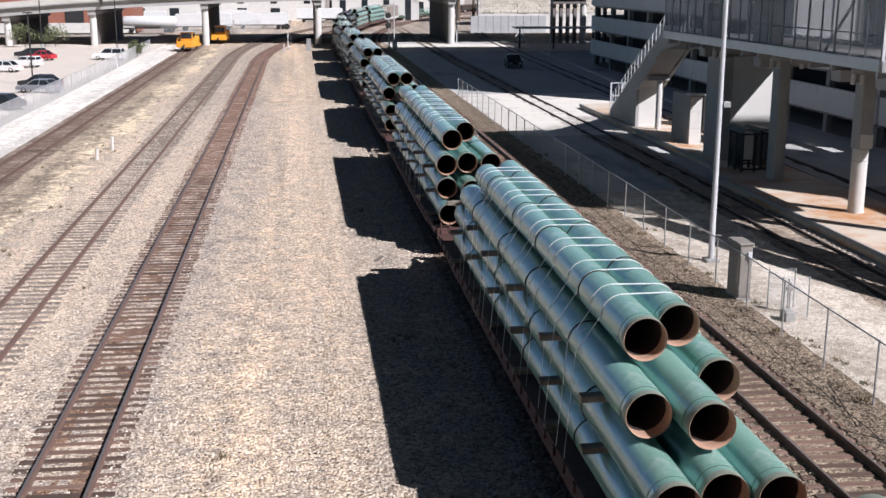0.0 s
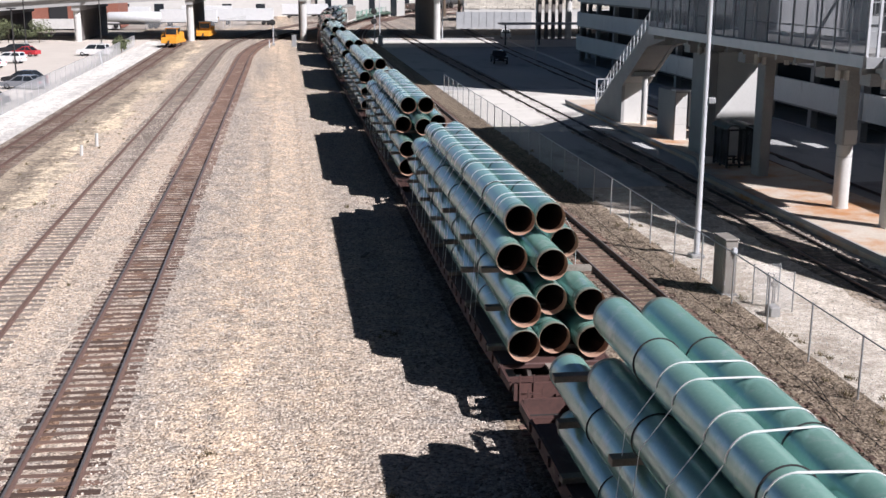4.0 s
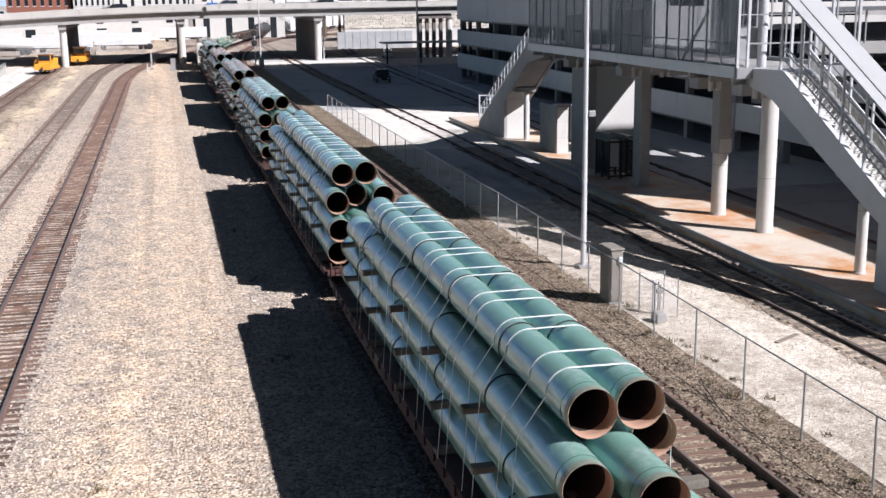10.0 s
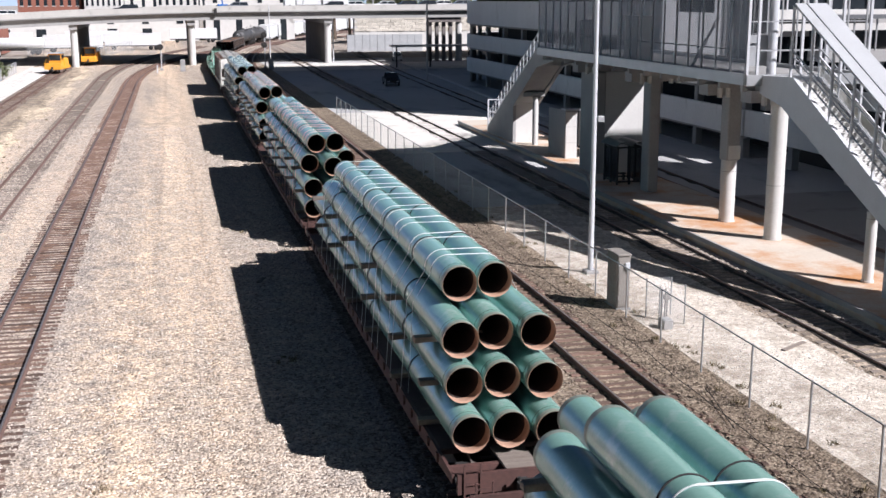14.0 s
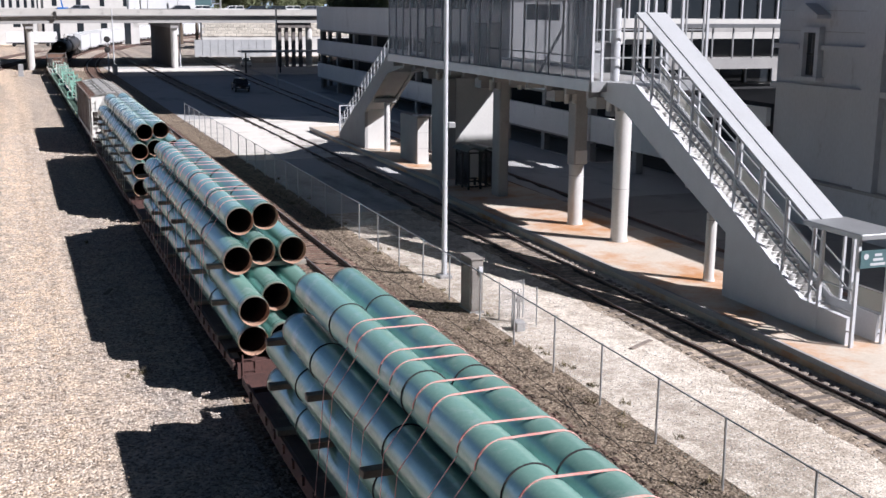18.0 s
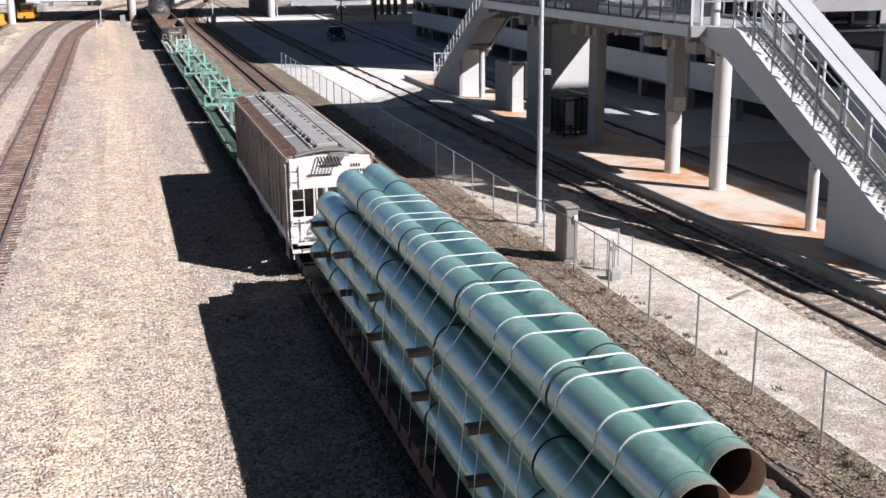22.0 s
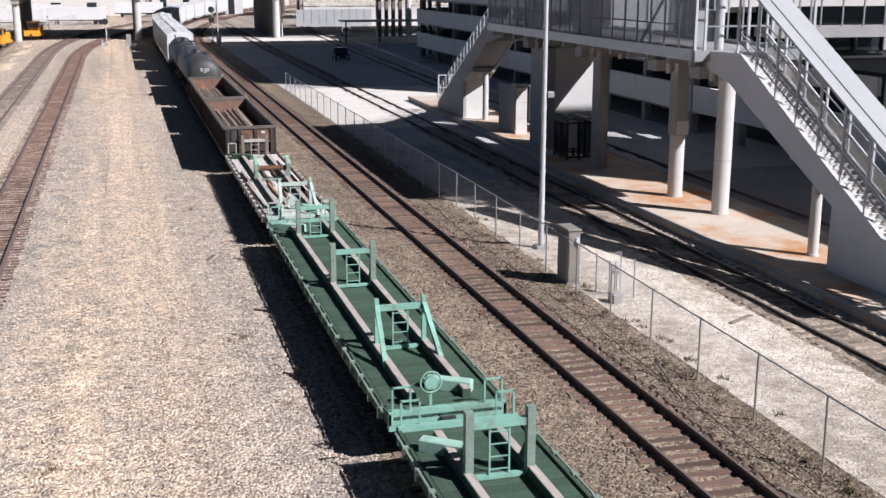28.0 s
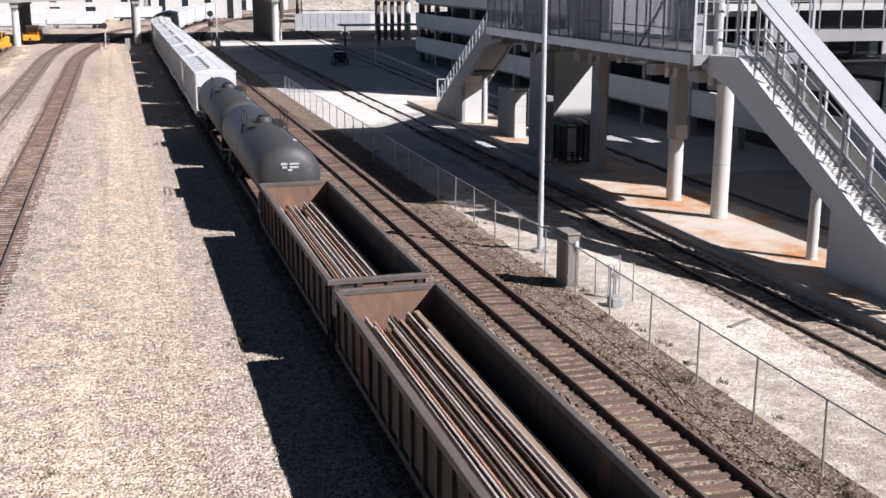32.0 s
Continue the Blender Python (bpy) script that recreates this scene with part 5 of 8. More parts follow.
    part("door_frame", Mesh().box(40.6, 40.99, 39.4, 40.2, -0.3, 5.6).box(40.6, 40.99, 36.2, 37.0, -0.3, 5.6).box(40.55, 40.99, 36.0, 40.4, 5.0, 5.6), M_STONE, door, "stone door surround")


def office():
    o = thing("office_tower", "tall white-banded office block with long window strips", "building")
    part("core", Mesh().box(50.5, 80, 89.6, 166, -0.3, 44), M_CONC, o, "shaded side walls")
    part("wing", Mesh().box(42.3, 50.4, 75.5, 76.4, 3.5, 16.4), M_SHADEFILL, o)
    # Hidden block added to throw shade on the far right of the yard.
    part("rear_wing", Mesh().box(67, 97, 166.1, 190, -0.3, 34), M_CONC, o, "unseen block added to shade the ground before the bridge")
    for lo, hi in ((12.95, 16.5), (10.05, 10.75), (8.85, 9.75)):
        part("spandrel", Mesh().box(41.9, 57.0, 74.8, 75.4, lo, hi), M_CONCW, o, "bright white band")
    part("window_strip", Mesh().box(42.0, 56.8, 75.1, 75.3, 10.75, 12.95), M_WINDOW, o, "long dark window strip")
    for k in range(9):
        part("mullion", Mesh().box(43.0 + 1.65 * k, 43.12 + 1.65 * k, 74.9, 75.12, 10.75, 12.95), M_WHITEMET, o, "")
    part("window_strip", Mesh().box(42.0, 56.4, 75.2, 75.3, 5.9, 8.85), M_WINDOW, o, "long dark window strip")
    for k in range(6):
        part("mullion", Mesh().box(43.6 + 2.5 * k, 43.75 + 2.5 * k, 74.95, 75.2, 5.9, 8.85), M_GALV, o, "")
    part("lower_wall", Mesh().box(42.0, 57, 75.3, 76, 3.5, 5.9), M_CONC, o)
    link = part("link_deck", Mesh().box(44, 57, 70.8, 73.4, 7.2, 8.0), M_CONC, o, "grey link walkway")
    part("link_roof", Mesh().box(43.8, 57, 70.4, 73.8, 10.15, 10.4), M_GREY, link, "dark flat link roof")
    for k in range(8):
        part("link_post", Mesh().box(44.1 + 1.75 * k, 44.2 + 1.75 * k, 70.75, 70.85, 8.0, 10.15), M_GALV, link, "")
    part("link_glass", Mesh().box(44, 57, 73.3, 73.36, 8.0, 9.3), M_WINDOW, link, "dark glazing")
    for z in range(12, 43, 4):
        part("window_strip", Mesh().box(50.4, 50.52, 91, 164, z, z + 2.0), M_WINDOW, o, "long dark window strip")
        part("window_strip", Mesh().box(57.2, 79, 89.5, 89.62, z + 4, z + 6.0), M_WINDOW, o, "long dark window strip")


M_GREY = mat("dark_grey_roof_sheet", (0.12, 0.125, 0.135), (0.09, 0.095, 0.1), rough=0.6, bump=0)
garage()
stone_hall()
office()

# ---- car park side: cars, machines, poles ----
def car_body(length, width, height, kind):
    """Outline of a car's side: bonnet, cabin and boot."""
    h = length / 2
    if kind == "suv":
        low = [(-h, 0.35), (-h, 0.95), (-h + 0.1, 1.05), (h - 1.1, 1.08), (h - 0.15, 0.95), (h, 0.8), (h, 0.35)]
        cab = [(-h + 0.12, 1.0), (-h + 0.3, height), (h - 2.0, height), (h - 1.25, 1.05)]
    elif kind == "pickup":
        low = [(-h, 0.45), (-h, 1.05), (h - 1.2, 1.08), (h - 0.1, 1.0), (h, 0.85), (h, 0.45)]
        cab = [(-h + 2.0, 1.0), (-h + 2.15, height), (h - 1.9, height), (h - 1.3, 1.05)]
    else:
        low = [(-h, 0.32), (-h, 0.8), (-h + 0.2, 0.92), (h - 1.0, 0.9), (h - 0.12, 0.75), (h, 0.6), (h, 0.32)]
        cab = [(-h + 0.5, 0.88), (-h + 1.2, height), (h - 2.1, height), (h - 1.2, 0.88)]
    return low, cab


TYRE = Mesh().lathe([(-0.1, 0.2), (-0.1, 0.31), (-0.06, 0.33), (0.06, 0.33), (0.1, 0.31), (0.1, 0.2)], 20, "x").data("tyre", M_RUBBER)
RIM = Mesh().lathe([(-0.09, 0.0), (-0.09, 0.2), (0.09, 0.2), (0.09, 0.0)], 16, "x").data("rim", M_GALV)


def car(label, paint, at, turn, length=4.6, width=1.8, height=1.45, kind="sedan"):
    c = thing("parked_car" if kind != "pickup" else "pickup_truck", label, "car" if kind != "pickup" else "truck", at=pose(*at, 0, 0, turn))
    low, cab = car_body(length, width, height, kind)
    w = width / 2
    part("body", Mesh().prism(low, -w, w, "x"), paint, c, "glossy body")
    # cabin tapers towards the roof
    m = Mesh()
    n = len(cab)
    v = [(s * (w - 0.06 if z < height - 0.05 else w - 0.26), y, z) for s in (-1, 1) for y, z in cab]
    m.add(v, [tuple(range(n)), tuple(reversed(range(n, 2 * n)))] + [(i, (i + 1) % n, n + (i + 1) % n, n + i) for i in range(n)])
    part("cabin_glass", m, M_WINDOW, c, "dark glass cabin")
    (y1, z1), (y2, z2) = cab[1], cab[2]
    part("roof", Mesh().slab(-w + 0.24, w - 0.24, y1 - 0.02, y2 + 0.02, height - 0.06, height + 0.03, 0.03), paint, c, "")
    for s in (-1, 1):
        for a, b in ((cab[0], cab[1]), (cab[3], cab[2]), (((cab[0][0] + cab[3][0]) / 2, cab[0][1]), ((y1 + y2) / 2, height))):
            part("pillar", Mesh().bar((s * (w - 0.05), a[0], a[1]), (s * (w - 0.25), b[0], b[1]), 0.07), paint, c, "")
        for y in (-length / 2 + 0.85, length / 2 - 0.9):
            t = part("tyre", TYRE, None, c, "", (s * (w - 0.1), y, 0.33))
            part("rim", RIM, None, t, "")
        part("headlight", Mesh().slab(s * (w - 0.35) - 0.2, s * (w - 0.35) + 0.2, length / 2 - 0.08, length / 2 + 0.01, 0.6, 0.75, 0.02), M_WHITEMET, c, "")
        part("tail_light", Mesh().box(s * (w - 0.2) - 0.12, s * (w - 0.2) + 0.12, -length / 2 - 0.01, -length / 2 + 0.05, 0.65, 0.85), P_RED, c, "")
    return c


def paint(name, c, metal=0.0):
    return mat(name, c, tuple(x * 0.92 for x in c), rough=0.25, metal=metal, bump=0, grain=3)


P_WHITE, P_SILVER, P_DARK, P_RED = paint("white_car_paint", (0.75, 0.75, 0.74)), paint("silver_car_paint", (0.30, 0.32, 0.36), 0.4), paint("black_car_paint", (0.025, 0.027, 0.032)), paint("red_car_paint", (0.45, 0.03, 0.04))
car("white sport utility car by the lot fence", P_WHITE, (-28.2, 176, -0.2), 78, 4.7, 1.9, 1.75, "suv")
car("red compact car among parked cars", P_RED, (-38.0, 176, -0.2), 72, 4.1, 1.75, 1.45)
car("dark green car parked behind the red one", P_DARK, (-40.6, 181, -0.2), 75, 4.6, 1.8, 1.5, "suv")
car("white sedan in the sunlit lot", P_WHITE, (-38.2, 154, -0.2), 75, 4.7, 1.8, 1.45)
car("white hatchback behind the sedan", P_WHITE, (-37.2, 162, -0.2), 75, 4.3, 1.8, 1.5, "suv")
car("silver-blue sedan beside the fence", P_SILVER, (-27.4, 125, -0.2), 70, 4.7, 1.8, 1.45)
car("black sedan parked beside the silver one", P_DARK, (-28.6, 131, -0.2), 70, 4.7, 1.8, 1.45)
car("dark blue car at the end of the row", P_DARK, (-27.6, 109, -0.2), 68, 4.6, 1.8, 1.45)
car("silver car at the end of the row", P_SILVER, (-29.4, 103, -0.2), 68, 4.6, 1.8, 1.45)
car("black pickup standing on the platform track", P_DARK, (29.4, 156, -0.15), 176, 5.4, 1.95, 1.75, "pickup")


def tamper(label, at, turn, cab_side):
    t = thing("track_machine", label, "track machine", "yellow track machines", at=pose(*at, 0, 0, turn))
    part("chassis", Mesh().slab(-1.3, 1.3, -3.4, 3.4, 0.55, 1.0, 0.05), M_ORANGE, t, "yellow steel frame")
    part("engine_housing", Mesh().slab(-1.15, 1.15, 0.3, 3.1, 1.0, 2.2, 0.12), M_ORANGE, t, "yellow engine cover")
    part("front_deck", Mesh().slab(-1.3, 1.3, -3.3, -1.4, 1.0, 1.5, 0.1), M_ORANGE, t, "yellow hopper front")
    c = part("cab", Mesh().slab(-1.0, 1.0, -1.4, 0.3, 1.0, 3.0, 0.06), M_ORANGE, t, "yellow cab")
    part("window", Mesh().box(-0.9, 0.9, -1.43, -1.4, 1.9, 2.8).box(-1.03, -1.0, -1.2, 0.1, 1.9, 2.8).box(1.0, 1.03, -1.2, 0.1, 1.9, 2.8), M_WINDOW, c, "dark cab window")
    part("cab_roof", Mesh().slab(-1.15, 1.15, -1.6, 0.45, 3.0, 3.12, 0.03), M_WHITEMET, c, "white cab roof")
    part("exhaust", Mesh().tube((0.7, 1.6, 2.2), (0.7, 1.6, 3.0), 0.07, 8), M_BLACK, t, "")
    for s in (-1, 1):
        for y in (-2.2, 2.2):
            part("wheel", Mesh().lathe([(s * 0.75 - 0.06, 0.0), (s * 0.75 - 0.06, 0.36), (s * 0.75 + 0.06, 0.36), (s * 0.75 + 0.06, 0.0)], 16, "x", (0, y, 0.36)), M_WHEEL, t, "")
        part("rail", Mesh().bar((s * 1.25, -3.3, 1.5), (s * 1.25, -1.5, 2.2), 0.06), M_ORANGE, t, "")
    part("arm", Mesh().bar((0, -3.4, 0.9), (0, -4.3, 0.45), 0.25), M_BLACK, t, "black working arm")


tamper("yellow track maintenance machine parked on the spur", (-18.5, 197.5, 0), -8, 1)
tamper("second yellow track machine further along the spur", (-14.6, 221, 0), -6, -1)


def lot_pole(x, y, h):
    p = thing("parking_lamp", "thin dark car-park light pole", "lamp pole", "car park lamps", at=(x, y, -0.2))
    part("pole", Mesh().tube((0, 0, 0), (0, 0, h), 0.09, 8), M_BLACK, p)
    part("base", Mesh().tube((0, 0, 0), (0, 0, 0.7), 0.28, 12), M_CONC, p)
    part("lamp_head", Mesh().slab(-0.5, 0.5, -0.18, 0.18, h, h + 0.15, 0.04), M_BLACK, p)


for x, y, h in ((-30.5, 199, 8.5), (-30.1, 134, 8.0), (-44.2, 206, 8.5), (-57, 170, 8.5)):
    lot_pole(x, y, h)


# ---- foliage ----
def clumps(seed, n, rx, ry, rz, size, cz):
    """A crown of small tilted leaf clumps with gaps and an uneven outline."""
    rnd = random.Random(seed)
    lobes = [(rnd.uniform(-0.6, 0.6) * rx, rnd.uniform(-0.6, 0.6) * ry, cz + rnd.uniform(-0.5, 0.6) * rz, rnd.uniform(0.35, 0.6)) for _ in range(9)]
    m = Mesh()
    for _ in range(n):
        lx, ly, lz, lr = rnd.choice(lobes)
        d = Vector((rnd.gauss(0, 1), rnd.gauss(0, 1), rnd.gauss(0, 1))).normalized() * (rnd.random() ** 0.4) * lr
        c = Vector((lx + d.x * rx, ly + d.y * ry, lz + d.z * rz))
        u = Vector((rnd.gauss(0, 1), rnd.gauss(0, 1), rnd.gauss(0, 1))).normalized()
        w = u.orthogonal().normalized()
        s = size * rnd.uniform(0.5, 1.2)
        k = u.cross(w)
        m.add([c - w * s, c + k * s * 0.6, c + w * s, c - k * s * 0.7 + u * s * 0.3], [(0, 1, 2, 3)])
    return m


def tree(label, at, h, spread, seed, mesh=None):
    t = thing("tree", label, "tree", "trees behind the bridge", at=at)
    trunk = Mesh().tube((0, 0, 0), (0, 0, h * 0.45), 0.03 * h, 10, 0.018 * h)
    rnd = random.Random(seed)
    for k in range(5):
        a = rnd.uniform(0, 6.28)
        trunk.tube((0, 0, h * rnd.uniform(0.25, 0.42)), (spread * 0.5 * math.cos(a), spread * 0.5 * math.sin(a), h * rnd.uniform(0.55, 0.75)), 0.012 * h, 6, 0.005 * h)
    part("trunk", trunk, M_BARK, t)
    part("crown", mesh or clumps(seed, 2600, spread, spread, h * 0.42, 0.085 * h ** 0.75, h * 0.64), M_LEAF, t, "green leafy crown")


CROWNS = [clumps(s, 9500, 8.5, 8.5, 6.4, 0.34, 15.0).data("crown", M_LEAF) for s in range(4)]
rnd = random.Random(5)
for k in range(26):
    x = 47 + 4.6 * k + rnd.uniform(-2, 2)
    y = 312 + rnd.uniform(-12, 45)
    tree("green street tree with a rounded uneven crown", pose(x, y, -0.62, 0, 0, rnd.uniform(0, 360)) @ Matrix.Scale(rnd.choice((0.78, 0.86, 0.92, 1.0, 1.06)), 4), 22, 8.5, k, CROWNS[k % 4])
DARK_X = 52.5
for k in range(4):
    tree("dark green tree standing over the garage roof", pose(DARK_X + 2.0 * k, 176 + (k % 2) * 3, -0.62, 0, 0, 50 * k), 19, 8.5, 60 + k, CROWNS[k % 4])

ROOF_CROWNS = [clumps(70 + s, 3600, 3.3, 3.3, 3.2, 0.2, 4.3).data("crown", M_LEAF) for s in range(3)]
for k in range(12):
    tree("dark green tree planted on the garage roof deck", pose(46.0 + 0.5 * (k % 3), 107 + 5.0 * k, 8.6, 0, 0, 77 * k), 7, 3.3, 80 + k, ROOF_CROWNS[k % 3])


def bush(at, r, seed):
    b = thing("bush", "scrubby green bush by the fence", "bush", at=at)
    part("stems", Mesh().tube((0, 0, 0), (0.2, 0, r), 0.05, 6, 0.02).tube((0, 0, 0), (-0.3, 0.1, r), 0.05, 6, 0.02), M_BARK, b)
    part("leaves", clumps(seed, 900, r, r, r * 0.8, 0.16, r * 0.95), M_LEAF, b)


bush((-24.9, 181, -0.2), 1.6, 11)
bush((-48, 210, -0.2), 2.8, 12)
bush((-43, 211, -0.2), 2.4, 13)


# ---- beyond the road bridge ----
def brick_store():
    b = thing("brick_building", "long red brick building with dark doorways behind the bridge", "building")
    part("wall", Mesh().box(-95, -37, 268, 285, -0.3, 7.5), M_BRICK, b, "red brick wall")
    part("base", Mesh().box(-95, -36.8, 267.4, 268, -0.3, 1.9), M_CONCW, b, "white painted base")
    for x in (-82, -66, -52):
        part("doorway", Mesh().box(x, x + 4, 267.8, 268.1, 1.9, 6.0), M_SHADEFILL, b, "dark doorway")
    for x in (-73, -59, -46):
        part("window", Mesh().box(x, x + 1.2, 267.8, 268.1, 4.2, 5.6), M_WINDOW, b)
    part("blue_tarp", Mesh().slab(-45.2, -42.6, 266.4, 267.3, 1.9, 3.6, 0.2), paint("blue_plastic", (0.05, 0.16, 0.45)), b, "blue cover")


def box_trailer(at, turn, length, label="white box trailer parked beyond the bridge", tank=False):
    t = thing("tank_trailer" if tank else "box_trailer", label, "trailer", at=pose(*at, 0, 0, turn))
    if tank:
        part("tank", Mesh().lathe([(-length / 2, 0.0), (-length / 2, 0.9), (-length / 2 + 0.4, 1.25), (length / 2 - 0.4, 1.25), (length / 2, 0.9), (length / 2, 0)], 20, "y", (0, 0, 2.4)), M_WHITEHOP, t, "white tank")
    else:
        part("box", Mesh().slab(-1.25, 1.25, -length / 2, length / 2, 1.1, 3.9, 0.04), M_WHITEHOP, t, "white ribbed box")
    part("frame", Mesh().box(-0.9, 0.9, -length / 2, length / 2, 0.85, 1.1), M_BLACK, t)
    for y in (-length / 2 + 1.2, -length / 2 + 2.4, length / 2 - 2):
        part("wheel", Mesh().lathe([(-1.2, 0.0), (-1.2, 0.5), (1.2, 0.5), (1.2, 0.0)], 16, "x", (0, y, 0.5)), M_RUBBER, t, "")


brick_store()
box_trailer((-33.5, 268, -0.2), 88, 12, "white tank trailer parked beyond the bridge", True)
box_trailer((-22, 276, -0.2), 86, 13)
box_trailer((-9, 285, -0.2), 88, 13)
box_trailer((-40, 300, -0.2), 90, 13)
box_trailer((-20, 310, -0.2), 90, 13)
box_trailer((6, 330, -0.2), 90, 13)
chain_fence("chain-link fence round the trailer yard", [(-30, 258, -0.2), (-14, 258, -0.2), (-6, 300, -0.2)], 2.2, 3.2)


def warehouse(label, x0, x1, y0, y1, z, doors):
    w = thing("warehouse", label, "building")
    part("wall", Mesh().box(x0, x1, y0, y1, -0.5, z), M_CONCW, w, "white wall")
    part("roof_edge", Mesh().box(x0 - 0.2, x1 + 0.2, y0 - 0.2, y1 + 0.2, z, z + 0.35), M_CONC, w)
    for k in range(doors):
        x = x0 + (x1 - x0) * (k + 0.35) / doors
        part("door", Mesh().box(x, x + (x1 - x0) * 0.28 / doors, y0 - 0.06, y0, -0.2, z * 0.45), M_WINDOW, w, "dark loading door")
        part("window", Mesh().box(x, x + (x1 - x0) * 0.2 / doors, y0 - 0.06, y0, z * 0.62, z * 0.78), M_WINDOW, w, "")


warehouse("low white warehouse with dark doors", -70, 8, 345, 375, 7.5, 8)
warehouse("tall white building with a stepped end", 10, 36, 345, 372, 17, 4)
warehouse("white shed along the curve", 36, 62, 430, 450, 8, 4)
warehouse("pale long building on the skyline", -190, -80, 330, 360, 9, 9)
warehouse("distant pale office block on the skyline", 120, 210, 360, 390, 14, 8)


def retaining_wall():
    w = thing("retaining_wall", "pale rough stone retaining wall beyond the bridge", "wall")
    part("wall", Mesh().box(41, 110, 262, 264, -0.5, 7.6), M_CONCW, w, "pale stone wall")
    rnd = random.Random(8)
    for r in range(5):
        for c in range(52):
            x = 41 + 1.3 * c + (0.6 if r % 2 else 0)
            part("stone_block", BLOCK, None, w, "", pose(x, 262 + rnd.uniform(-0.08, 0.05), 4.3 + 0.66 * r, 0, 0, rnd.uniform(-1, 1)))
    f = thing("screen_fence", "grey screened fence below the retaining wall", "fence")
    for k in range(10):
        x = 39 + 1.75 * k
        part("fence_panel", Mesh().box(x, x + 1.68, 259.9, 259.96, -0.2, 3.6), M_SCREEN, f, "grey screen panel")
        part("fence_post", Mesh().box(x - 0.06, x + 0.06, 259.86, 260.0, -0.2, 3.7), M_GALV, f, "")


M_SCREEN = mat("grey_screen_cloth", (0.42, 0.43, 0.44), (0.32, 0.33, 0.34), rough=0.8, grain=4, patch=0.5, bump=0.1)
BLOCK = Mesh().slab(0, 1.24, -0.12, 0.3, 0, 0.62, 0.05).data("stone_block", mat("rough_pale_stone", (0.62, 0.58, 0.50), (0.48, 0.44, 0.38), rough=0.9, vary=0.15))
retaining_wall()


def bus_canopy():
    c = thing("bus_canopy", "long thin flat canopy on posts in the far yard", "canopy", at=(44, 196, -0.15))
    part("roof", Mesh().box(-7, 9, -2, 2, 3.6, 3.85), M_GALV, c)
    for x in (-6, 0, 7):
        part("post", Mesh().box(x - 0.12, x + 0.12, -0.12, 0.12, 0, 3.6), M_BLACK, c)


bus_canopy()
car("white van waiting under the canopy", P_WHITE, (42.5, 219, -0.2), 172, 4.4, 1.8, 1.7, "suv")
for k, (x, p) in enumerate(((40, P_WHITE), (49, P_DARK), (57, P_SILVER), (66, P_WHITE), (45, P_DARK), (53, P_WHITE), (61, P_DARK), (71, P_WHITE), (35, P_WHITE), (30, P_DARK), (-8, P_DARK), (-30, P_WHITE), (12, P_SILVER))):
    car("car driving on the road bridge", p, (x, 219 + 4 * (k % 3), bridge_top(x) - 0.95), 90, 4.7, 1.8, 1.6, "suv")


def overhead_sign(x, y, z, w):
    g = thing("sign_gantry", "green road sign gantry beyond the bridge", "sign gantry", at=(x, y, -0.6))
    for q in (0, w):
        part("post", Mesh().tube((q, 0, 0), (q, 0, z), 0.25, 10), M_GALV, g)
    for h in (z - 1.4, z - 0.2):
        part("truss_chord", Mesh().bar((0, 0, h), (w, 0, h), 0.25), M_GALV, g)
    part("sign_panel", Mesh().box(w * 0.15, w * 0.42, -0.3, -0.2, z - 2.0, z + 0.4), M_SIGN, g, "green sign panel")
    part("sign_panel", Mesh().box(w * 0.55, w * 0.85, -0.3, -0.2, z - 2.0, z + 0.4), M_SIGN, g, "green sign panel")


overhead_sign(36, 300, 13.5, 16)
t = thing("lorry", "white lorry crossing the road bridge", "truck", at=pose(27.5, 222, bridge_top(27) - 0.95, 0, 0, 90))
part("box", Mesh().slab(-1.25, 1.25, -6, 4, 1.0, 4.0, 0.05), M_WHITEHOP, t, "white cargo box")
part("cab", Mesh().slab(-1.2, 1.2, 4.2, 6.3, 0.7, 3.1, 0.15), M_WHITEHOP, t, "white cab")
part("frame", Mesh().box(-0.9, 0.9, -6, 6, 0.6, 1.0), M_BLACK, t)
for y in (-5, -3.8, 5.2):
    part("wheel", Mesh().lathe([(-1.2, 0.0), (-1.2, 0.5), (1.2, 0.5), (1.2, 0.0)], 16, "x", (0, y, 0.5)), M_RUBBER, t, "")

sk = random.Random(21)
for k in range(14):
    x = -40 + 34 * k + sk.uniform(-6, 6)
    y = 720 + sk.uniform(-40, 160)
    if 3 <= k <= 8:
        continue
    warehouse("hazy pale city block on the skyline", x, x + sk.uniform(24, 46), y, y + 30, sk.uniform(22, 44), 5)


def city_building(label, x0, x1, y, top, rows, cols, wall):
    """A downtown block with a grid of windows and a cornice."""
    b = thing("city_building", label, "building")
    part("wall", Mesh().box(x0, x1, y, y + 20, -0.6, top), wall, b, "plain upper walls")
    part("cornice", Mesh().box(x0 - 0.3, x1 + 0.3, y - 0.3, y + 20.3, top, top + 0.6), M_CONCW, b, "projecting cornice")
    w, h = (x1 - x0) / cols, (top - 9.0) / rows
    for r in range(rows):
        for c in range(cols):
            x, z = x0 + w * (c + 0.28), 9.0 + h * (r + 0.2)
            p = part("window", Mesh().box(x, x + w * 0.44, y - 0.05, y, z, z + h * 0.6), M_WINDOW, b, "")
            part("sill", Mesh().box(x - 0.1, x + w * 0.44 + 0.1, y - 0.2, y, z - 0.2, z), M_CONCW, p, "")


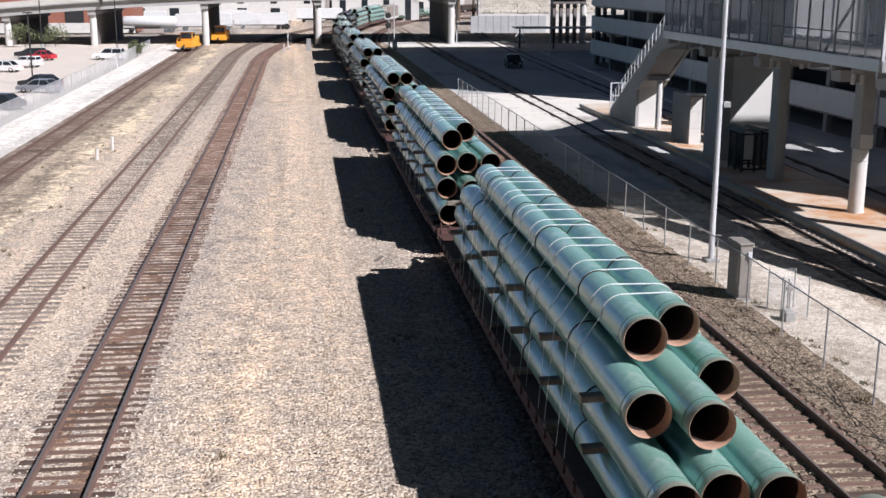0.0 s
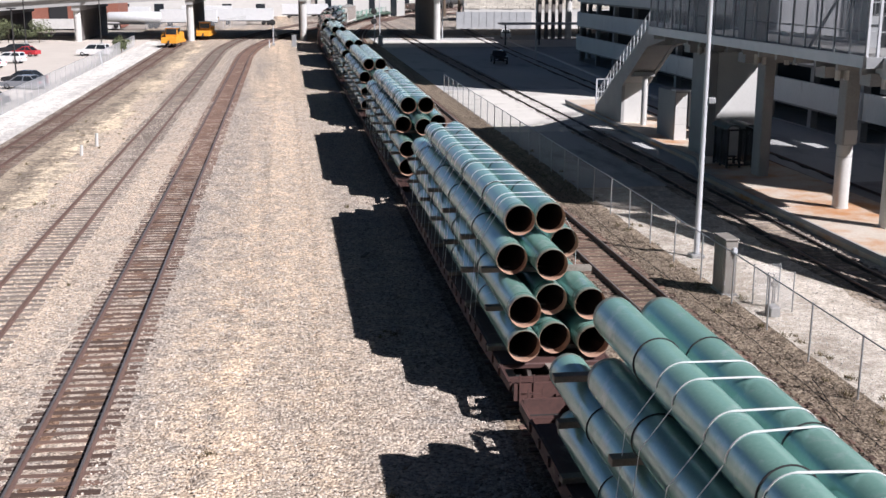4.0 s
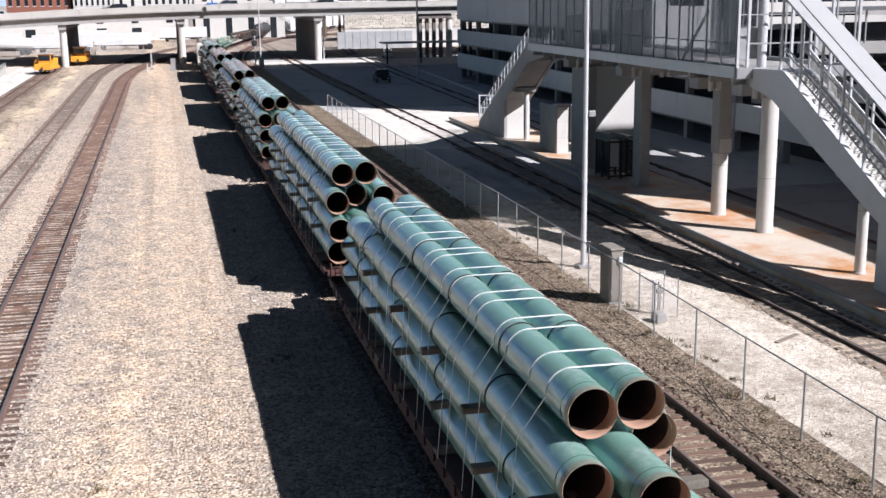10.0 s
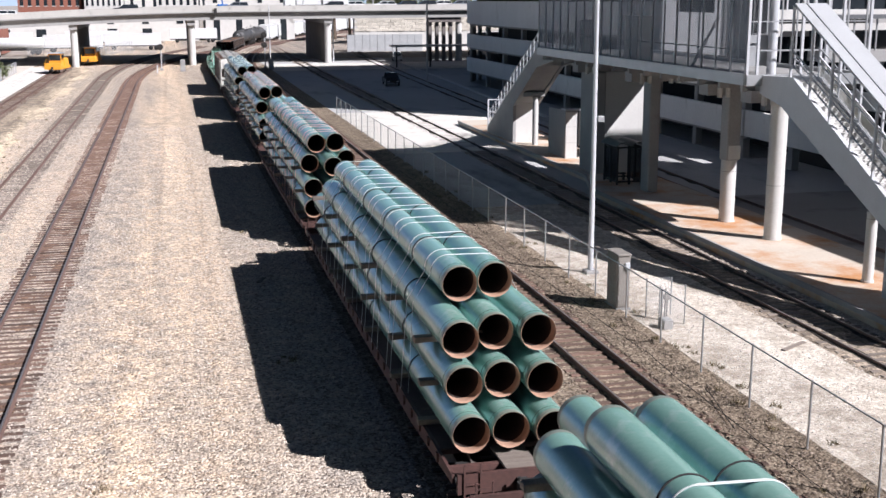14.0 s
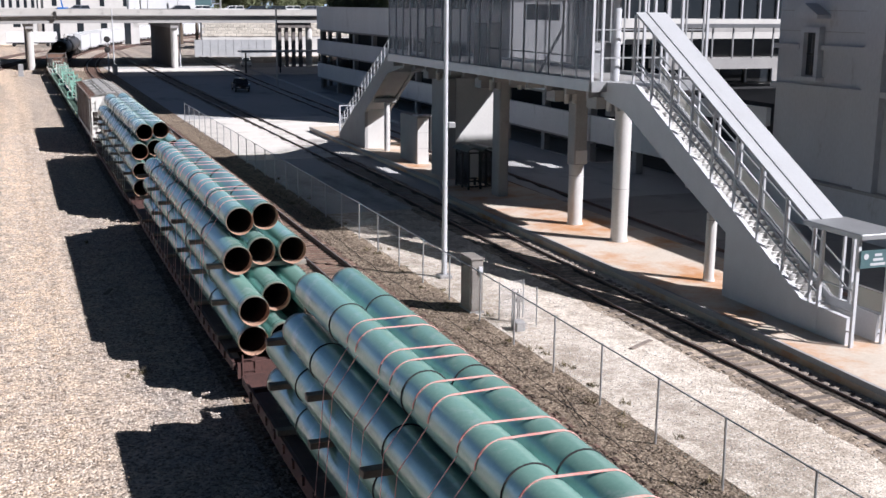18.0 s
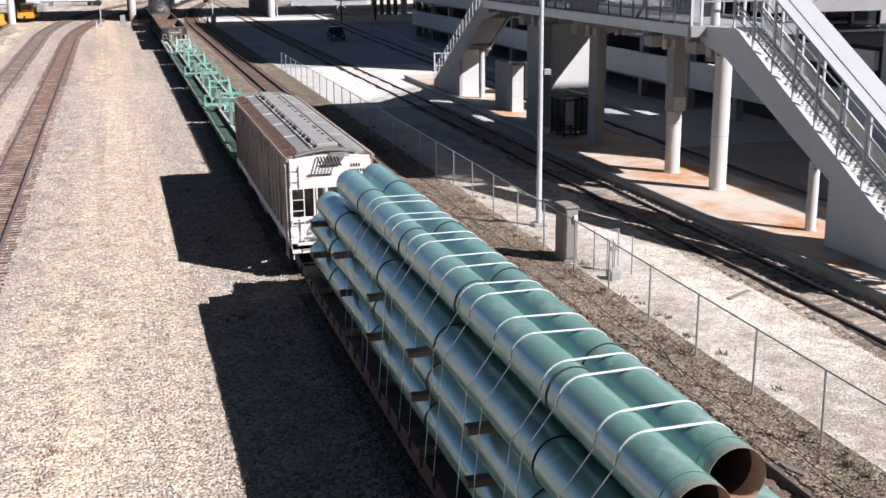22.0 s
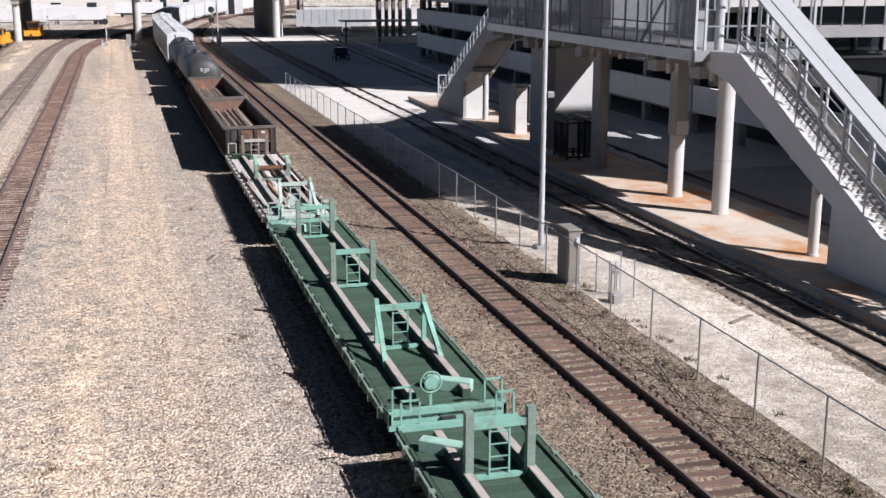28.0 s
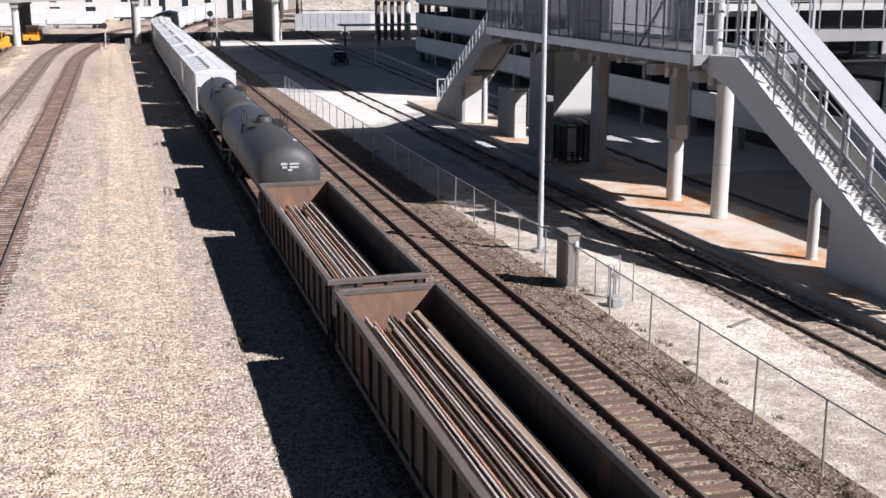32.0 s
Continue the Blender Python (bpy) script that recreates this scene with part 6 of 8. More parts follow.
city_building("white downtown block with rows of small windows", -26, -14.5, 378, 26, 5, 7, M_CONCW)
city_building("red brick downtown block beside the white one", -46, -27, 380, 24, 4, 8, M_BRICK)
city_building("white columned block with tall windows", -4, 9, 380, 25, 4, 6, M_CONCW)
boom = thing("boom_lift", "blue boom lift with raised arm on the road bridge", "boom lift", at=(9.9, 226, bridge_top(9.9) - 0.95))
P_BLUE = paint("blue_machine_paint", (0.04, 0.15, 0.42))
part("base", Mesh().slab(-1.0, 1.0, -0.9, 0.9, 0.4, 1.2, 0.08), P_BLUE, boom, "blue chassis")
part("boom_arm", Mesh().bar((0, 0, 1.2), (-0.5, 0, 4.2), 0.26), P_BLUE, boom, "blue lower boom")
part("boom_arm", Mesh().bar((-0.5, 0, 4.2), (-2.3, 0, 8.2), 0.2), P_BLUE, boom, "blue upper boom")
part("basket", Mesh().slab(-2.9, -1.9, -0.45, 0.45, 8.1, 9.1, 0.04), P_BLUE, boom, "work basket")
for x in (-1.05, 1.05):
    for y in (-0.55, 0.55):
        part("wheel", Mesh().lathe([(x - 0.2, 0.0), (x - 0.2, 0.5), (x + 0.2, 0.5), (x + 0.2, 0.0)], 14, "x", (0, y, 0.5)), M_RUBBER, boom, "")

# small trackside posts and the yard kerb
for x, y, h in ((-13.29, 81.6, 0.95), (-13.66, 77.5, 0.7)):
    solid("stub_post", Mesh().tube((x, y, -0.25), (x + 0.04, y, h - 0.2), 0.11, 10), M_CONCW, "short pale concrete stub post in the verge", "post", "verge posts")
solid("marker_post", Mesh().bar((-24.0, 156.1, -0.25), (-24.25, 156.0, 1.75), 0.14), M_WHITEMET, "leaning white marker post by the lot fence", "post")
solid("milepost", Mesh().box(-2.6, -2.42, 193.3, 193.4, -0.25, 1.1), M_WHITEMET, "small white track marker post", "post")
kerb = thing("yard_kerb", "long pale concrete kerb along the garage drive", "kerb", kind="structure")
line = [(36.4, 108), (37.22, 135.4), (39.18, 166.5), (40.95, 209)]
for (x, y), (x2, y2) in zip(line, line[1:]):
    n = 8
    for k in range(n):
        a, b = k / n, (k + 0.985) / n
        part("kerb_stone", Mesh().bar((x + (x2 - x) * a, y + (y2 - y) * a, -0.06), (x + (x2 - x) * b, y + (y2 - y) * b, -0.06), 0.35, 0.22), M_CONCW, kerb, "")

# ---- the freight train: every car stands on its own origin at the rail, its length along y ----
CARS = []  # (car, distance of its middle along the track at the start)


def wheelset_mesh():
    m = Mesh()
    for s in (-1, 1):
        x = s * 0.752
        m.lathe([(x - 0.07, 0.05), (x - 0.07, 0.42), (x - 0.045, 0.46), (x - 0.03, 0.43), (x + 0.06, 0.425), (x + 0.07, 0.36), (x + 0.02, 0.33), (x + 0.02, 0.14), (x + 0.08, 0.12), (x + 0.08, 0.0)], 24, "x")
    m.tube((-0.78, 0, 0), (0.78, 0, 0), 0.085, 10)
    return m.data("wheelset", M_WHEEL)


def truck_frame_mesh():
    m = Mesh()
    for s in (-1, 1):
        x = s * 1.0
        m.prism([(-1.25, 0.52), (-1.15, 0.66), (-0.5, 0.72), (0.5, 0.72), (1.15, 0.66), (1.25, 0.52), (1.05, 0.36), (0.75, 0.36), (0.45, 0.2), (-0.45, 0.2), (-0.75, 0.36), (-1.05, 0.36)], x - 0.09, x + 0.09, "x")
    m.box(-1.0, 1.0, -0.22, 0.22, 0.42, 0.7)
    return m.data("truck_frame", M_BLACK)


WHEELSET, TRUCK = wheelset_mesh(), truck_frame_mesh()


def coupler_mesh():
    m = Mesh()
    m.box(-0.12, 0.12, -0.75, 0.1, 0.72, 0.92)
    m.prism([(-0.2, -0.98), (0.05, -1.0), (0.22, -0.85), (0.2, -0.65), (-0.16, -0.65)], 0.68, 0.97, "z")
    m.tube((0.14, -0.9, 0.6), (0.14, -0.9, 1.05), 0.04, 8)
    return m.data("coupler", M_BLACK)


COUPLER = coupler_mesh()


def running_gear(car, half, truck_in=2.6):
    for s in (-1, 1):
        t = part("truck", TRUCK, None, car, "black cast truck frame", (0, s * (half - truck_in), 0))
        for d in (-0.9, 0.9):
            part("wheelset", WHEELSET, None, t, "", (0, d, 0.455))
        part("coupler", COUPLER, None, car, "rusty knuckle coupler", pose(0, s * half, 0, 0, 0, 0 if s < 0 else 180))


PIPE_R = 0.457


def pipe_mesh(length):
    """Coated pipe as a hollow tube: outside skin with bare ends."""
    n = 32
    m = Mesh()
    m.lathe([(0.16, PIPE_R), (length - 0.16, PIPE_R)], n)
    m.lathe([(length - 0.155, PIPE_R + 0.001), (length - 0.16, PIPE_R)], n)
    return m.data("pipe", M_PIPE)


def bore_mesh(length):
    n = 32
    m = Mesh()
    m.lathe([(0.35, PIPE_R - 0.016), (length - 0.35, PIPE_R - 0.016)], n)
    return m.data("bore", M_PIPEIN)


def lip_mesh():
    m = Mesh()
    m.lathe([(0.165, PIPE_R + 0.002), (0.15, PIPE_R - 0.002), (0.03, PIPE_R - 0.004), (0.0, PIPE_R - 0.009)], 32)
    return m.data("bare_end", M_PIPEEND)


def mouth_mesh():
    m = Mesh()
    m.lathe([(0.0, PIPE_R - 0.009), (0.0, PIPE_R - 0.016), (0.2, PIPE_R - 0.016), (0.36, PIPE_R - 0.0165)], 32)
    return m.data("mouth", M_MOUTH)


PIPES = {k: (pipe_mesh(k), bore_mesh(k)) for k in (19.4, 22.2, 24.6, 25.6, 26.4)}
LIP, MOUTH = lip_mesh(), mouth_mesh()
RING = Mesh().ring((0, 0, 0), PIPE_R + 0.002, 0.007, n=28).data("end_ring", M_GREENDK)
ROPE = Mesh().ring((0, 0, 0), PIPE_R + 0.008, 0.018, n=28).data("rope", M_ROPE)

ROWS = [  # height of the layer's middle, pipe places across, length
    (1.66, (-0.95, 0.05, 1.05), 25.6),
    (2.64, (-0.94, 0.06, 1.04), 25.6),
    (3.66, (-0.95, 0.05, 1.05), 22.2),
    (4.62, (-0.57, 0.40), 19.4),
]
NEAR_ENDS = {  # from the near coupling to each pipe of a load, layer by layer
    2: (0.6, 0.7, 0.65, 0.45, 0.8, 0.6, 2.22, 1.57, 3.91, 3.81, 4.66),
    3: (0.65, 0.77, 1.04, 1.6, 0.87, 1.29, 1.69, 2.21, 1.84, 2.78, 5.43),
    5: (1.9, 1.9, 2.02, 1.78, 3.19, 1.96, 4.09, 2.95, 4.65, 4.9, 4.83),
    6: (1.88, 2.48, 2.03, 1.91, 3.02, 2.43, 3.77, 2.99, 5.64, 4.59, 4.8),
    7: (0.89, 1.02, 0.89, 0.44, 0.49, 0.79, 0.9, 2.51, 1.71, 1.83, 2.05),
    8: (1.4, 1.5, 1.3, 2.1, 2.3, 2.0, 2.4, 2.9, 2.6, 4.0, 4.2),
    9: (1.3, 1.21, 1.25, 1.34, 1.17, 1.2, 2.67, 1.32, 3.9, 2.83, 3.06),
    10: (0.75, 0.87, 0.8, 0.53, 2.03, 0.61, 2.95, 4.11, 3.95, 4.46, 5.13),
    11: (1.05, 1.12, 1.55, 0.83, 1.65, 1.45, 1.14, 2.63, 2.11, 1.98, 2.8),
}
LONG_TOP = (7, 9, 11)  # loads whose top layers are the longer pipes


def strap_mesh():
    """A band over the two top pipes and down to the deck edge."""
    m = Mesh()
    pts = []
    r = PIPE_R + 0.012
    for k in range(9):
        a = radians(178 - 11 * k)
        pts.append((-0.57 + r * math.cos(a), 4.62 + r * math.sin(a)))
    for k in range(9):
        a = radians(90 - 11 * k)
        pts.append((0.40 + r * math.cos(a), 4.62 + r * math.sin(a)))
    v, f = [], []
    for k, (x, z) in enumerate(pts):
        a, b = pts[max(0, k - 1)], pts[min(len(pts) - 1, k + 1)]
        d = Vector((b[0] - a[0], 0, b[1] - a[1])).normalized()
        nx, nz = -d.z * 0.004, d.x * 0.004
        w = 0.019 + (0.017 if 8 <= k <= 9 else 0.006 if k > 9 else 0.0)  # the taut span twists flat
        v += [(x - nx, -w, z - nz), (x - nx, w, z - nz), (x + nx, w, z + nz), (x + nx, -w, z + nz)]
    n = len(pts)
    f = [(4 * k + q, 4 * k + (q + 1) % 4, 4 * k + 4 + (q + 1) % 4, 4 * k + 4 + q) for k in range(n - 1) for q in range(4)]
    m.add(v, f + [(0, 1, 2, 3), (4 * n - 4, 4 * n - 3, 4 * n - 2, 4 * n - 1)])
    return m


def tail_mesh(side):
    """The band's ends, slanting down the stack to the deck."""
    m = Mesh()
    r = PIPE_R + 0.012
    m.bar((side * (0.51 + r), 0, 4.64), (side * (1.0 + r + 0.01), 0.25, 3.72), 0.022, 0.008, up=(side, 0, 0))
    m.bar((side * (1.0 + r + 0.01), 0.25, 3.72), (side * 1.62, 0.55, 1.1), 0.022, 0.008, up=(side, 0, 0))
    return m


BANDS = {k: (strap_mesh().data("strap", k), tail_mesh(-1).data("strap_tail", k), tail_mesh(1).data("strap_tail", k)) for k in (M_STRAPW, M_STRAPR)}
BATTEN = Mesh().slab(-1.68, 1.62, -0.13, 0.13, -0.075, 0.07, 0.015).data("batten", M_TIMBER)


def pipe_car(strap, label, seed, group="pipe cars"):
    rnd = random.Random(seed)
    half = 14.4
    car = thing("pipe_flatcar", label, "flat car", group)
    d = Mesh()
    d.slab(-1.55, 1.55, -half + 1.5, half - 1.5, 0.94, 1.08, 0.03)
    part("deck", d, M_BROWN, car, "brown plank deck with steel edges")
    for s in (-1, 1):
        m = Mesh()
        m.prism([(-half, 1.08), (half, 1.08), (half, 0.85), (half - 4.6, 0.62), (4.6 - half, 0.62), (-half, 0.85)], s * 1.57 - 0.035, s * 1.57 + 0.035, "x")
        for k in range(-13, 14):
            m.box(s * 1.62 - 0.04, s * 1.62 + 0.04, k - 0.07, k + 0.07, 0.84, 1.06)
        part("side_sill", m, M_BROWN, car, "rust-brown side sill with stake pockets")
        e = Mesh()
        y = s * half
        e.box(-1.5, 1.5, min(y, y + s * 0.12), max(y, y + s * 0.12), 0.62, 1.1)
        for x in (-1.35, 1.0):
            e.bar((x, y + s * 0.14, 0.5), (x, y + s * 0.14, 1.35), 0.04)
            e.bar((x + 0.38, y + s * 0.14, 0.5), (x + 0.38, y + s * 0.14, 1.35), 0.04)
            for z in (0.55, 0.85, 1.2):
                e.bar((x, y + s * 0.14, z), (x + 0.38, y + s * 0.14, z), 0.03)
        part("end_sill", e, M_BROWN, car, "red-brown end sill with grab irons")
        lo, hi = sorted((s * (half - 1.55), s * half))
        part("end_plank", Mesh().slab(-0.3, 0.5, lo, hi, 1.0, 1.06, 0.01), M_TIEG, car, "pale grey end plank")
        # Black plate stands in for the shade within the open end frame.
        part("draft_box", Mesh().box(-1.4, 1.4, lo, hi, 0.62, 0.7), M_BLACK, car, "black plate standing for shade in the open end")
        part("cross_bar", Mesh().box(-1.5, 1.5, lo + 0.55, lo + 0.72, 0.86, 1.0), M_BROWN, car, "")
    c = Mesh()
    c.prism([(-half + 1, 0.94), (half - 1, 0.94), (half - 4.2, 0.45), (4.2 - half, 0.45)], -0.3, 0.3, "x")
    part("centre_sill", c, M_BLACK, car)
    running_gear(car, half)
    ends = NEAR_ENDS.get(seed, NEAR_ENDS[6])
    count = 0
    for k, (z, xs, length) in enumerate(ROWS):
        for x in xs:
            y = -15.05 + ends[count] + 0.04
            span = length
            if seed in LONG_TOP and k > 1:
                span = {22.2: 24.6, 19.4: 22.2}[length] if seed != 9 or k == 3 else length
            if seed == 11 and k < 2:
                span = 26.4
            if seed == 3 and k == 3 and x < 0:
                span = 22.2
            count += 1
            skin, bore = PIPES[span]
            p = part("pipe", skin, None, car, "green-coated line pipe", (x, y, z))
            part("bore", bore, None, p, "rusty inside painted dark for the shade of its depth")
            part("bare_end", LIP, None, p, "uncoated bevelled end")
            part("mouth", MOUTH, None, p, "rusty pipe mouth painted paler as if sunlit")
            part("end_ring", RING, None, p, "thin dark ring", (0, 0.34, 0))
            part("mouth", MOUTH, None, p, "rusty pipe mouth painted paler as if sunlit", pose(0, span, 0, 0, 0, 180))
            part("bare_end", LIP, None, p, "uncoated bevelled end", pose(0, span, 0, 0, 0, 180))
            for q in (0.2, 0.43, 0.63, 0.86):
                part("rope", ROPE, None, p, "black rope ring", (0, span * q + rnd.uniform(-0.3, 0.3), 0))
        if k < 3:
            for q in range(6):
                part("batten", BATTEN, None, car, "grey timber batten", pose(rnd.uniform(-0.05, 0.05), -11.4 + 4.2 * q + 0.5 * k + rnd.uniform(-0.3, 0.3), z - PIPE_R - 0.045 if k else 1.15, 0, 0, rnd.uniform(-3, 3)))
    band, left, right = BANDS[strap]
    y, last = -15.05 + max(ends[-2:]) - 0.5, -15.05 + min(ends[-2:]) + 19.0
    for q in range(20):
        y += (0.8 if q % 2 else 1.45) + rnd.uniform(-0.15, 0.15)
        if y > last:
            break
        b = part("strap", band, None, car, "tight strap over the top pipes", pose(0, y, 0, 0, 0, rnd.uniform(-5, 5)))
        part("strap_tail", left, None, b, "", pose(0, 0, 0, 0, 0, rnd.uniform(-6, 6)))
        if q % 3 == 0:
            part("strap_tail", right, None, b)
    return car


COUPLINGS = [-43.3 + 30.1 * k for k in range(13)]  # ends with the hopper's near coupling at 317.9
for k in range(12):
    red = k >= 9 and k < 11
    car = pipe_car(M_STRAPR if red else M_STRAPW, "brown flat car stacked with eleven green pipes, " + ("red straps" if red else "white straps"), k)
    CARS.append((car, COUPLINGS[k] + 15.05))


def ladder(a, b, w, n, axis):
    """Two stiles and rungs from a up to b."""
    m = Mesh()
    a, b, o = Vector(a), Vector(b), Vector(axis) * w
    m.bar(a, b, 0.04).bar(a + o, b + o, 0.04)
    for k in range(n):
        p = a.lerp(b, (k + 0.5) / n)
        m.bar(p, p + o, 0.025)
    return m


def wheel_mesh(c, r):
    m = Mesh().ring(c, r, 0.025, n=20)
    for k in range(5):
        a = 2 * math.pi * k / 5
        m.bar(c, (c[0] + r * math.cos(a), c[1], c[2] + r * math.sin(a)), 0.025)
    return m


WALK_SLAT = Mesh().box(-0.026, 0.026, -0.25, 0.25, -0.015, 0.015).data("walk_slat", M_GRATE)


def covered_hopper(label, near, far, side, end, roof, detail=True):
    half = (far - near) / 2 - (0.42 if detail else 0.75)
    car = thing("covered_hopper", label, "hopper car")
    body = [(-half + 0.3, 4.28), (half - 0.3, 4.28), (half - 0.3, 3.25), (half - 2.3, 1.55), (half - 3.6, 0.55), (half - 4.6, 0.55), (half - 5.8, 1.3), (1.2, 0.55), (-1.2, 0.55), (-half + 5.8, 1.3), (-half + 4.6, 0.55), (-half + 3.6, 0.55), (-half + 2.3, 1.55), (-half + 0.3, 3.25)]
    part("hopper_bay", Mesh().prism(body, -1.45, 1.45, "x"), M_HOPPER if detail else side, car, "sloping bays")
    for s in (-1, 1):
        sheet_m = Mesh().prism([(-half + 0.25, 4.3), (half - 0.25, 4.3), (half - 0.25, 1.75), (half - 1.6, 1.3), (-half + 1.6, 1.3), (-half + 0.25, 1.75)], s * 1.53 - 0.02, s * 1.53 + 0.02, "x")
        w = part("side_sheet", sheet_m, side, car, "weathered side sheet, darkened for its shade" if detail else "")
        n = 18 if detail else 9
        for k in range(n):
            y = -half + 0.5 + (2 * half - 1.0) * k / (n - 1)
            part("side_post", Mesh().box(min(s * 1.55, s * 1.62), max(s * 1.55, s * 1.62), y - 0.05, y + 0.05, 1.35, 4.26), M_HOPPOST if detail else side, w, "")
        part("top_chord", Mesh().box(min(s * 1.52, s * 1.64), max(s * 1.52, s * 1.64), -half + 0.2, half - 0.2, 4.22, 4.36), M_RUSTEDGE if detail else side, car, "rust-streaked top edge" if detail else "")
        part("side_sill", Mesh().box(min(s * 1.35, s * 1.58), max(s * 1.35, s * 1.58), -half, half, 1.02, 1.32), side if not detail else M_HOPEND, car, "")
        part("end_sheet", Mesh().prism([(-1.53, 3.2), (1.53, 3.2), (1.53, 4.3), (1.1, 4.36), (0.5, 4.4), (-0.5, 4.4), (-1.1, 4.36), (-1.53, 4.3)], min(s * (half - 0.32), s * (half - 0.25)), max(s * (half - 0.32), s * (half - 0.25)), "y"), end, car, "white end sheet" if detail else "")
        part("end_platform", Mesh().box(-1.55, 1.55, min(s * half, s * (half - 1.7)), max(s * half, s * (half - 1.7)), 1.0, 1.14), M_BLACK, car)
        part("end_beam", Mesh().box(-1.56, 1.56, min(s * half, s * (half - 0.14)), max(s * half, s * (half - 0.14)), 0.85, 1.22), end, car, "")
        for x, q in ((-1.5, 0.05), (-0.64, 0.03), (-0.54, 0.025), (-0.26, 0.06), (1.0, 0.04), (1.5, 0.06)):
            part("corner_post", Mesh().box(x - q, x + q, s * (half - 0.28) - 0.06, s * (half - 0.28) + 0.06, 1.1, 3.25), end, car, "")
        if detail:
            part("lower_panel", Mesh().box(-1.5, -0.62, min(s * (half - 0.3), s * (half - 0.26)), max(s * (half - 0.3), s * (half - 0.26)), 1.2, 2.15), end, car, "")
            part("ladder", ladder((-1.5, s * (half - 0.08), 0.6), (-1.5, s * (half - 0.08), 4.25), 0.45, 9, (1, 0, 0)), end, car, "white end ladder")
            part("ladder", ladder((s * -1.66, -s * (half - 0.3), 0.6), (s * -1.66, -s * (half - 0.3), 4.25), 0.45, 9, (0, s, 0)), end, car, "white side ladder")
            part("brake_rail", Mesh().bar((-1.5, s * (half - 0.1), 2.12), (0.4, s * (half - 0.1), 2.12), 0.05).bar((0.4, s * (half - 0.1), 1.1), (0.4, s * (half - 0.1), 3.3), 0.07).bar((-0.2, s * (half - 0.1), 1.1), (-0.2, s * (half - 0.1), 3.3), 0.07), end, car, "")
            part("brake_cylinder", Mesh().tube((0.25, s * (half - 0.8), 1.75), (0.95, s * (half - 0.8), 1.75), 0.2, 14), end, car, "")
    # arched roof with hatch trough
    pts = [(-1.6, 4.3), (-1.1, 4.44), (-0.5, 4.53), (0.5, 4.53), (1.1, 4.44), (1.6, 4.3), (1.6, 4.26), (-1.6, 4.26)]
    part("roof", Mesh().prism(pts, -half + 0.31, half - 0.31, "y"), roof, car, "grey metal roof" if detail else "")
    if detail:
        slat = Mesh().bar((0, -0.58, 0), (0, 0.58, 0), 0.04, 0.04).data("grating_slat", M_RUST)
        board = part("running_board", Mesh().bar((-1.37, -half + 0.4, 4.38), (-1.37, half - 0.4, 4.38), 0.3, 0.02), M_RUSTEDGE, car, "rusted running board")
        for k in range(13):
            for q in range(6):
                part("grating_slat", slat, None, board, "", (-1.55 + 0.075 * q, -half + 1.1 + (2 * half - 2.2) * k / 12, 4.37 + 0.02 * q))
        for a, b in ((-1.08, -0.6), (0.72, 1.16)):
            part("roof_walk", Mesh().prism([(a, 4.475 if a < 0 else 4.545), (b, 4.545 if a < 0 else 4.465), (b, 4.515 if a < 0 else 4.435), (a, 4.445 if a < 0 else 4.515)], -half + 0.3, half - 0.3, "y"), M_GRATE, car, "grey grating walkway")
        for s in (-1, 1):
            y0, y1 = sorted((s * (half - 0.22), s * (half - 0.72)))
            arch = [(-1.3, 4.42), (-0.8, 4.53), (-0.2, 4.6), (0.4, 4.58), (1.0, 4.5)]
            over, under = [(x, z + 0.03) for x, z in arch], [(x, z - 0.03) for x, z in arch[::-1]]
            walk_frame = part("cross_walk", Mesh().prism(over + under, y0 - 0.02, y0 + 0.02, "y"), M_GRATE, car, "arched grey end walkway")
            part("walk_rail", Mesh().prism(over + under, y1 - 0.02, y1 + 0.02, "y"), M_GRATE, walk_frame)
            for q in range(26):
                x = -1.26 + 2.22 * q / 25
                part("walk_slat", WALK_SLAT, None, walk_frame, "", (x, (y0 + y1) / 2, float(np.interp(x, [p[0] for p in arch], [p[1] for p in arch]))))
        step = part("end_step", Mesh().bar((-0.03, -half - 0.11, 4.4), (0.63, -half - 0.11, 4.4), 0.04), M_GRATE, car, "small grated end step")
        part("step_edge", Mesh().bar((-0.03, -half + 0.24, 4.47), (0.63, -half + 0.24, 4.47), 0.04), M_GRATE, step)
        for q in range(8):
            part("step_slat", Mesh().bar((0.085 * q, -half + 0.24, 4.47), (0.085 * q, -half - 0.1, 4.4), 0.05, 0.03), M_GRATE, step)
        part("rust_corner", Mesh().box(1.05, 1.5, -half + 0.3, -half + 0.75, 4.34, 4.39), M_RUST, car, "rusted roof corner")
        part("trough", Mesh().box(-0.56, -0.36, -half + 1.0, half - 1.0, 4.535, 4.56), M_BLACK, car, "dark hatch trough")
        part("trough", Mesh().box(0.46, 0.56, -half + 1.0, half - 1.0, 4.52, 4.55), M_BLACK, car, "dark hatch trough")
        for k in range(5):
            a = -half + 1.0 + (2 * half - 2.0) * k / 5
            b = a + (2 * half - 2.0) / 5 - 0.03
            h = part("hatch_cover", Mesh().slab(-0.38, 0.44, a, b, 4.53, 4.7, 0.03), M_HATCH, car, "pale hatch cover")
            part("hatch_lip", Mesh().box(-0.36, 0.42, a + 0.005, a + 0.05, 4.7, 4.706), M_HOPEND, h, "pale worn lip")
            for q in (0.35, 0.8, 2.1, 2.95):
                if a + q < b - 0.15:
                    part("hatch_clamp", Mesh().box(-0.43, -0.37, a + q, a + q + 0.1, 4.56, 4.68).box(-0.56, -0.43, a + q + 0.03, a + q + 0.07, 4.56, 4.6), M_HOPEND, h, "pale clamp")
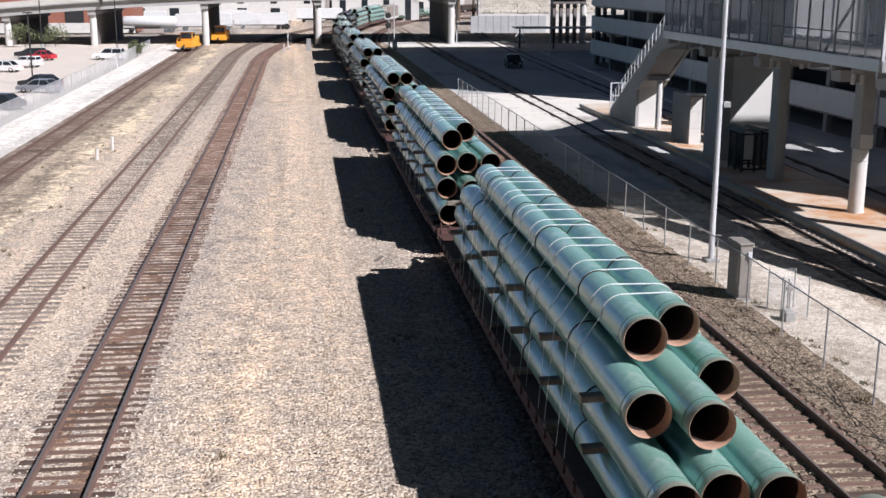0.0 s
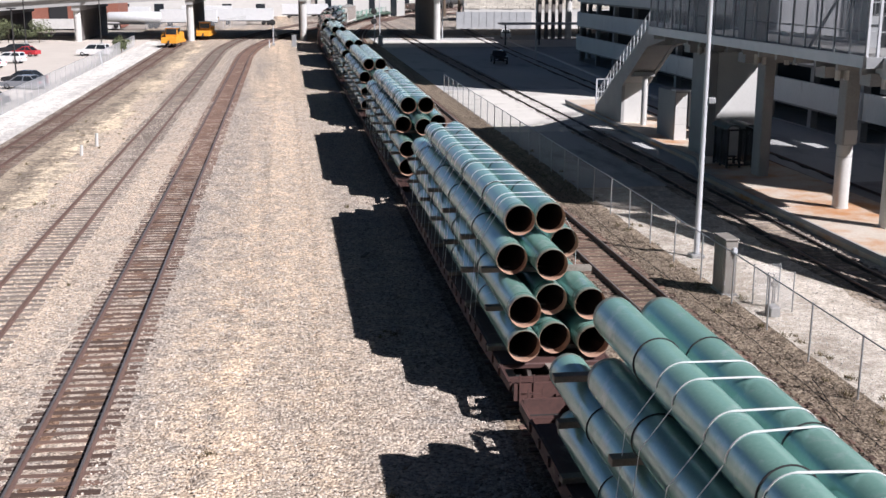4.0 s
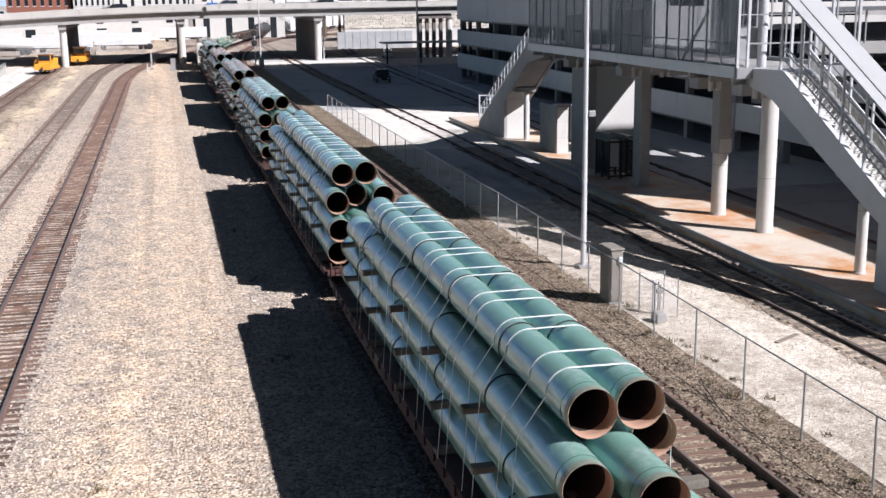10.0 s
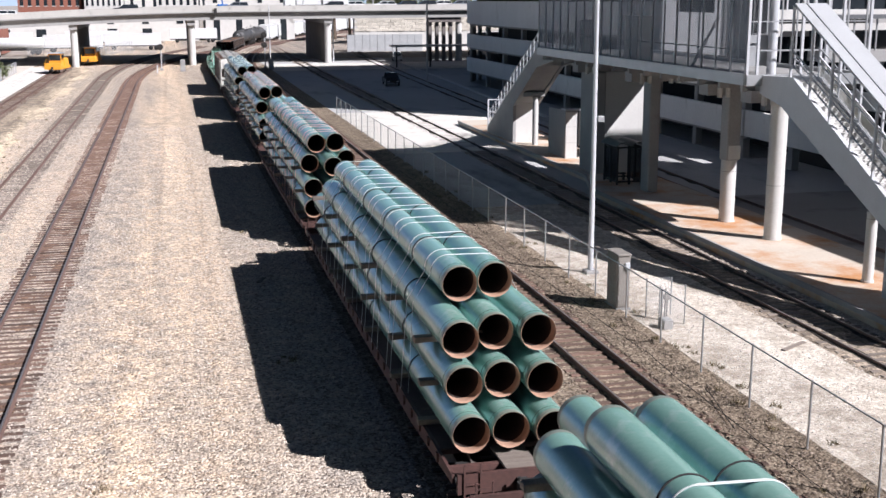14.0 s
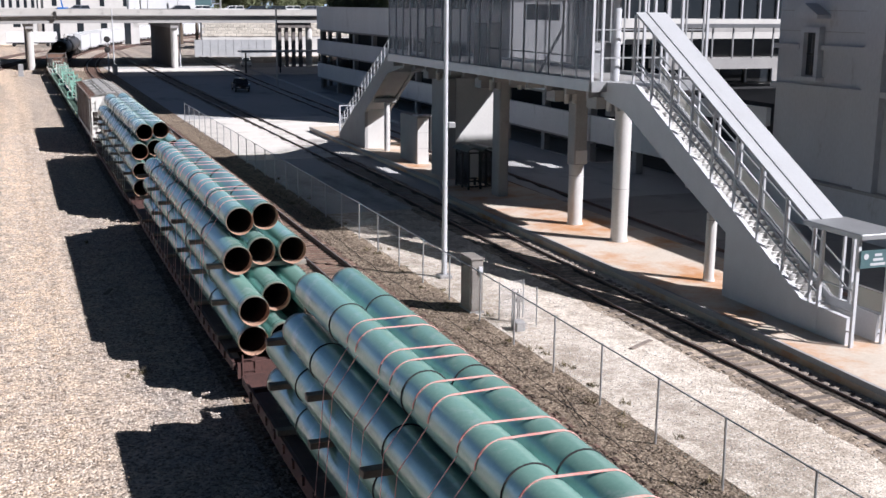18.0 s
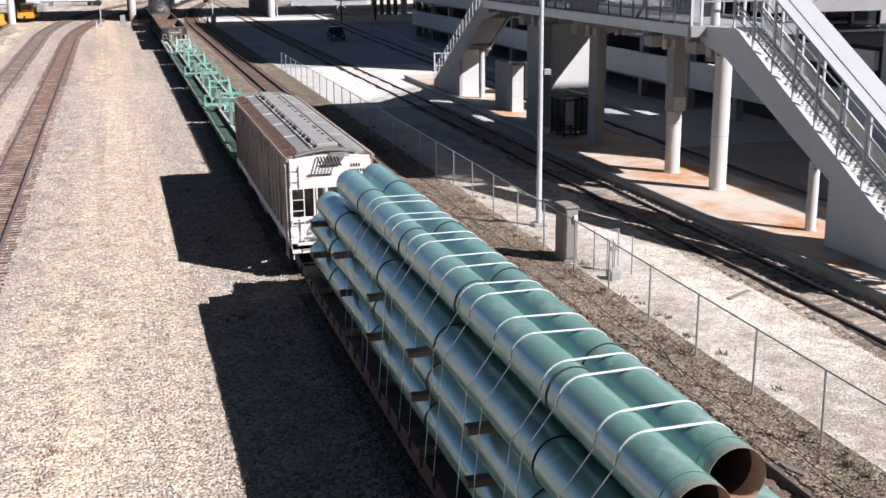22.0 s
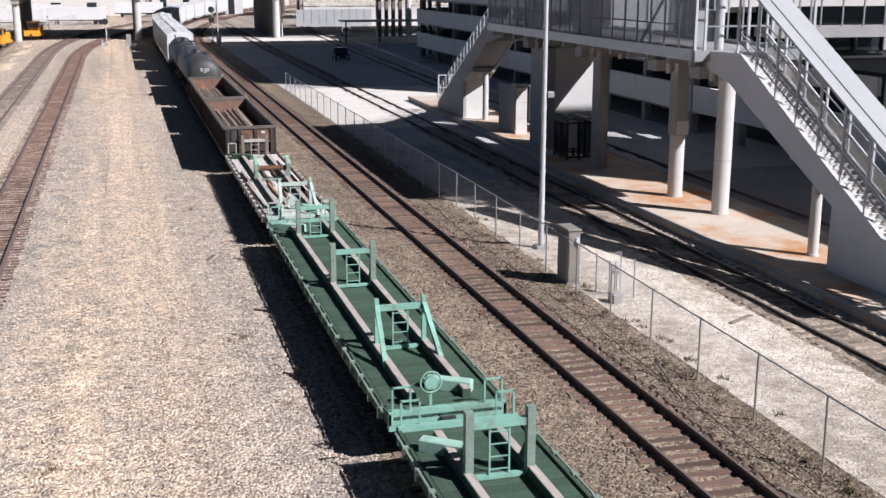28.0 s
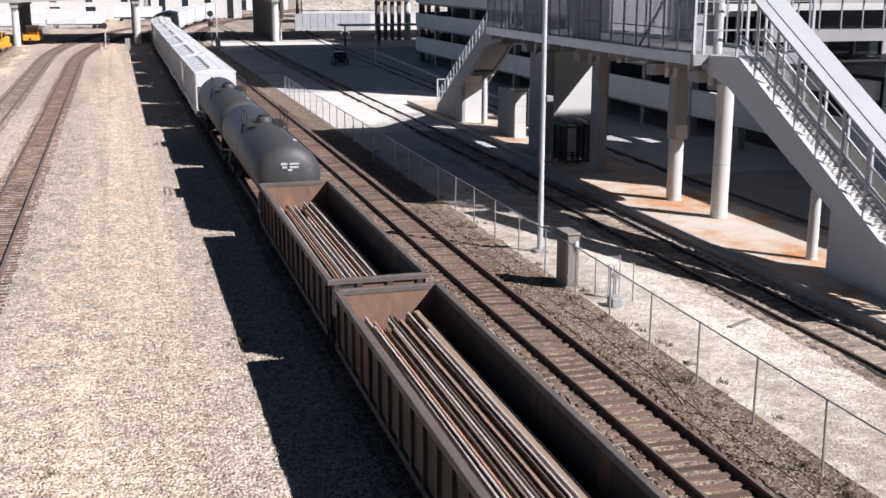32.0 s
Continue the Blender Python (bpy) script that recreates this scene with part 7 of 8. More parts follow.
                    part("clamp_bolt", Mesh().box(0.2, 0.32, a + q + 0.1, a + q + 0.16, 4.7, 4.735), M_BLACK, h, "")
            part("roof_seam", Mesh().bar((-1.1, b, 4.484), (-0.6, b, 4.55), 0.04, 0.02), M_HOPEND, car, "pale seam strip")
            part("roof_seam", Mesh().bar((0.64, b, 4.553), (1.18, b, 4.468), 0.04, 0.02), M_HOPEND, car, "pale seam strip")
        part("hatch_end", Mesh().box(-0.3, 0.42, -half + 0.8, -half + 0.98, 4.54, 4.6), M_RUST, car, "rusted hatch end")
        for x in (-0.56, 0.62):
            part("running_rail", Mesh().box(x - 0.03, x + 0.03, -half + 0.6, half - 0.6, 4.53, 4.6), M_HOPROOF, car, "")
        st = Mesh()
        for x in np.arange(-0.5, 0.3, 0.12):
            st.bar((x, -half + 0.2, 4.36), (x + 0.1, -half - 0.12, 4.05), 0.035)
        st.bar((-0.55, -half - 0.1, 4.08), (0.35, -half - 0.1, 4.08), 0.04)
        part("roof_step", st, M_BLACK, car, "dark end step")
        part("brake_wheel", wheel_mesh((-0.4, -half - 0.02, 1.85), 0.28), end, car, "white hand-brake wheel")
        for z, n, x in ((3.98, 4, 0.74), (3.78, 6, 0.7)):
            m = Mesh()
            for q in range(n):
                m.box(x + 0.095 * q, x + 0.06 + 0.095 * q, -half + 0.238, -half + 0.25, z - 0.055, z + 0.055)
            part("lettering", m, M_BLACK, car, "bars of dark lettering")
        disc = Mesh().lathe([(-half - 0.05, 0.05), (-half - 0.04, 0.1), (-half - 0.02, 0.12), (-half - 0.02, 0.0)], 16, "y", (-0.4, 0, 1.85))
        for q in range(5):
            a = 2 * math.pi * (q + 0.5) / 5
            disc.tube((-0.4 + 0.17 * math.cos(a), -half - 0.04, 1.85 + 0.17 * math.sin(a)), (-0.4 + 0.17 * math.cos(a), -half - 0.02, 1.85 + 0.17 * math.sin(a)), 0.05, 8)
        part("wheel_disc", disc, end, car, "white brake wheel centre")
        part("gear_box", Mesh().slab(-0.6, -0.2, -half + 0.05, -half + 0.2, 1.6, 2.1, 0.03), end, car, "white brake gear case")
        rods = Mesh()
        rods.tube((-0.4, -half + 0.1, 1.15), (-0.4, -half + 0.1, 1.6), 0.03, 6).tube((-0.1, -half + 0.15, 1.35), (0.9, -half + 0.3, 1.5), 0.025, 6).tube((-1.2, -half + 0.1, 1.3), (-0.3, -half + 0.12, 1.75), 0.03, 6)
        rods.tube((0.2, -half + 0.15, 1.2), (0.2, -half + 0.5, 2.05), 0.03, 6).tube((0.6, -half + 0.1, 1.2), (0.35, -half + 0.4, 1.8), 0.03, 6).bar((-1.5, -half + 0.05, 1.45), (1.5, -half + 0.05, 1.45), 0.035).bar((-0.7, -half + 0.1, 2.2), (0.3, -half + 0.2, 2.25), 0.05)
        part("brake_rods", rods, end, car, "white brake rods and pipes")
        # White plate takes the shape of the sunlit wedge under the slope.
        part("slope_foot", Mesh().prism([(-1.45, 1.14), (1.45, 1.14), (1.45, 2.1), (0.2, 2.1), (-1.45, 1.3)], -half + 1.35, -half + 1.4, "y"), end, car, "white plate shaped like the sunlit wedge")
    else:
        part("hatch_cover", Mesh().slab(-0.35, 0.35, -half + 1, half - 1, 4.5, 4.66, 0.03), roof, car)
        for x in (-0.45, 0.45):
            part("trough", Mesh().box(x - 0.06, x + 0.06, -half + 1, half - 1, 4.53, 4.56), M_CONC, car, "grey hatch trough")
        for k in range(7):
            y = -half + 0.8 + (2 * half - 1.6) * k / 6
            part("roof_rib", Mesh().prism([(-1.64, 4.28), (-1.1, 4.47), (-0.5, 4.57), (0.5, 4.57), (1.1, 4.47), (1.64, 4.28)], y - 0.07, y + 0.07, "y"), M_CONC, car, "")
    running_gear(car, half + (0.06 if detail else 0.38), 1.9)
    CARS.append((car, (near + far) / 2))


M_HATCH = mat("pale_hatch_metal", (0.37, 0.355, 0.33), (0.28, 0.27, 0.25), rough=0.6, metal=0.1, dirt=(0.22, 0.20, 0.18), dirt_amount=0.3)
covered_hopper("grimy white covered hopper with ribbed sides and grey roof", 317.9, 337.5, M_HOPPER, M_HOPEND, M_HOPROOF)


def roller_stand(car, y):
    """Two pairs of short posts that carry a rusty roller."""
    p = part("roller_stand", Mesh().box(-0.85, 0.85, y - 0.08, y + 0.08, 1.1, 1.2), M_POST, car, "weathered roller stand")
    for s in (-1, 1):
        for d, h in ((-0.22, 2.0), (0.22, 2.12)):
            q = part("stand_post", Mesh().box(s * 0.82 - 0.09, s * 0.82 + 0.09, y + d - 0.06, y + d + 0.06, 1.1, h), M_POST, p, "weathered post")
            part("post_cap", Mesh().slab(s * 0.82 - 0.1, s * 0.82 + 0.1, y + d - 0.07, y + d + 0.07, h, h + 0.22, 0.015), M_MINT, q, "mint painted cap")
    r = Mesh().tube((-0.75, y, 1.75), (0.75, y, 1.75), 0.12, 14)
    for k in range(8):
        r.ring((-0.52 + 0.14 * k, y, 1.75), 0.14, 0.03, axis="x", n=14)
    part("roller", r, M_RUST, p, "rusty ringed roller")


def portal(car, y, green, braced, lean=1):
    """A frame of two posts and a lower beam with a ladder between."""
    low = 0.22 if green is M_POSTW else 0.0
    p = part("portal", Mesh().box(-0.72, 0.72, y - 0.07, y + 0.07, 2.26 - low, 2.42 - low), green, car, "steel portal beam")
    for s in (-1, 1):
        if braced:
            part("portal_post", Mesh().box(s * 0.69 - 0.06, s * 0.69 + 0.06, y - 0.06, y + 0.06, 1.1, 2.62), green, p, "")
            part("brace", Mesh().bar((s * 0.69, y - 0.05, 2.4), (s * 0.8, y - 1.6 * lean, 1.15), 0.13), green, p, "sloping brace")
        else:
            part("portal_post", Mesh().box(s * 0.69 - 0.09, s * 0.69 + 0.09, y - 0.1, y + 0.1, 1.1, 2.66 - low), M_POST if not low else M_POSTB, p, "weathered post")
            part("gusset", Mesh().prism([(y + 0.1, 1.1), (y + 0.75, 1.1), (y + 0.1, 2.0)], s * 0.69 - 0.02, s * 0.69 + 0.02, "x"), M_GREENDK, p, "")
    part("portal_foot", Mesh().box(-0.6, 0.6, y - 0.08, y + 0.08, 1.1, 1.18), green, p, "")
    part("ladder", ladder((-0.22, y, 1.15), (-0.22, y, 2.3), 0.44, 4, (1, 0, 0)), green, p, "short ladder")


M_BEAMTAN2 = mat("pinkish_rust_bar", (0.42, 0.25, 0.17), (0.30, 0.17, 0.11), rough=0.8, grain=10)
M_MINT = mat("chalky_mint_paint", (0.38, 0.58, 0.48), (0.28, 0.46, 0.38), rough=0.6, grain=10, dirt=(0.20, 0.22, 0.18), dirt_amount=0.3, dirt_scale=3)
M_POSTB = mat("brown_weathered_post", (0.22, 0.185, 0.155), (0.13, 0.105, 0.085), rough=0.85, grain=10, dirt=(0.33, 0.33, 0.28), dirt_amount=0.35, dirt_scale=3)
M_POSTW = mat("bleached_post_paint", (0.44, 0.43, 0.38), (0.30, 0.28, 0.24), rough=0.8, grain=10, dirt=(0.17, 0.12, 0.09), dirt_amount=0.4, dirt_scale=3)
M_POST = mat("weathered_green_post", (0.22, 0.30, 0.25), (0.13, 0.17, 0.14), rough=0.75, grain=10, dirt=(0.30, 0.33, 0.29), dirt_amount=0.35, dirt_scale=3)


def green_flat(label, near, far, frames, deck, green, beam, bars=0):
    half = (far - near) / 2 - 0.4
    car = thing("rail_train_flatcar", label, "flat car", "green rail cars")
    n = int(2 * half / 0.42)
    board = Mesh().slab(-1.4, 1.4, 0.0, 2 * half / n - 0.022, 0.98, 1.08, 0.012).data("deck_board", deck)
    drng = random.Random(n)
    for k in range(n):
        part("deck_board", board, None, car, "", (0, -half + 2 * half * k / n, drng.uniform(-0.012, 0.0)))
    for s in (-1, 1):
        m = Mesh().prism([(-half, 1.14), (half, 1.14), (half, 0.85), (half - 4, 0.6), (4 - half, 0.6), (-half, 0.85)], s * 1.48 - 0.04, s * 1.48 + 0.04, "x")
        part("side_sill", m, M_GREENDK if deck is M_GREENDK else M_BROWN, car, "dark painted side sill")
        part("side_rail", Mesh().bar((s * 1.6, -half + 0.3, 1.12), (s * 1.6, half - 0.3, 1.12), 0.05), M_POST, car, "")
        pocket = Mesh().box(min(s * 1.52, s * 1.66), max(s * 1.52, s * 1.66), -0.06, 0.06, 0.85, 1.18).data("stake_pocket", M_WDECK if bars else M_POST)
        for k in range(int(2 * half / 1.15)):
            part("stake_pocket", pocket, None, car, "", (0, -half + 0.6 + 1.15 * k, 0))
        part("long_beam", Mesh().box(s * 0.72 - 0.11, s * 0.72 + 0.11, -half + 0.8, half - 0.8, 1.08, 1.3), M_GREENDK, car, "")
        part("beam_top", Mesh().box(s * 0.72 - 0.09, s * 0.72 + 0.09, -half + 0.8, half - 0.8, 1.3, 1.312), beam, car, "worn bare beam top")
        y = s * half
        part("end_sill", Mesh().box(-1.5, 1.5, min(y, y - s * 0.2), max(y, y - s * 0.2), 0.7, 1.2), M_BLACK if bars and s > 0 else green, car)
        for x in (-1.4,) if bars and s > 0 else (-1.4, 0.95):
            e = Mesh().bar((x, y - s * 0.05, 1.1), (x, y - s * 0.05, 1.82), 0.045).bar((x + 0.45, y - s * 0.05, 1.1), (x + 0.45, y - s * 0.05, 1.82), 0.045)
            part("grab_rail", e.bar((x - 0.02, y - s * 0.05, 1.8), (x + 0.47, y - s * 0.05, 1.8), 0.045), green, car, "end grab rail")
    part("brake_wheel", wheel_mesh((-0.35, -half + 0.35, 1.75), 0.27), green, car, "green hand-brake wheel")
    part("brake_stand", Mesh().bar((-0.35, -half + 0.4, 1.1), (-0.35, -half + 0.4, 1.75), 0.07), green, car)
    part("chock", Mesh().slab(-0.62, 0.62, -0.16, 0.16, 1.08, 1.38, 0.03), M_MINT, car, "pale mint chock block", pose(0.45, -half + 1.5, 0, 0, 0, -32))
    part("chock", Mesh().slab(-0.62, 0.62, -0.16, 0.16, 1.08, 1.38, 0.03), M_GREENDK if bars else M_MINT, car, "chock block", pose(-0.75, half - 1.6, 0, 0, 0, -38))
    part("brake_hub", Mesh().tube((-0.35, -half + 0.28, 1.75), (-0.35, -half + 0.4, 1.75), 0.17, 16), green, car, "")
    part("centre_sill", Mesh().box(-0.3, 0.3, -half + 1, half - 1, 0.5, 0.98), M_BLACK, car)
    for y, braced, lean in frames:
        if bars and -5 < y < 5:
            roller_stand(car, y)
        else:
            portal(car, y, M_POSTW if bars and y > 5 else green, braced, lean)
    rnd = random.Random(int(near))
    for k in range(bars):
        x = rnd.choice((-1.2, -1.05, -0.35, -0.2, 0.1, 0.3, 1.05, 1.2)) + rnd.uniform(-0.05, 0.05)
        y0 = rnd.uniform(-half + 1, 0)
        part("loose_bar", Mesh().bar((x, y0, 1.14), (x + rnd.uniform(-0.2, 0.2), min(half - 0.6, y0 + rnd.uniform(5, 10)), 1.14), rnd.uniform(0.06, 0.14), 0.09), rnd.choice((M_BEAMTOP, M_BEAMTAN2, M_RUST, M_STEELBAR)), car, "")
    running_gear(car, half, 2.2)
    CARS.append((car, (near + far) / 2))


FR = [(-6.68, True, 1), (-0.05, False, 1), (7.4, False, 1)]
green_flat("mint green flat car with portal frames and worn beams", 337.5, 359.7, FR, M_GREENDK, M_GREEN, M_BEAMTOP)
green_flat("mint green flat car with portal frames and brake wheel", 359.7, 381.85, [(-6.68, True, 1), (0.0, False, 1), (7.55, False, 1)], M_GREENDK, M_GREEN, M_BEAMTOP)
green_flat("green flat car with a braced portal at one end", 381.85, 405.4, [(-6.4, True, 1), (0.45, False, 1), (8.2, False, 1)], M_GREENDK, M_GREEN, M_BEAMTOP)
green_flat("bleached flat car strewn with loose bars", 405.4, 424.8, [(-7.8, True, 1), (0.27, False, 1), (7.86, False, 1)], M_WDECK, M_PALEGREEN, M_BEAMTOP, 14)


def gondola(label, near, far, seed, level):
    half = (far - near) / 2 - 0.62
    car = thing("gondola", label, "gondola car", "rusty gondolas")
    part("floor", Mesh().box(-1.5, 1.5, -half, half, 1.0, 1.12), M_GONIN, car, "rusty floor")
    for s in (-1, 1):
        w = part("side_wall", Mesh().box(min(s * 1.46, s * 1.51), max(s * 1.46, s * 1.51), -half, half, 0.95, 2.56), M_GON, car, "rust-brown side wall")
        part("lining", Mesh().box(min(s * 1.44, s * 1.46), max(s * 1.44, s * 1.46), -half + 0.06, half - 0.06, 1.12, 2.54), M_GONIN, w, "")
        n = 15
        for k in range(n):
            y = -half + 0.35 + (2 * half - 0.7) * k / (n - 1)
            part("rib", Mesh().box(min(s * 1.51, s * 1.6), max(s * 1.51, s * 1.6), y - 0.06, y + 0.06, 0.95, 2.5), M_GON, w, "")
        part("top_chord", Mesh().slab(min(s * 1.43, s * 1.62), max(s * 1.43, s * 1.62), -half - 0.04, half + 0.04, 2.5, 2.66, 0.02), M_RIM, car, "worn top rim")
        part("bottom_sill", Mesh().box(min(s * 1.48, s * 1.6), max(s * 1.48, s * 1.6), -half, half, 0.85, 1.05), M_BLACK, w, "")
        y = s * half
        e = part("end_wall", Mesh().box(-1.5, 1.5, min(y, y - s * 0.06), max(y, y - s * 0.06), 0.95, 2.56), M_GON, car, "end wall")
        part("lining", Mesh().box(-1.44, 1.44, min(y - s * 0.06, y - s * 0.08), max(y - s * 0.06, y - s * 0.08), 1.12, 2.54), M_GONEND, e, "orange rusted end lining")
        part("top_chord", Mesh().slab(-1.6, 1.6, min(y + s * 0.12, y - s * 0.1), max(y + s * 0.12, y - s * 0.1), 2.5, 2.66, 0.02), M_RIM, car, "worn top rim")
        for x in (-1.3, -0.6, 0.35, 1.3):
            part("end_rib", Mesh().box(x - 0.09, x + 0.09, min(y, y + s * 0.14), max(y, y + s * 0.14), 0.9, 2.5), M_GON, e, "")
        for xa, xb in ((-0.5, 0.26), (0.44, 1.21)):
            part("end_panel", Mesh().box(xa, xb, min(y, y + s * 0.05), max(y, y + s * 0.05), 1.85, 2.48), M_RUSTPANEL, e, "rusty end panel")
        part("end_panel", Mesh().box(-1.21, -0.69, min(y, y + s * 0.06), max(y, y + s * 0.06), 1.75, 2.48), M_TANK, e, "dark grey end panel")
        part("end_rail", Mesh().box(-0.5, 1.4, min(y, y + s * 0.1), max(y, y + s * 0.1), 1.68, 1.8), M_GONEND, e, "rusty cross rail")
        part("end_sill", Mesh().box(-1.5, 1.5, min(y, y + s * 0.2), max(y, y + s * 0.2), 0.75, 1.0), M_BLACK, e, "")
        part("ladder", ladder((-1.45, y + s * 0.17, 0.5), (-1.45, y + s * 0.17, 2.5), 0.4, 6, (1, 0, 0)), M_BLACK, car, "grab irons")
    part("brake_wheel", wheel_mesh((-0.4, -half - 0.22, 1.95), 0.27), M_BLACK, car, "dark hand-brake wheel")
    part("placard", Mesh().box(0.68, 0.9, -half - 0.06, -half - 0.05, 2.2, 2.34), M_WHITEMET, car, "small white placard")
    rnd = random.Random(seed)
    for k in range(30):
        top = k >= 13
        x = -1.32 + (1.95 * (k - 13) / 16 if top else 2.3 * k / 12) + rnd.uniform(-0.025, 0.025)
        z = 1.25 + level * (0.75 if top else 0.35) - (0.0 if not top else rnd.choice((0.0, 0.0, 0.06, 0.14)))
        a = -half + 0.25 + rnd.uniform(0, 1.0)
        b = half - 0.3 - abs(rnd.gauss(0, 1.2))
        dx = rnd.uniform(-0.05, 0.05)
        m = Mesh().bar((x, a, z), (x + dx, b, z), 0.05, 0.045).bar((x, a, z - 0.06), (x + dx, b, z - 0.06), 0.018, 0.09).bar((x, a, z - 0.115), (x + dx, b, z - 0.115), 0.075, 0.022)
        part("scrap_rail", m, M_BEAMTAN2 if top and k % 6 == 1 else M_BEAMTOP if top and rnd.random() < 0.35 else M_STEELBAR, car, "")
    z = 1.22 + level * 0.72
    part("scrap_beam", Mesh().bar((0.7, -half + 0.3, z), (0.76, half - 0.5, z), 0.15, 0.1), M_BEAMTAN, car, "tan rusted beam")
    part("scrap_rail", Mesh().bar((0.93, -half + 0.6, z - 0.1), (0.98, half - 1.4, z - 0.1), 0.05, 0.06), M_BEAMTOP, car, "bright worn rail")
    # One plain black block below the scrap rails.
    part("load_base", Mesh().box(-1.35, 0.45, -half + 0.5, half - 2.2, 1.12, 1.1 + level * 0.5), M_BLACK, car, "plain black block under the rails")
    running_gear(car, half + 0.2, 1.9)
    CARS.append((car, (near + far) / 2))


M_BEAMTAN = mat("tan_rusted_beam", (0.33, 0.235, 0.165), (0.25, 0.175, 0.12), rough=0.8, grain=10, stretch=(1, 0.1, 1))
gondola("rust-brown gondola loaded with old steel rails", 424.8, 441.95, 3, 1.0)
gondola("rust-brown gondola half full of scrap rails", 441.95, 460.2, 4, 0.7)


def tank_car(label, near, far):
    half = (far - near) / 2 - 0.45
    car = thing("tank_car", label, "tank car", "dark tank cars")
    r, z = 1.5, 2.62
    L = half - 0.35
    rings = [(-L, 0.0), (-L + 0.02, 0.55), (-L + 0.12, 1.0), (-L + 0.32, 1.33), (-L + 0.6, r), (L - 0.6, r), (L - 0.32, 1.33), (L - 0.12, 1.0), (L - 0.02, 0.55), (L, 0.0)]
    part("tank", Mesh().lathe(rings, 36, "y", (0, 0, z)), M_TANK, car, "dark grey cylindrical tank")
    for y in (-L + 0.62, 0, L - 0.62):
        part("weld_band", Mesh().ring((0, y, z), r, 0.015, n=36), M_TANK, car)
    d = part("manway", Mesh().lathe([(4.0, 0.42), (4.32, 0.42), (4.38, 0.36), (4.38, 0.0)], 18, "z"), M_TANK, car, "manway dome")
    part("manway_lid", Mesh().tube((0, 0, 4.38), (0, 0, 4.46), 0.3, 14), M_BLACK, d, "")
    part("walkway", Mesh().box(-1.05, 1.05, -1.4, 1.4, 4.02, 4.08), M_BLACK, car, "dark top platform")
    rail = Mesh()
    for x in (-1.05, 1.05):
        for y in (-1.4, 0, 1.4):
            rail.bar((x, y, 4.0), (x, y, 4.75), 0.045)
        rail.bar((x, -1.4, 4.75), (x, 1.4, 4.75), 0.045).bar((x, -1.4, 4.4), (x, 1.4, 4.4), 0.035)
    part("guard_rail", rail, M_BLACK, car, "black guard rail")
    for s in (-1, 1):
        part("ladder", ladder((s * 1.62, -0.2, 0.9), (s * 1.12, -0.2, 4.05), 0.42, 9, (0, 1, 0)), M_BLACK, car, "side ladder")
        part("saddle", Mesh().prism([(-1.3, 0.85), (1.3, 0.85), (1.15, 1.75), (0, 1.2), (-1.15, 1.75)], s * (half - 2.3) - 0.5, s * (half - 2.3) + 0.5, "y"), M_BLACK, car)
        part("end_sill", Mesh().box(-1.45, 1.45, min(s * half, s * (half - 1.2)), max(s * half, s * (half - 1.2)), 0.8, 1.05), M_BLACK, car)
        part("end_rail", Mesh().bar((-1.4, s * half, 1.0), (-1.4, s * half, 2.0), 0.04).bar((1.4, s * half, 1.0), (1.4, s * half, 2.0), 0.04).bar((-1.4, s * half, 2.0), (1.4, s * half, 2.0), 0.04), M_BLACK, car)
    for z2, w, x in ((3.25, 0.3, -0.4), (3.25, 0.42, 0.0), (3.1, 0.22, -0.35), (3.1, 0.4, 0.0), (2.97, 0.2, -0.1)):
        y = -L + 0.5 - 0.19 * (z2 - 2.5)
        rr = math.sqrt(max(0, (z2 - z) ** 2 + x * x))
        y = -L + float(np.interp(rr, [0, 0.55, 1.0, 1.33, 1.5], [0, 0.02, 0.12, 0.32, 0.6])) - 0.02
        part("lettering", Mesh().box(x, x + w, y - 0.01, y + 0.02, z2 - 0.045, z2 + 0.045), M_WHITEMET, car, "bars of white lettering")
    part("marking", Mesh().bar((0.55, -L + 2.3, 4.0), (0.55, -L + 2.7, 4.0), 0.3, 0.05), M_WHITEMET, car, "white stencil patch")
    running_gear(car, half, 1.9)
    CARS.append((car, (near + far) / 2))


tank_car("dark grey tank car with top platform", 460.2, 480.1)
tank_car("dark grey tank car coupled behind", 480.1, 500)
for k in range(13):
    covered_hopper("clean white covered hopper with rounded roof", 500 + 18.6 * k, 518.6 + 18.6 * k, M_WHITEHOP, M_WHITEHOP, M_WHITEHOP, False)

# ---- sleepers: the near ones single, the rest joined ----
def lay_ties():
    one = {}
    for t, at, s0, s1, material, near, z, spacing in LATER:
        if material not in one:
            one[material] = [Mesh().slab(-1.3, 1.3, -0.115, 0.115, -0.18, 0.0, 0.015).data("tie", material) for _ in range(1)]
        rnd = random.Random(int(s1 * 7 + near[1]))
        rest = Mesh()
        for k in range(int((s1 - s0) / spacing)):
            s = s0 + k * spacing + rnd.uniform(-0.04, 0.04)
            x, y, h = at(s)
            dx, dz, dh = rnd.uniform(-0.07, 0.07), rnd.uniform(-0.015, 0.005), rnd.uniform(-1.2, 1.2)
            if near[0] <= s <= near[1]:
                part("tie", one[material][0], None, t, "", pose(x + dx, y, z + dz, 0, 0, h + dh))
            else:
                c, sn = math.cos(radians(h)), math.sin(radians(h))
                a = Vector((x + dx - 1.3 * c, y - 1.3 * sn, z + dz - 0.09))
                b = Vector((x + dx + 1.3 * c, y + 1.3 * sn, z + dz - 0.09))
                rest.bar(a, b, 0.23, 0.18)
        tagged(part("ties", rest, material, t), kind="stuff")


lay_ties()


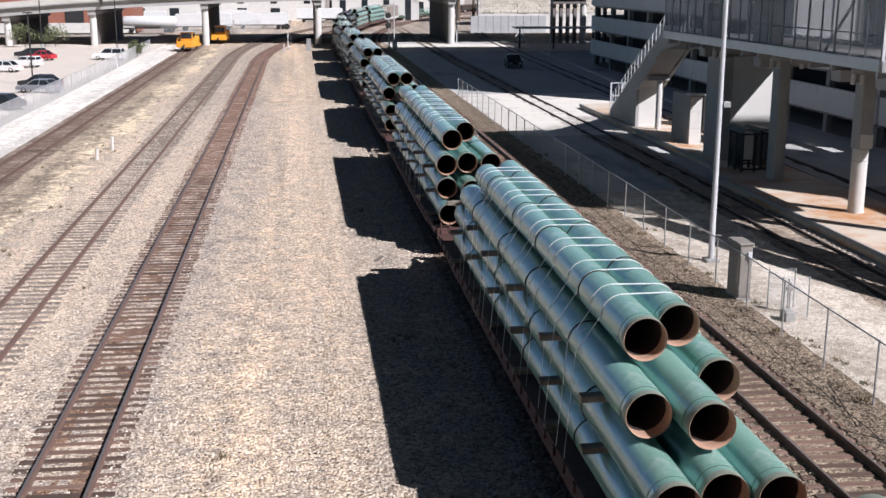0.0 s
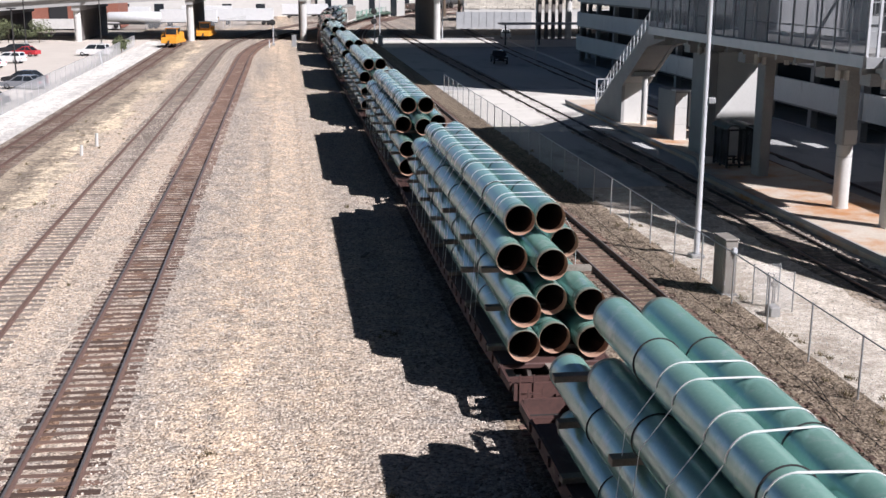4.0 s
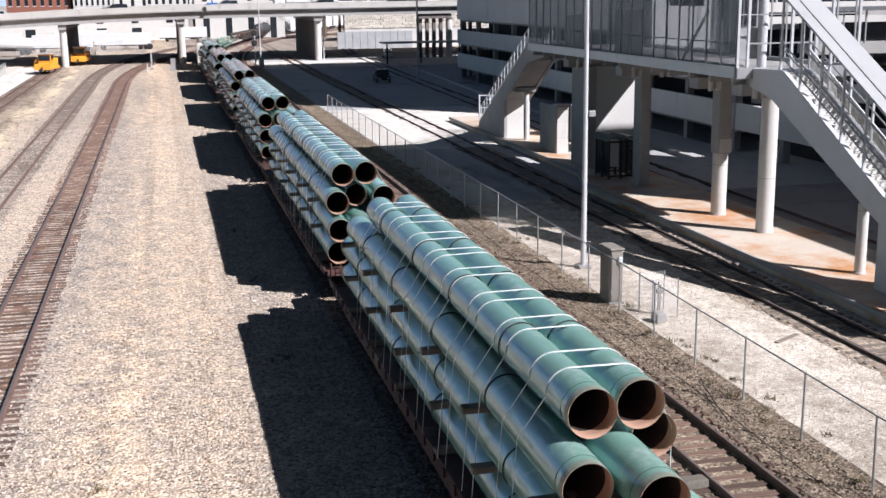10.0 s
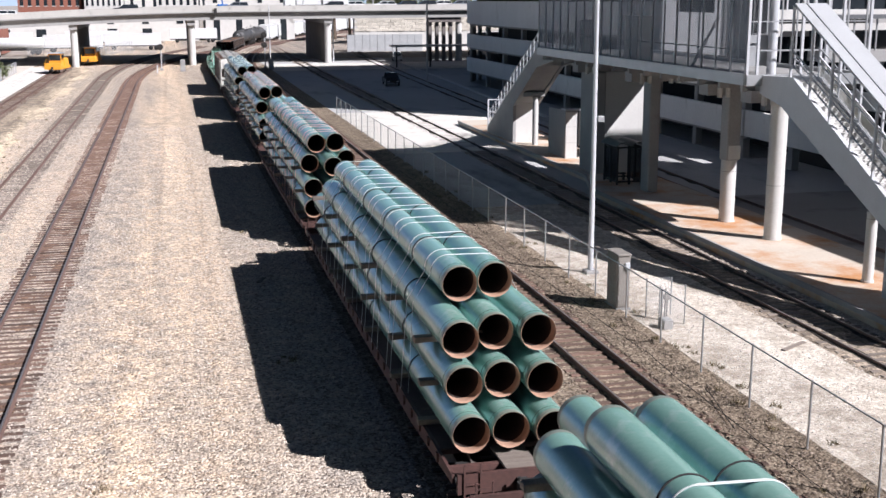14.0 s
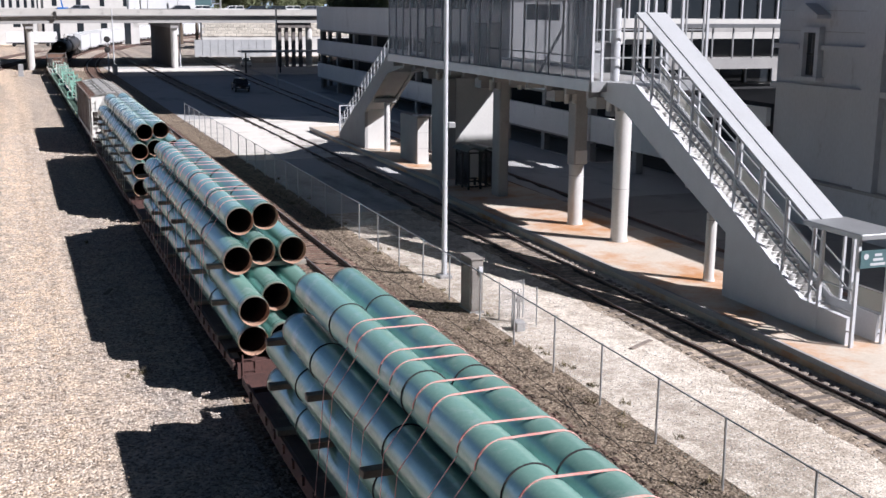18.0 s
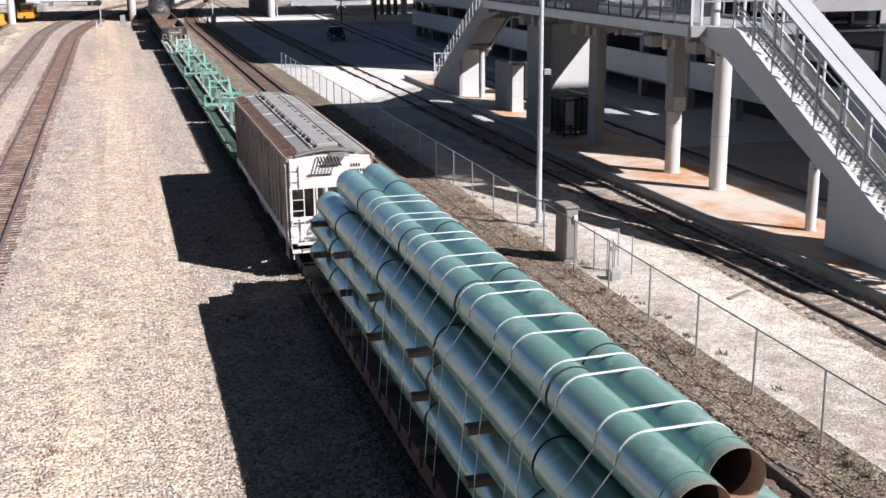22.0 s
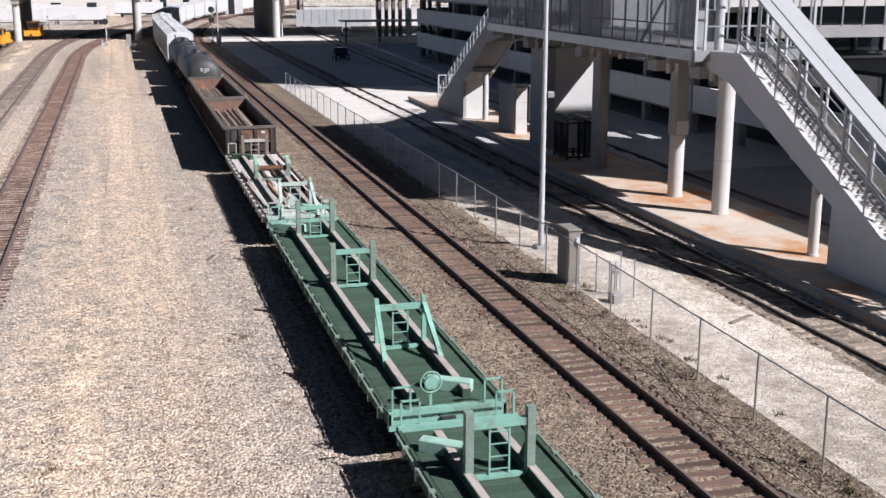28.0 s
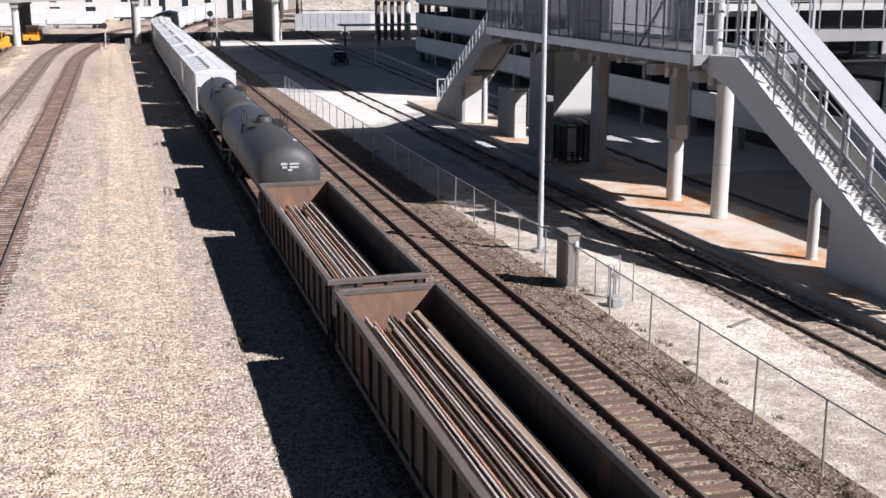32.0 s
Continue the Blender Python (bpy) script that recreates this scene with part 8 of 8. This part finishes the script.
# ---- what moves: the train rolls towards the camera ----
def rolled(t):
    """How far the train has come: steady, then slightly faster between 13 and 21 s."""
    if t <= 13:
        return 12.5 * t
    if t <= 21:
        return 162.5 + 12.5 * (t - 13) + 0.65 / 16 * (t - 13) ** 2
    return 265.1 + 13.15 * (t - 21)


def motions():
    for car, start in CARS:
        rows = []
        for t in range(0, 33, 2):
            x, y, h = PATH_TRAIN(start - rolled(t))
            rows.append((t, pose(x, y, 0, 0, 0, h)))
        walk(car, rows)


motions()
